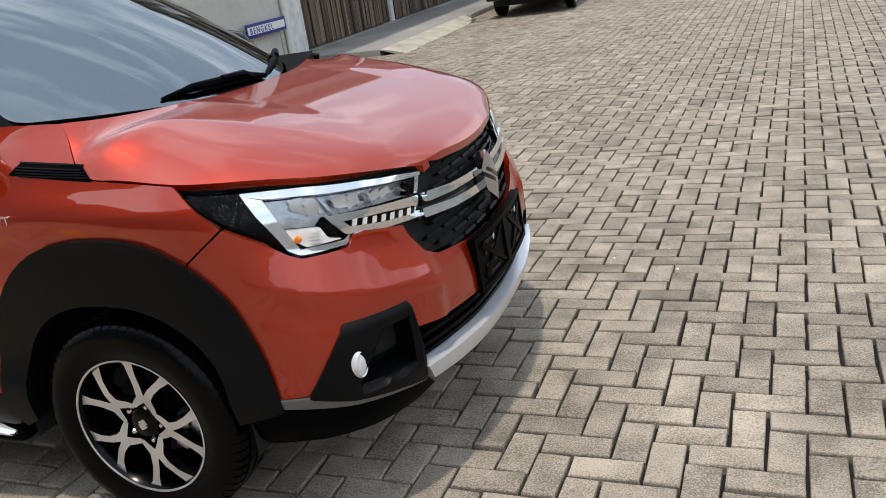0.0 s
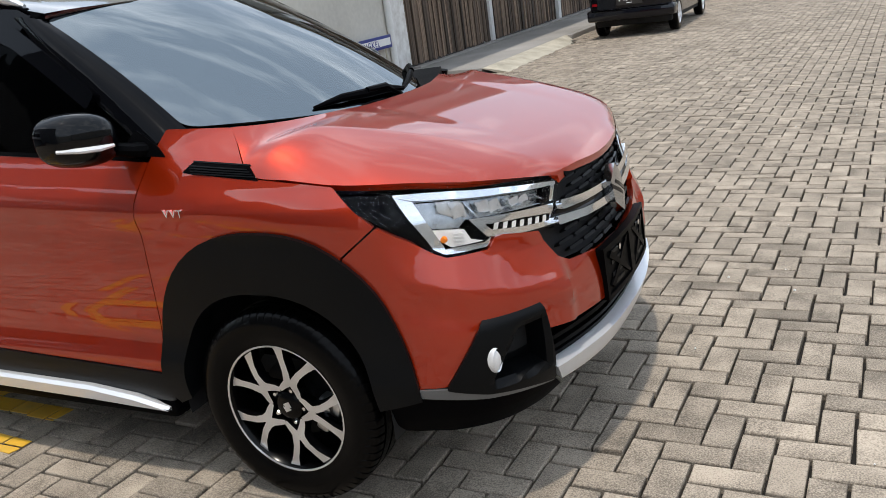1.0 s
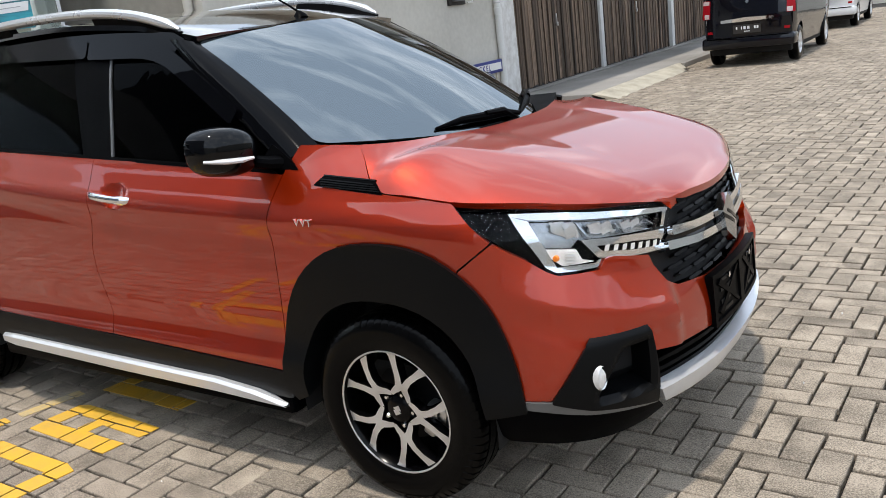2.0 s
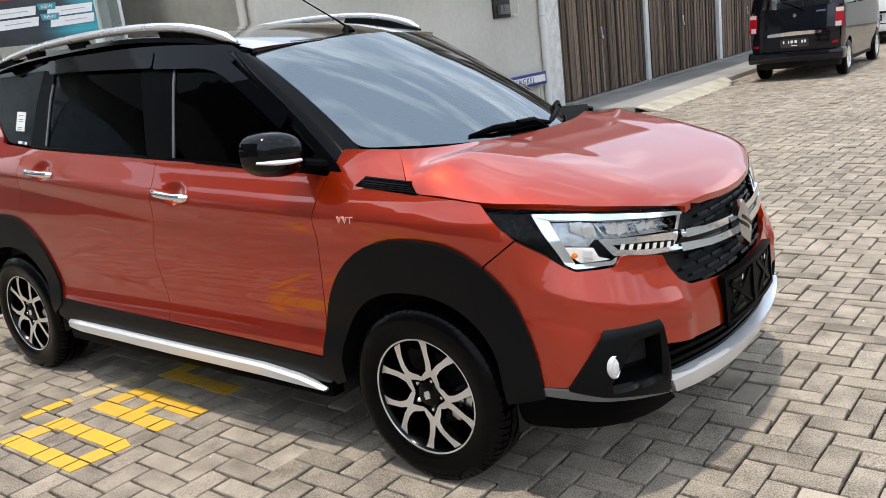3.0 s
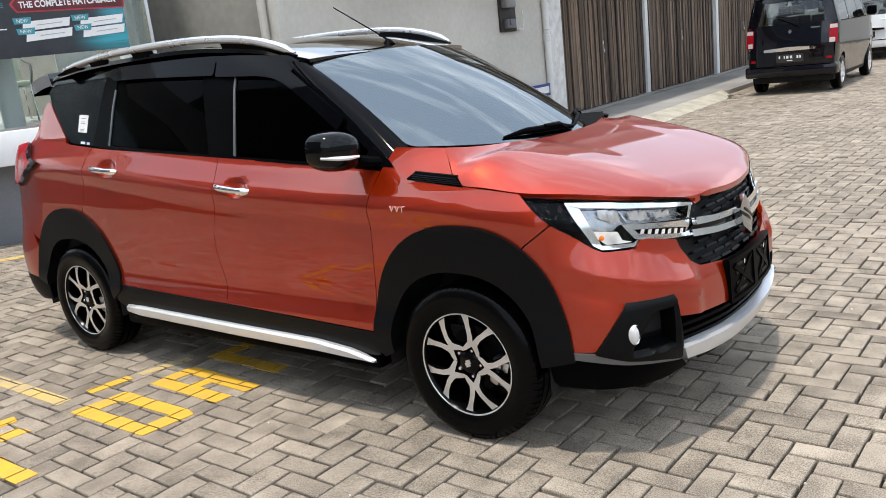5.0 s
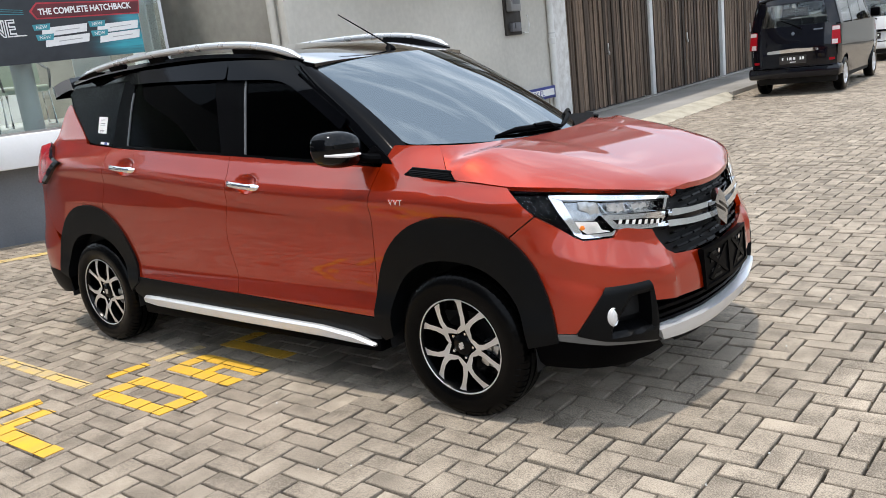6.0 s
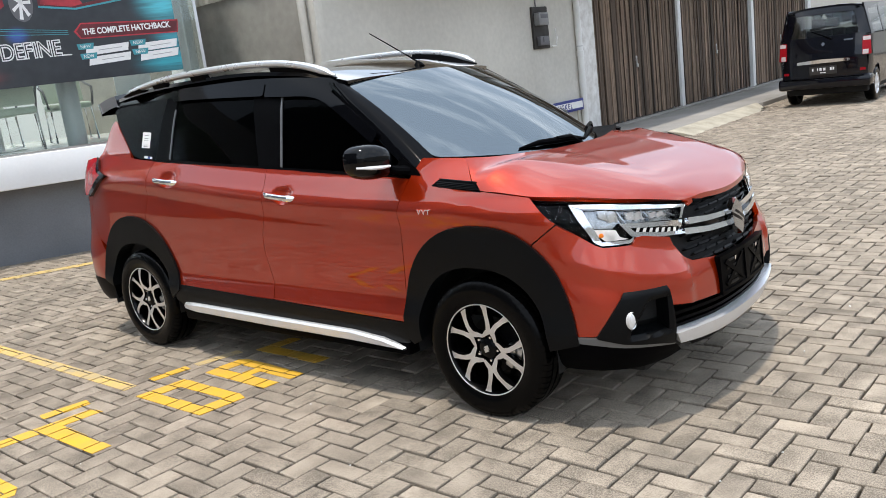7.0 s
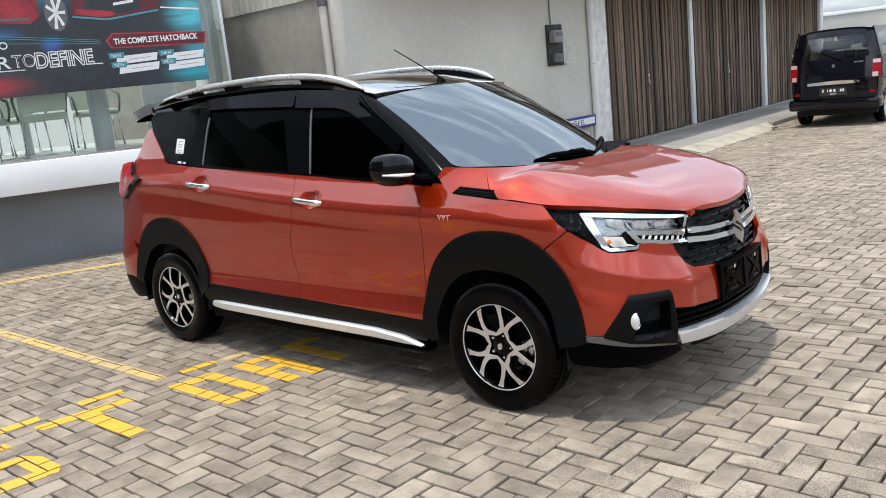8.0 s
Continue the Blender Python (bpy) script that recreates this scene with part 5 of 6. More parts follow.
box(bm, -0.02, 0.02, -0.062, -0.03, 0.10, 0.145, 0.01, pose(0, 0, 0, 0, 88, 0))
box(bm, -0.02, 0.02, -0.062, -0.03, 0.10, 0.145, 0.01, pose(0, 0, 0, 0, 118, 0))
ME_CALIPER = mesh_of("brake_caliper", bm, M_STEEL, 30)
ME_CAPBADGE = mesh_of("cap_badge", sheet([(-0.016, 0.003), (0.0, 0.019), (0.014, 0.005), (0.005, 0.002), (0.016, -0.003), (0.0, -0.019), (-0.014, -0.005), (-0.005, -0.002)], lambda a, b: (a, -0.0765, b), 0.05, 0.0, 0.002), M_ALLOY, 0)
for x, s, spin in ((0.0, -1, 21), (-2.74, -1, 40), (0.0, 1, 3), (-2.74, 1, 25)):
    base = pose(x, s * 0.765, 0.317 if s < 0 else 0.340, 0, 0, 0 if s < 0 else 180)
    wheel = new("wheel", ME_TYRE)
    wheel.parent, wheel.matrix_basis = car, base @ pose(0, 0, 0, 0, spin, 0)
    tagged(wheel, "black road tyre on a machined alloy wheel")
    kids = [("rim", ME_RIM, 0), ("rim_lip", ME_LIP, 0), ("hub_cap", ME_HUB, 0), ("cap_badge", ME_CAPBADGE, 0), ("brake_disc", ME_DISC, -spin), ("brake_caliper", ME_CALIPER, -spin)] + [("spoke", ME_SPOKE, 72 * k) for k in range(5)]
    for title, me, deg in kids:
        o = new(title, me)
        o.parent, o.matrix_basis = wheel, pose(0, 0, 0, 0, deg, 0)
    for k in range(5):
        a = radians(72 * k)
        for title, me in (("lug_nut", ME_NUT), ("lug_seat", ME_SINK)):
            o = new(title, me)
            o.parent, o.matrix_basis = wheel, pose(0.056 * math.sin(a), 0, 0.056 * math.cos(a))


# ---- parked cars up the street ----
ME_PLAIN_TYRE = mesh_of("tyre", ring(bmesh.new(), [(0.19, -0.075), (0.20, -0.088), (0.25, -0.092), (0.285, -0.082), (0.300, -0.06), (0.303, 0.0), (0.300, 0.06), (0.285, 0.08), (0.19, 0.08)], "y", 40, caps=False), M_RUBBER, 40)
ME_PLAIN_RIM = mesh_of("rim", ring(bmesh.new(), [(0.195, -0.080), (0.185, -0.084), (0.175, -0.062), (0.06, -0.055), (0.05, -0.075), (0.0, -0.078)], "y", 40, caps=False), M_ALLOY, 35)
ME_PLAIN_SPOKE = mesh_of("spoke", boxed(-0.018, 0.018, -0.082, -0.055, 0.04, 0.185, 0.006), M_ALLOY, 30)


def parked_car(name, label, at, paint, width, height, length, axle, wheelbase, belt, lamp_low, lamp_high, slope):
    """A tall car seen from behind; local y runs from its tail forward."""
    v = thing(name, label, "car", "parked cars", at)
    w = width / 2
    side = lambda y, z: (w - 0.02 - 0.05 * ramp(z, 0.75, 0.3) - 0.24 * max(0, z - belt) - 0.06 * ramp(y, length - 0.9, length) - 0.05 * ramp(y, 0.25, 0.0), y, z)
    back = lambda x, z: (x, slope * max(0.0, z - lamp_low) ** 1.3 + 0.10 * (abs(x) / w) ** 4 - 0.02, z)
    top = lambda x, y: (x, y, height - 0.10 * (abs(x) / w) ** 3 - 0.07 * ramp(y, length * 0.45, length * 0.25) * 0 - 0.30 * ramp(y, length * 0.62, length * 0.82))
    roof_w = w - 0.02 - 0.24 * (height - belt) + 0.01
    y_top = slope * (height - lamp_low) ** 1.3
    nose_y = length * 0.80
    hem = 0.28
    part("body_side", sheet([(0.06, 0.34), (axle - 0.36, 0.30), *[(axle + 0.35 * math.cos(a), 0.30 + 0.37 * math.sin(a)) for a in np.linspace(math.pi, 0, 9)], (axle + wheelbase - 0.36, hem), *[(axle + wheelbase + 0.35 * math.cos(a), 0.30 + 0.37 * math.sin(a)) for a in np.linspace(math.pi, 0, 9)], (length, 0.35), (length, 0.82), (nose_y + 0.2, belt), (0.10, belt)], side, 0.12, 0.0, 0.03), paint, v)
    left = lambda y, z: (-side(y, z)[0], y, z)
    part("body_side", sheet([(0.06, 0.34), (axle - 0.36, 0.30), *[(axle + 0.35 * math.cos(a), 0.30 + 0.37 * math.sin(a)) for a in np.linspace(math.pi, 0, 9)], (length, 0.35), (length, 0.82), (nose_y + 0.2, belt), (0.10, belt)], left, 0.12, 0.0, 0.03), paint, v)
    part("roof", sheet([(-roof_w, y_top - 0.04), (roof_w, y_top - 0.04), (roof_w, nose_y), (-roof_w, nose_y)], top, 0.15, 0.0, 0.03), paint, v)
    part("hood", sheet([(-w + 0.06, nose_y - 0.1), (w - 0.06, nose_y - 0.1), (w - 0.1, length), (-w + 0.1, length)], lambda x, y: (x, y, lerp(belt + 0.1, 0.82, ramp(y, nose_y - 0.2, length + 0.2))), 0.2, 0.0, 0.03), paint, v)
    zt = height - 0.13
    edges = [0.16 + y_top * 0.75, axle + 0.55, axle + 1.45, nose_y - 0.35]
    for chart in (side, left):
        for a, b in zip(edges, edges[1:]):
            part("side_window", sheet(rounded([(a + 0.04, belt + 0.02), (b - 0.04, belt + 0.02), (b - 0.04 - (0.3 if b == edges[-1] else 0), zt), (a + 0.04, zt)], 0.04), chart, 0.2, -0.004, 0.006, back=True), M_CLEARTINT, v, "side window")
        for a, b in ((0.06 + y_top * 0.6, edges[0] + 0.05), (edges[1] - 0.05, edges[1] + 0.05), (edges[2] - 0.05, edges[2] + 0.05), (edges[3] - 0.04, edges[3] + 0.06)):
            part("pillar", sheet([(a, belt), (b, belt), (b - (0.3 if b > edges[3] else 0), zt + 0.06), (a + 0.02 - (0.3 if b > edges[3] else 0), zt + 0.06)], chart, 0.2, 0.0, 0.03), paint, v)
        part("roof_rim", sheet([(y_top, zt), (nose_y - 0.6, zt), (nose_y - 0.6, height - 0.02), (y_top, height - 0.02)], chart, 0.2, 0.0, 0.03), paint, v)
    wb = belt + 0.04
    wx0, wx1 = w - 0.19, w - 0.30
    part("tailgate", sheet(rounded([(-w + 0.06, 0.50), (w - 0.06, 0.50), (w - 0.10, wb), (-w + 0.10, wb)], 0.03), back, 0.08, 0.0, 0.03), paint, v, "dark tailgate")
    part("tailgate_glass", sheet(rounded([(-wx0, wb), (wx0, wb), (wx1, height - 0.13), (-wx1, height - 0.13)], 0.06), back, 0.1, -0.006, 0.006, back=True), M_CLEARTINT, v, "clear rear window")
    for sgn in (-1, 1):
        part("tail_pillar", sheet([(sgn * (w - 0.035), wb - 0.02), (sgn * (wx0 - 0.01), wb - 0.02), (sgn * (wx1 - 0.01), height - 0.12), (sgn * (w - 0.165), height - 0.09)], back, 0.1, 0.0, 0.04), paint, v)
        lamp = part("tail_lamp", sheet(rounded([(sgn * (w - 0.15), lamp_low), (sgn * (w - 0.015), lamp_low), (sgn * (w - 0.03), lamp_high), (sgn * (w - 0.15), lamp_high)], 0.015), back, 0.05, 0.025, 0.06), M_RED, v, "red and white tail lamp")
        part("reverse_light", sheet([(sgn * (w - 0.145), lamp_low + 0.008), (sgn * (w - 0.06), lamp_low + 0.008), (sgn * (w - 0.06), lamp_low + 0.085), (sgn * (w - 0.145), lamp_low + 0.085)], back, 0.05, 0.029, 0.006), M_PINKLENS, lamp)
        part("indicator", sheet([(sgn * (w - 0.145), lamp_high - 0.075), (sgn * (w - 0.03), lamp_high - 0.075), (sgn * (w - 0.035), lamp_high - 0.01), (sgn * (w - 0.145), lamp_high - 0.01)], back, 0.05, 0.029, 0.006), M_PINKLENS, lamp)
        part("reflector", sheet([(sgn * (w - 0.19), 0.60), (sgn * (w - 0.10), 0.60), (sgn * (w - 0.10), 0.645), (sgn * (w - 0.19), 0.645)], back, 0.1, 0.012, 0.01), M_RED, v)
    part("tail_top", sheet([(-w + 0.27, height - 0.14), (w - 0.27, height - 0.14), (w - 0.30, height - 0.03), (-w + 0.30, height - 0.03)], back, 0.1, 0.004, 0.05), paint, v)
    part("bumper", boxed(-w, w, -0.07, 0.30, 0.32, 0.53, 0.05), paint, v, "rear bumper")
    part("bumper_step", boxed(-w + 0.1, w - 0.1, -0.075, 0.0, 0.505, 0.525, 0.008), M_BLACK, v)
    part("chrome_bar", sheet(rounded([(-0.45, lamp_low - 0.09), (0.45, lamp_low - 0.08), (0.45, lamp_low - 0.03), (0.0, lamp_low - 0.015), (-0.45, lamp_low - 0.04)], 0.02), back, 0.08, 0.03, 0.03), M_CHROME, v, "chrome bar over the number plate")
    plate = part("number_plate", sheet(rounded([(-0.235, 0.58), (0.235, 0.58), (0.235, 0.73), (-0.235, 0.73)], 0.01), back, 0.1, 0.016, 0.012), M_BOARD, v, "dark number plate")
    for a, b, z0, z1 in ((-0.19, -0.165, 0.65, 0.70), (-0.10, -0.085, 0.65, 0.70), (-0.06, -0.02, 0.65, 0.70), (0.005, 0.045, 0.65, 0.70), (0.12, 0.15, 0.65, 0.70), (0.165, 0.195, 0.65, 0.70), (-0.05, 0.05, 0.605, 0.62)):
        part("plate_bar", sheet([(a, z0), (b, z0), (b, z1), (a, z1)], back, 0.2, 0.019, 0.003), M_PAPER, plate)
    part("badge", sheet([(-0.035, lamp_high - 0.07), (0.0, lamp_high - 0.03), (0.035, lamp_high - 0.07), (0.0, lamp_high - 0.11)], back, 0.1, 0.012, 0.01), M_CHROME, v)
    part("name_bar", sheet([(0.35, lamp_high - 0.04), (0.50, lamp_high - 0.04), (0.50, lamp_high - 0.015), (0.35, lamp_high - 0.015)], back, 0.1, 0.010, 0.008), M_CHROME, v)
    p, q = Vector(back(0.14, wb - 0.06)), Vector(back(-0.22, wb + 0.11))
    part("rear_wiper", tube(bmesh.new(), [p + Vector((0, -0.03, 0)), p.lerp(q, 0.4) + Vector((0, -0.05, 0.01)), q + Vector((0, -0.02, 0))], [0.02, 0.012, 0.008], 6), M_BLACK, v)
    part("underside", boxed(-w + 0.1, w - 0.1, 0.2, length - 0.2, 0.20, 0.40, 0.03), M_DARK, v)
    part("floor", boxed(-w + 0.08, w - 0.08, 0.12, length - 0.9, 0.42, 0.50), M_DARK, v)
    for sx in (-0.36, 0.36):
        for sy in (1.1, 2.1):
            bm = boxed(sx - 0.24, sx + 0.24, sy, sy + 0.12, 0.50, belt + 0.15, 0.04)
            box(bm, sx - 0.13, sx + 0.13, sy, sy + 0.10, belt + 0.17, belt + 0.36, 0.04)
            part("seat", bm, M_SEAT, v, "grey seat with headrest")
    part("front_screen", sheet([(-w + 0.12, belt + 0.05), (w - 0.12, belt + 0.05), (w - 0.3, height - 0.12), (-w + 0.3, height - 0.12)], lambda x, z: (x, nose_y + 0.10 - 0.7 * (z - belt), z), 0.2, 0, 0.006, back=True), M_CLEARTINT, v)
    for sgn in (-1, 1):
        part("door_mirror", boxed(sgn * (w + 0.08) - 0.09, sgn * (w + 0.08) + 0.09, nose_y - 0.45, nose_y - 0.33, belt + 0.02, belt + 0.20, 0.04), M_BLACK, v)
        for y in (axle, axle + wheelbase):
            wheel = new("wheel", ME_PLAIN_TYRE)
            wheel.parent, wheel.matrix_basis = v, pose(sgn * (w - 0.12), y, 0.303, 0, 0, 90 if sgn > 0 else -90)
            rim = new("rim", ME_PLAIN_RIM)
            rim.parent = wheel
            for k in range(6):
                o = new("spoke", ME_PLAIN_SPOKE)
                o.parent, o.matrix_basis = wheel, pose(0, 0, 0, 0, 60 * k, 0)
    return v


M_CLEARTINT = glass("light_tinted_glass", (0.62, 0.66, 0.66))
M_SEAT = material("grey_seat_cloth", (0.10, 0.10, 0.105), 0.9, 0, 0.1, 8, 100)
parked_car("van", "black van with chrome tailgate bar, parked by the kerb", (-2.13, 12.85, 0), M_NAVY, 1.60, 1.80, 4.0, 0.62, 2.75, 1.22, 0.87, 1.19, 0.22)
parked_car("people_carrier", "white people carrier parked further up the street", (-2.22, 20.75, 0), M_PEARL, 1.70, 1.74, 4.3, 0.72, 2.62, 1.10, 0.84, 1.05, 0.30)


# ---- showroom with its window banner ----
SHOP = Matrix.Translation((-7.33, 0.36, 0)) @ pose(0, 0, 0, 0, 0, 63.2)   # local x along the facade, -y outwards
END = 2.30


def shop_box(name, x0, x1, y0, y1, z0, z1, mat, label="", category="", bevel=0.0, kind="structure"):
    return tagged(part(name, boxed(x0, x1, y0, y1, z0, z1, bevel, SHOP), mat), label, category, kind=kind)


shop_box("showroom_plinth", -14, END - 0.3, 0.0, 0.3, -0.1, 0.82, M_GREYWALL, "dark grey rendered showroom plinth", "wall")
shop_box("showroom_slab", -14, END, -0.28, 5.2, 0.84, 1.19, M_SLAB, "white painted floor slab edge", "slab", 0.015)
shop_box("showroom_ceiling", -14, END, -0.28, 0.9, 4.6, 5.4, M_WHITE, "white showroom ceiling slab", "ceiling")
shop_box("showroom_back_wall", -14, END, 5.0, 5.2, 1.19, 3.2, M_SLAB, "white showroom back wall", "wall")
shop_box("showroom_end_wall", END - 0.12, END, 0.9, 5.0, 1.19, 4.6, M_WHITE, "white showroom end wall", "wall")
M_FLOOR = material("pale_floor_tile", (0.55, 0.57, 0.55), 0.25, 0, 0.05, 2, 30)
shop_box("showroom_floor", -14, END - 0.12, -0.20, 5.0, 1.19, 1.20, M_FLOOR, "pale glossy tiled floor", "floor")
window = tagged(new("window_1"), "large frameless shop window", "window", kind="structure")
window.matrix_world = SHOP
XS = [-13.9, -10.5, -7.2, -3.9, -0.62, END - 0.01]
for a, b in zip(XS, XS[1:]):
    pane = part("pane", boxed(a + 0.004, b - 0.004, -0.235, -0.223, 1.20, 4.6), M_SHOP, window, "clear shop window pane")
    pane.visible_shadow = False
pane = part("pane", boxed(END - 0.02, END - 0.008, -0.22, 0.9, 1.20, 4.6), M_SHOP, window, "clear shop window pane")
pane.visible_shadow = False
for x in XS[1:-1]:
    part("mullion", boxed(x - 0.012, x + 0.012, -0.245, -0.20, 1.20, 4.6), M_STEEL, window, "slim steel mullion")
part("window_frame", boxed(-13.9, END, -0.25, -0.20, 1.19, 1.215), M_STEEL, window)
part("corner_bead", boxed(END - 0.03, END, -0.245, -0.215, 1.20, 4.6), M_STEEL, window)

# banner: dark film with a red band, bars of print and a drawn car
banner = tagged(new("window_banner"), "dark advertising film with red and cyan streaks on the shop window", "banner")
banner.matrix_world = SHOP
M_FILM = material("dark_print_film", (0.030, 0.034, 0.040), 0.35, 0, 0.3, 0.7, 9, tint=(0.008, 0.010, 0.014))


def glow_print(m, glows):
    """Add soft printed glows (x, z, half width, half height, colour) with slanting streaks to a flat print."""
    n, l = m.node_tree.nodes, m.node_tree.links
    p = n["Principled BSDF"]
    col = p.inputs["Base Color"].links[0].from_socket
    co, streak_map, streak = n.new("ShaderNodeTexCoord"), n.new("ShaderNodeMapping"), n.new("ShaderNodeTexNoise")
    streak_map.inputs["Rotation"].default_value = (0, radians(-12), 0)
    streak_map.inputs["Scale"].default_value = (1.2, 1.0, 16.0)
    streak.inputs["Scale"].default_value, streak.inputs["Detail"].default_value = 2.2, 4
    l.new(co.outputs["Object"], streak_map.inputs["Vector"])
    l.new(streak_map.outputs["Vector"], streak.inputs["Vector"])
    for x, z, w, h, c in glows:
        place, dist, fall, gain, mix = n.new("ShaderNodeMapping"), n.new("ShaderNodeVectorMath"), n.new("ShaderNodeMapRange"), n.new("ShaderNodeMath"), n.new("ShaderNodeMix")
        place.inputs["Location"].default_value = (-x / w, 0, -z / h)
        place.inputs["Scale"].default_value = (1 / w, 0, 1 / h)
        dist.operation, gain.operation, mix.data_type = "LENGTH", "MULTIPLY", "RGBA"
        fall.interpolation_type = "SMOOTHERSTEP"
        fall.inputs["From Min"].default_value, fall.inputs["From Max"].default_value = 1.0, 0.0
        fall.inputs["To Max"].default_value = 1.9
        mix.inputs["B"].default_value = (*c, 1)
        l.new(co.outputs["Object"], place.inputs["Vector"])
        l.new(place.outputs["Vector"], dist.inputs[0])
        l.new(dist.outputs["Value"], fall.inputs["Value"])
        l.new(fall.outputs["Result"], gain.inputs[0])
        l.new(streak.outputs["Fac"], gain.inputs[1])
        l.new(gain.outputs[0], mix.inputs["Factor"])
        l.new(col, mix.inputs["A"])
        col = mix.outputs["Result"]
    l.new(col, p.inputs["Base Color"])


glow_print(M_FILM, [(1.95, 2.66, 0.42, 0.34, (0.10, 0.52, 0.62)), (1.95, 2.02, 0.55, 0.22, (0.04, 0.34, 0.42)), (1.98, 2.30, 0.30, 0.30, (0.05, 0.30, 0.38)), (0.42, 2.43, 0.16, 0.12, (0.05, 0.12, 0.42)), (-0.42, 2.62, 0.22, 0.20, (0.06, 0.16, 0.48)), (-0.05, 2.56, 0.30, 0.10, (0.04, 0.10, 0.26)), (-0.55, 2.02, 0.95, 0.20, (0.55, 0.035, 0.05)), (0.2, 2.95, 0.9, 0.25, (0.03, 0.12, 0.16))])
M_REDPRINT = material("red_print", (0.50, 0.03, 0.045), 0.4, 0, 0.2, 2.0, 20, tint=(0.16, 0.01, 0.02))
M_GREYPRINT = material("pale_grey_print", (0.42, 0.42, 0.43), 0.6, 0, 0.05, 20, 90)
M_DARKRED = material("dark_red_print", (0.13, 0.012, 0.018), 0.4, 0, 0.2, 4.0, 20)
M_TEAL = material("teal_print", (0.05, 0.30, 0.36), 0.4, 0, 0.1, 8, 60)


def print_piece(name, pts, mat, lift=0.001, label=""):
    return part(name, sheet(pts, lambda a, b: (a, -0.237, b), 5.0, lift, 0.0008), mat, banner, label, 0)


def print_text(name, text, x0, x1, z0, z1, mat, lift, bold=0.0):
    """Flat lettering filling the given box on the film."""
    o = lettering(name, text, 1.0, mat, Matrix.Identity(4), banner, 0.001, bold=bold)
    xs, zs = [v.co.x for v in o.data.vertices], [v.co.y for v in o.data.vertices]
    kx, kz = (x1 - x0) / (max(xs) - min(xs)), (z1 - z0) / (max(zs) - min(zs))
    o.data.transform(Matrix.Translation((x0, -0.237 - lift, z0)) @ pose(0, 0, 0, 90) @ Matrix.Diagonal((kx, kz, 0.3, 1)) @ Matrix.Translation((-min(xs), -min(zs), 0)))
    return o


print_piece("film", [(-1.6, 1.90), (2.04, 1.90), (2.06, 4.5), (-1.6, 4.5)], M_FILM, 0.0)
for z0, z1 in ((2.62, 2.44), (2.59, 2.42), (2.50, 2.40)):
    print_piece("light_streak", [(-1.2, z0 + 0.06), (0.92, z1), (0.92, z1 - 0.005), (-1.2, z0 + 0.05)], M_TEAL, 0.0015)
print_piece("light_streak", [(1.62, 2.76), (2.045, 2.72), (2.045, 2.70), (1.62, 2.745)], M_PAPER, 0.0015)
# headline arrow and small feature tags
print_piece("headline_edge", [(0.975, 2.42), (1.055, 2.505), (2.075, 2.455), (2.055, 2.315), (1.03, 2.335)], M_REDPRINT, 0.0015)
print_piece("headline_field", [(1.0, 2.42), (1.062, 2.49), (2.065, 2.442), (2.045, 2.328), (1.04, 2.349)], M_DARKRED, 0.0025)
print_text("headline", "THE COMPLETE HATCHBACK", 1.06, 1.985, 2.375, 2.442, M_PAPER, 0.0035, 0.03)
print_text("big_headline", "O", -0.10, -0.015, 2.41, 2.49, M_PAPER, 0.0035, 0.01)
print_text("big_headline", "R", -0.15, -0.02, 2.205, 2.335, M_PAPER, 0.0035, 0.01)
print_text("big_headline", "TO", 0.0, 0.225, 2.205, 2.345, M_PAPER, 0.0030, 0.015)
print_text("big_headline_core", "TO", 0.01, 0.215, 2.215, 2.335, M_FILM, 0.0042, -0.018)
print_text("big_headline", "DEFINE", 0.225, 0.82, 2.18, 2.355, M_PAPER, 0.0030, 0.045)
print_text("big_headline_core", "DEFINE", 0.235, 0.81, 2.192, 2.343, M_FILM, 0.0042, -0.018)
print_piece("underline", [(-1.5, 2.195), (0.10, 2.185), (0.12, 2.175), (-1.5, 2.18)], M_PAPER, 0.002)
print_piece("underline", [(0.78, 2.195), (0.91, 2.19), (0.91, 2.178), (0.78, 2.183)], M_PAPER, 0.002)
for x, z, w in ((0.985, 2.215, 0.525), (1.0, 2.11, 0.515), (1.53, 2.205, 0.50), (1.54, 2.105, 0.49)):
    print_piece("tag_strip", [(x + 0.06, z - 0.062), (x + w - 0.02, z - 0.040), (x + w, z + 0.045), (x + 0.08, z + 0.028)], M_PAPER, 0.002, "white feature tag")
    print_piece("tag_flag", [(x, z + 0.01), (x + 0.15, z + 0.008), (x + 0.165, z + 0.072), (x - 0.01, z + 0.070)], M_TEAL, 0.003, "teal flag")
    print_text("tag_word", "NEW", x + 0.025, x + 0.13, z + 0.022, z + 0.058, M_PAPER, 0.004)
    print_piece("print_bar", [(x + 0.20, z - 0.016), (x + w - 0.08, z - 0.004), (x + w - 0.08, z + 0.004), (x + 0.20, z - 0.008)], M_GREYPRINT, 0.003)
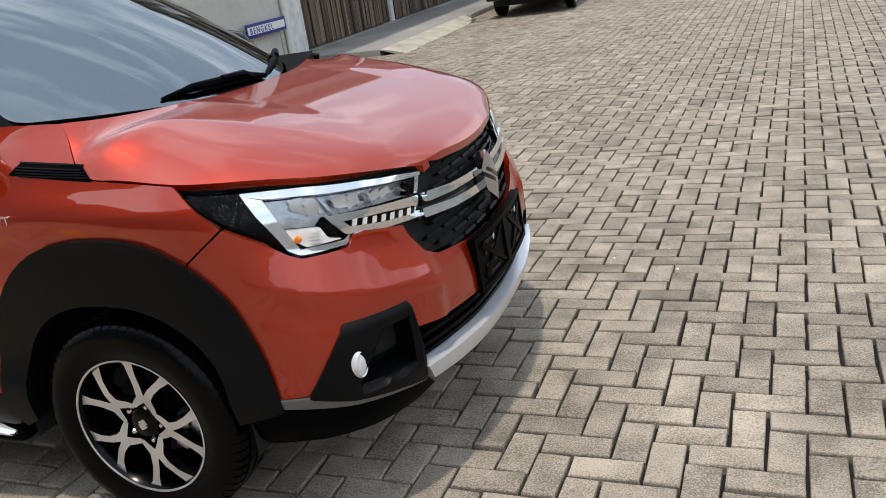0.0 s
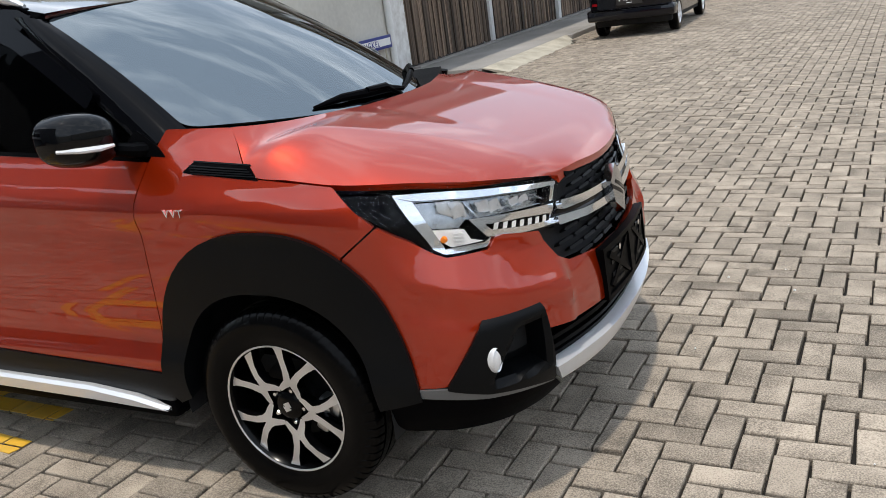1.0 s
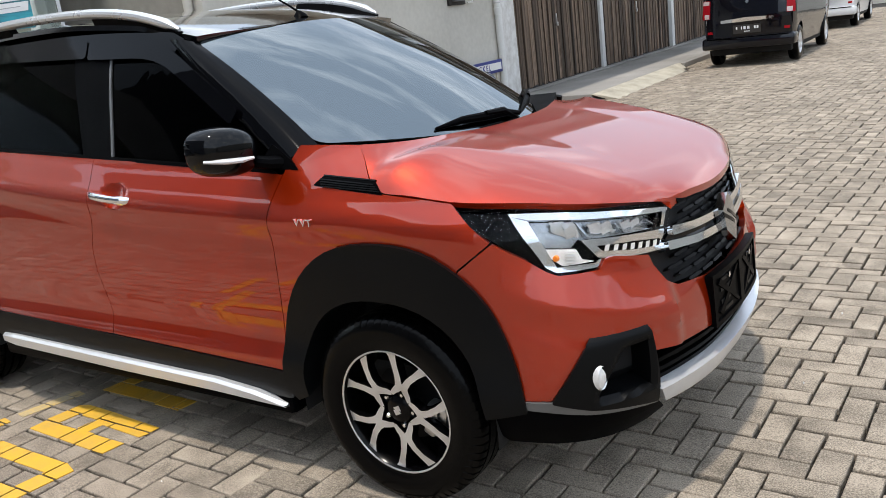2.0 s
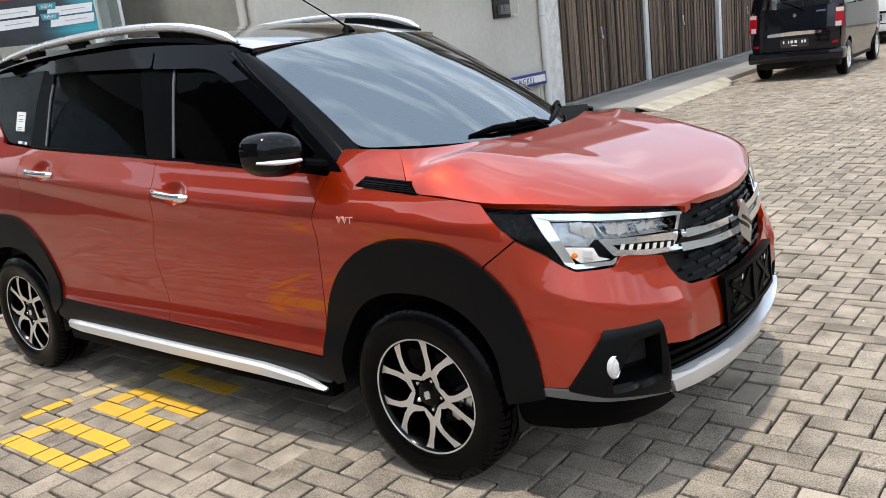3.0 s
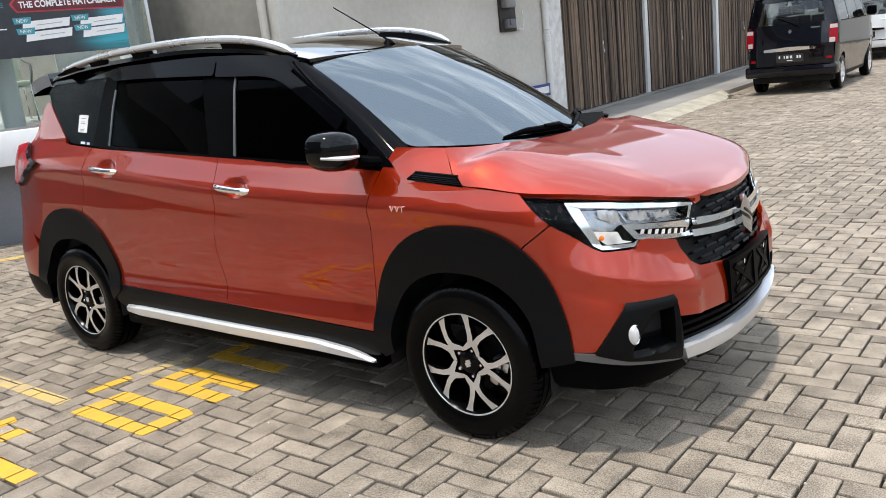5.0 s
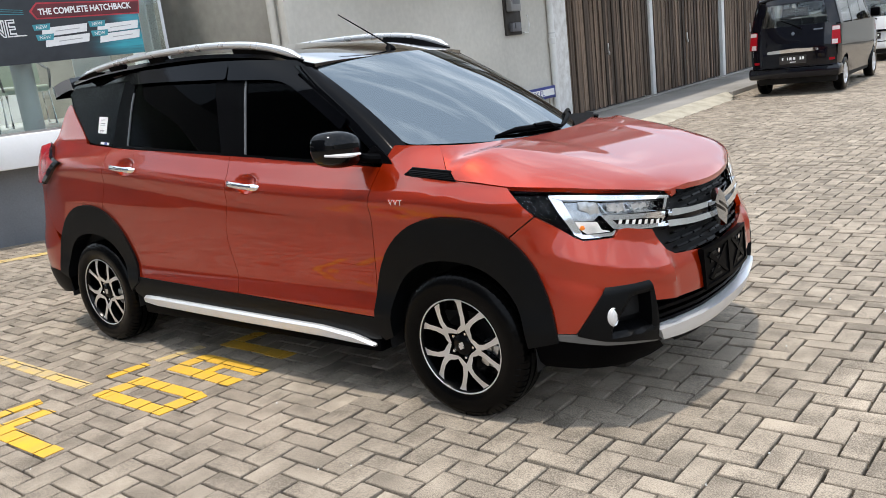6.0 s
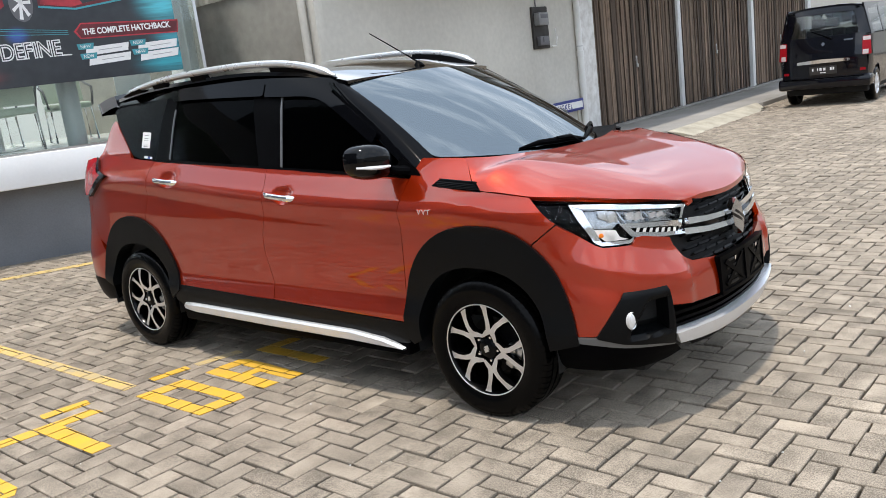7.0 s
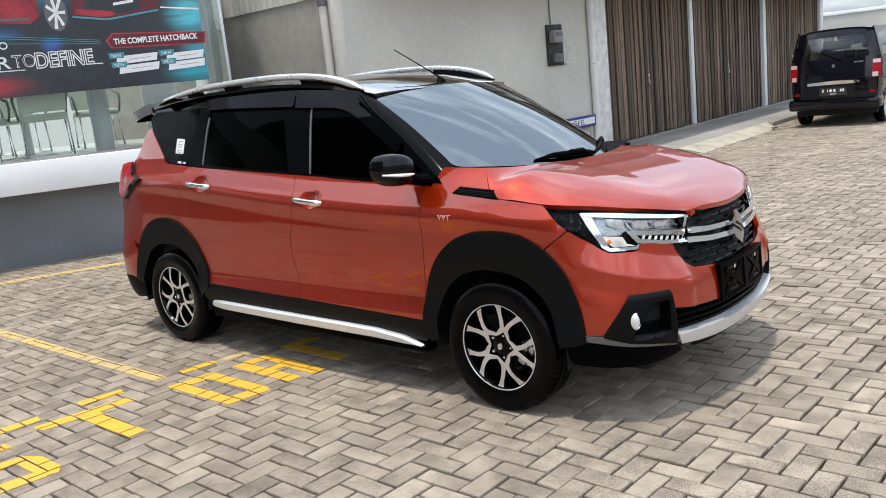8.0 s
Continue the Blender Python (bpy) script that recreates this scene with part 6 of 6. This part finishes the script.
# drawn cars on the film, only their lower parts in sight
print_piece("drawn_car_body", [(-0.9, 2.72), (0.25, 2.66), (0.36, 2.74), (0.33, 3.2), (-0.3, 3.3), (-0.9, 3.3)], M_REDPRINT, 0.002, "drawn red hatchback")
print_piece("drawn_car_sill", [(-0.9, 2.73), (0.25, 2.69), (0.25, 2.72), (-0.9, 2.77)], M_INK, 0.003)
print_piece("drawn_car_body", [(0.68, 2.70), (1.04, 2.655), (1.58, 2.72), (1.62, 2.83), (1.66, 3.3), (1.3, 3.7), (0.72, 3.3)], M_DARKRED, 0.002, "drawn dark hatchback front")
print_piece("drawn_car_intake", [(0.80, 2.75), (1.06, 2.70), (1.40, 2.745), (1.45, 3.0), (0.85, 2.95)], M_FILM, 0.003)
print_piece("drawn_car_lip", [(0.68, 2.695), (1.04, 2.645), (1.59, 2.715), (1.60, 2.735), (1.04, 2.665), (0.68, 2.715)], M_TEAL, 0.004)
print_piece("drawn_car_wing", [(0.70, 2.73), (1.0, 2.68), (1.12, 2.70), (1.10, 2.74), (0.72, 2.79)], M_REDPRINT, 0.0045)
print_piece("print_bar", [(1.12, 2.80), (1.34, 2.825), (1.34, 2.855), (1.12, 2.83)], M_PAPER, 0.005)
for x in (0.52,):
    print_piece("drawn_wheel", arch(x, 0.115, 0.20, 0, 360, 24, 2.0, 2.76)[:-1], M_INK, 0.003)
    for k in range(7):
        a = 2 * math.pi * k / 7
        c, s = math.cos(a), math.sin(a)
        print_piece("drawn_spoke", [(x + 0.012 * s, 2.76 - 0.012 * c), (x + 0.095 * c + 0.018 * s, 2.76 + 0.175 * s - 0.018 * c), (x + 0.095 * c - 0.018 * s, 2.76 + 0.175 * s + 0.018 * c), (x - 0.012 * s, 2.76 + 0.012 * c)], M_PAPER, 0.004)

# furniture inside
M_CHAIR = material("pale_green_upholstery", (0.46, 0.52, 0.44), 0.7, 0, 0.06, 6, 120)


def office_chair(x, y, turn):
    ch = tagged(new("office_chair"), "pale green office chair with chrome frame", "chair", "showroom chairs")
    ch.matrix_world = SHOP @ pose(x, y, 1.20, 0, 0, turn)
    part("seat", boxed(-0.25, 0.25, -0.25, 0.25, 0.42, 0.50, 0.03), M_CHAIR, ch)
    part("backrest", boxed(-0.25, 0.25, -0.03, 0.03, 0.0, 0.52, 0.025, pose(0, 0.25, 0.52, -10)), M_CHAIR, ch)
    for s in (-1, 1):
        part("armrest", tube(bmesh.new(), [(s * 0.27, 0.24, 0.78), (s * 0.29, 0.05, 0.72), (s * 0.29, -0.18, 0.68), (s * 0.28, -0.22, 0.60), (s * 0.26, -0.20, 0.45)], 0.016, 8), M_INK, ch, "black arm rest")
        part("leg", tube(bmesh.new(), [(s * 0.24, 0.22, 0.44), (s * 0.25, 0.24, 0.02), (s * 0.25, -0.24, 0.02), (s * 0.24, -0.20, 0.42)], 0.014, 8), M_CHROME, ch, "chrome tube leg")
    return ch


for x, y, t in ((0.17, 0.30, 185), (-0.52, 0.45, 165), (0.75, 1.55, 10), (-0.2, 2.2, 20), (-1.2, 1.6, 160)):
    office_chair(x, y, t)
desk = tagged(new("desk"), "round white table on a steel column", "table")
desk.matrix_world = SHOP @ pose(-0.1, 1.25, 1.20)
part("tabletop", ring(bmesh.new(), [(0.55, 0.72), (0.56, 0.73), (0.56, 0.745), (0.55, 0.75)], "z", 40), M_WHITE, desk)
part("column", ring(bmesh.new(), [(0.05, 0.02), (0.05, 0.72)], "z", 16), M_STEEL, desk)
part("foot", ring(bmesh.new(), [(0.30, 0.0), (0.30, 0.012), (0.05, 0.03)], "z", 24), M_STEEL, desk)
for x, y in ((0.78, 0.20),):
    col = tagged(new("column"), "round grey showroom column", "column")
    col.matrix_world = SHOP
    part("shaft", ring(bmesh.new(), [(0.11, 1.20), (0.11, 4.6)], "z", 20, Matrix.Translation((x, y, 0))), material("grey_column_paint", (0.42, 0.45, 0.46), 0.4, 0, 0.05, 3, 40), col)

cabinet = tagged(new("display_board"), "pale white display board on a low stand", "display board")
cabinet.matrix_world = SHOP
part("panel", boxed(1.35, 1.80, 1.30, 1.36, 1.35, 2.75, 0.008), M_WHITE, cabinet)
part("stand", boxed(1.45, 1.70, 1.20, 1.46, 1.20, 1.35, 0.01), M_STEEL, cabinet)


# ---- yellow paint on the pavers, then the pavers ----
W, WB = 0.1054, 0.0995           # pitch of the blocks along and across the bay
TURN_A, TURN_B = radians(-0.25), radians(-3.29)
ORIGIN = Vector((-0.0344, 0.0210))


def lay(i, j):
    """Ground point of a joint crossing; the hand-laid rows open up a little towards the showroom and close up the street."""
    t, r = max(0.0, 8.0 - i), max(0.0, j - 2.0)
    i -= 0.145 * (t - 8.0 * (1 - math.exp(-t / 8.0)))
    j -= 0.10 * (r - 4.0 * (1 - math.exp(-r / 4.0)))
    return (ORIGIN.x + i * W * math.cos(TURN_A) - j * WB * math.sin(TURN_B), ORIGIN.y + i * W * math.sin(TURN_A) + j * WB * math.cos(TURN_B))


def paver_cells(x0, x1, y0, y1):
    """Corners (i0, j0, i1, j1) of a right-angled herringbone, counted in joint crossings."""
    out = []
    for n in range(-75, 125):
        for m in range(-230, 145):
            i, j = m + 2 * n, -m + 2 * n
            cx, cy = lay(i + 1, j - 1)
            if x0 - 0.3 < cx < x1 + 0.3 and y0 - 0.3 < cy < y1 + 0.3:
                out.append((i, j - 2, i + 2, j - 1))
                out.append((i, j - 4, i + 1, j - 2))
    return out


def paver_geometry(w, h, j=0.0050, c=0.0045, deep=0.035, worn=None):
    """A chamfered block, w by h, top at z = 0."""
    x0, x1, y0, y1 = -w / 2 + j, w / 2 - j, -h / 2 + j, h / 2 - j
    pts = []
    chip = [(worn.gauss(0, 0.0013), worn.gauss(0, 0.0013)) for k in range(4)] if worn else [(0, 0)] * 4
    for d, z in ((c, 0.0), (c * 0.35, -0.0018), (0.0, -0.006), (0.0, -deep)):
        ring4 = [(x0 + d, y0 + d), (x1 - d, y0 + d), (x1 - d, y1 - d), (x0 + d, y1 - d)]
        pts += [(px + cx, py + cy, z) for (px, py), (cx, cy) in zip(ring4, chip)]
    faces = [(0, 1, 2, 3)]
    for r in range(3):
        for k in range(4):
            faces.append((4 * r + k, 4 * r + 4 + k, 4 * r + 4 + (k + 1) % 4, 4 * r + (k + 1) % 4))
    return pts, faces


# painted strokes as convex outlines on the ground
STROKES = [
    # bay line and broken cross line
    ([(-6.0, -1.385), (-2.15, -1.425), (-2.15, -1.345), (-6.0, -1.295)], True),
    ([(-2.345, -2.45), (-2.265, -2.47), (-2.215, -2.08), (-2.295, -2.06)], False),
    ([(-2.29, -1.84), (-2.21, -1.86), (-2.16, -1.62), (-2.24, -1.60)], False),
    ([(-2.18, -1.25), (-2.11, -1.26), (-2.07, -1.04), (-2.14, -1.03)], False),
    ([(-6.92, -0.62), (-6.78, -0.66), (-6.06, 0.66), (-6.20, 0.70)], True),
    ([(-2.12, -0.98), (-2.06, -0.99), (-1.985, -0.72), (-2.055, -0.71)], True),
]


def letter_stroke(corner, quad):
    """A stroke in letter coordinates: s along the word, d down the letter, leaning with the word."""
    return ([(corner[0] + 0.16 * s + d, corner[1] + 0.985 * s) for s, d in quad], False)


def letter_o(w, h, k, top=0.0):
    return [[(0, 0), (w, top), (w, top + k), (0, k)], [(0, h - k), (w, h - k), (w - 0.03, h), (0, h)], [(0, k * 0.9), (k * 0.85, k * 0.9), (k * 0.85, h - k * 0.9), (0, h - k * 0.9)], [(w - k * 0.85, k * 0.9), (w, k * 0.9), (w, h - k * 0.9), (w - k * 0.85, h - k * 0.9)]]


LETTER_T = [[(0, 0), (0.50, 0), (0.51, 0.095), (0.01, 0.10)], [(0.20, 0.09), (0.305, 0.09), (0.295, 0.60), (0.20, 0.61)]]
LETTER_R = [[(0, 0), (0.09, 0), (0.075, 0.57), (-0.02, 0.57)], [(0.08, 0), (0.235, 0), (0.255, 0.04), (0.255, 0.09), (0.08, 0.09)], [(0.175, 0.08), (0.255, 0.08), (0.245, 0.30), (0.17, 0.30)], [(0.08, 0.23), (0.18, 0.23), (0.20, 0.31), (0.08, 0.31)], [(0.15, 0.29), (0.245, 0.28), (0.225, 0.60), (0.135, 0.58)]]
LETTER_S = [[(0.06, 0), (0.30, 0), (0.30, 0.10), (0.02, 0.10)], [(0, 0.06), (0.10, 0.06), (0.10, 0.34), (0, 0.30)], [(0.06, 0.26), (0.27, 0.26), (0.31, 0.32), (0.06, 0.36)], [(0.22, 0.30), (0.30, 0.29), (0.33, 0.35), (0.33, 0.55), (0.29, 0.62), (0.22, 0.60)], [(0, 0.52), (0.25, 0.52), (0.24, 0.62), (0, 0.62)]]
LETTER_E = [[(0, 0), (0.10, 0), (0.10, 0.62), (0, 0.62)], [(0.10, 0), (0.31, 0), (0.31, 0.10), (0.10, 0.10)], [(0.10, 0.26), (0.28, 0.26), (0.28, 0.36), (0.10, 0.36)], [(0.10, 0.52), (0.31, 0.52), (0.31, 0.62), (0.10, 0.62)]]
for corner, quads in (((-2.155, -2.15), LETTER_T), ((-1.99, -1.445), letter_o(0.285, 0.60, 0.10)), ((-1.925, -1.045), LETTER_R), ((-2.12, -2.62), LETTER_S), ((-2.19, -3.08), LETTER_E), ((-2.31, -3.76), LETTER_T), ((-1.93, -0.66), LETTER_R[:2])):
    STROKES += [letter_stroke(corner, q) for q in quads]


def convex_cut(poly, window):
    out = list(poly)
    for i in range(len(window)):
        a, b = window[i], window[(i + 1) % len(window)]
        keep = []
        side = lambda p: (b[0] - a[0]) * (p[1] - a[1]) - (b[1] - a[1]) * (p[0] - a[0])
        for k, q in enumerate(out):
            p = out[k - 1]
            sp, sq = side(p), side(q)
            if (sp >= 0) != (sq >= 0):
                t = sp / (sp - sq)
                keep.append((p[0] + (q[0] - p[0]) * t, p[1] + (q[1] - p[1]) * t))
            if sq >= 0:
                keep.append(q)
        out = keep
        if len(out) < 3:
            return []
    return out


def block_size(cell):
    a0, b0, a1, b1 = cell
    am, bm_ = (a0 + a1) / 2, (b0 + b1) / 2
    return math.dist(lay(a0, bm_), lay(a1, bm_)), math.dist(lay(am, b0), lay(am, b1))


def block_turn(cell):
    return lerp(TURN_A, TURN_B, 0.25 if cell[2] - cell[0] > 1.5 else 0.75)


NEAR, REST = [], []
rnd = random.Random(3)
for cell in paver_cells(-9.0, 12.0, -13.8, 30.0):
    a0, b0, a1, b1 = cell
    x, y = lay((a0 + a1) / 2, (b0 + b1) / 2)
    if y > 9.27 and x < -3.22 - (0.35 if y > 13.4 else 0):
        continue
    if x < -5.3 and y > CORNER_Y - 0.1:
        continue
    (NEAR if (0.55 < x < 2.35 and -1.75 < y < 1.35) else REST).append((cell, x, y))
NEAR.sort(key=lambda c: (c[1] - 1.3) ** 2 + (c[2] + 0.5) ** 2)
REST += NEAR[300:]
NEAR = NEAR[:300]
lift = {}
paving = tagged(new("paving"), "grey concrete block paving in herringbone, dusty and uneven", "paving", kind="structure")
shapes = {}
for wide in (True, False):
    shapes[wide] = []
    for k in range(6):
        pts, faces = paver_geometry(2 * W if wide else W, WB if wide else 2 * WB, worn=rnd)
        me = bpy.data.meshes.new("paver")
        me.from_pydata(pts, [], faces)
        me.materials.append(M_PAVER)
        shapes[wide].append(me)
for cell, x, y in NEAR:
    a0, b0, a1, b1 = cell
    o = new("paver", rnd.choice(shapes[a1 - a0 > b1 - b0]))
    o.parent = paving
    z = rnd.gauss(0, 0.002)
    lift[cell] = z
    o.location = (x + rnd.uniform(-0.001, 0.001), y + rnd.uniform(-0.001, 0.001), z)
    o.rotation_euler = (rnd.gauss(0, 0.010), rnd.gauss(0, 0.010), block_turn(cell) + rnd.gauss(0, 0.007))
    size = block_size(cell)
    o.scale = (size[0] / (W * (a1 - a0)), size[1] / (WB * (b1 - b0)), 1)
PLAIN = [(0, 1, 2, 3)] + [(k, 4 + k, 4 + (k + 1) % 4, (k + 1) % 4) for k in range(4)]
verts, faces = [], []
for cell, x, y in REST:
    a0, b0, a1, b1 = cell
    wide = a1 - a0 > b1 - b0
    pts, fs = paver_geometry(*block_size(cell), worn=rnd)
    if y < -4.5 or x > 7.5 or y > 16:
        pts, fs = pts[:4] + pts[8:12], PLAIN
    r = block_turn(cell) + rnd.gauss(0, 0.007)
    c, s = math.cos(r), math.sin(r)
    tx, ty, z = rnd.gauss(0, 0.010), rnd.gauss(0, 0.010), rnd.gauss(0, 0.002)
    painted = -2.7 < x < -0.8 and -4.0 < y < -0.4 or y < -1.2 and x < -2 or x < -6
    if painted:
        tx, ty, z = tx * 0.1, ty * 0.1, z * 0.2
    base = len(verts)
    verts += [(x + px * c - py * s, y + px * s + py * c, z + pz + px * ty + py * tx) for px, py, pz in pts]
    faces += [tuple(base + k for k in f) for f in fs]
me = bpy.data.meshes.new("paver_field")
me.from_pydata(verts, [], faces)
me.materials.append(M_PAVER)
field = new("paver_field", me)
field.parent = paving
tagged(field, "grey concrete block paving", kind="stuff")

# paint, cut along the joints
for level, ((stroke, faded), title) in enumerate(zip(STROKES, ["bay line"] * 6 + ["letter"] * 60)):
    if area(stroke) < 0:
        stroke = stroke[::-1]
    verts, faces = [], []
    for cell, x, y in REST:
        if not any(abs(x - px) < 4.2 and abs(y - py) < 1.0 for px, py in stroke):
            continue
        a0, b0, a1, b1 = cell
        j = 0.045
        cut = convex_cut([lay(a0 + j, b0 + j), lay(a1 - j, b0 + j), lay(a1 - j, b1 - j), lay(a0 + j, b1 - j)], stroke)
        if len(cut) < 3 or abs(area(cut)) < 2e-4:
            continue
        base = len(verts)
        low = [(*p, 0.0005) for p in cut]
        verts += low + [(px, py, 0.0030 + 0.0004 * (level % 5)) for px, py, _ in low]
        n = len(cut)
        faces.append(tuple(range(base + n, base + 2 * n)))
        faces += [(base + k, base + (k + 1) % n, base + n + (k + 1) % n, base + n + k) for k in range(n)]
    if verts:
        me = bpy.data.meshes.new("marking")
        me.from_pydata(verts, [], faces)
        me.materials.append(M_FADED if faded else M_YELLOW)
        tagged(new("bay_line" if title == "bay line" else "painted_stroke", me), "worn yellow road paint on the pavers", "road marking", "yellow markings", "structure")

# pale grit and crumbs of mortar lying on the paving
rnd = random.Random(17)
verts, faces = [], []
for k in range(170):
    x, y = rnd.uniform(-3.5, 5.0), rnd.uniform(-3.2, 6.0)
    if -3.6 < x < 0.9 and abs(y) < 0.95:
        continue
    r, base = rnd.uniform(0.0025, 0.007), len(verts)
    turn = rnd.uniform(0, 6.28)
    ringed = [(x + r * rnd.uniform(0.6, 1.2) * math.cos(turn + a * 1.2566), y + r * rnd.uniform(0.6, 1.2) * math.sin(turn + a * 1.2566)) for a in range(5)]
    verts += [(px, py, 0.0005) for px, py in ringed] + [(x + (px - x) * 0.6, y + (py - y) * 0.6, 0.003 + r * 0.5) for px, py in ringed]
    faces += [(base + a, base + (a + 1) % 5, base + 5 + (a + 1) % 5, base + 5 + a) for a in range(5)] + [tuple(base + 5 + a for a in range(5))]
me = bpy.data.meshes.new("grit")
me.from_pydata(verts, [], faces)
me.materials.append(M_PVC)
tagged(new("grit", me), "pale crumbs of mortar scattered on the pavers", "grit", kind="stuff")
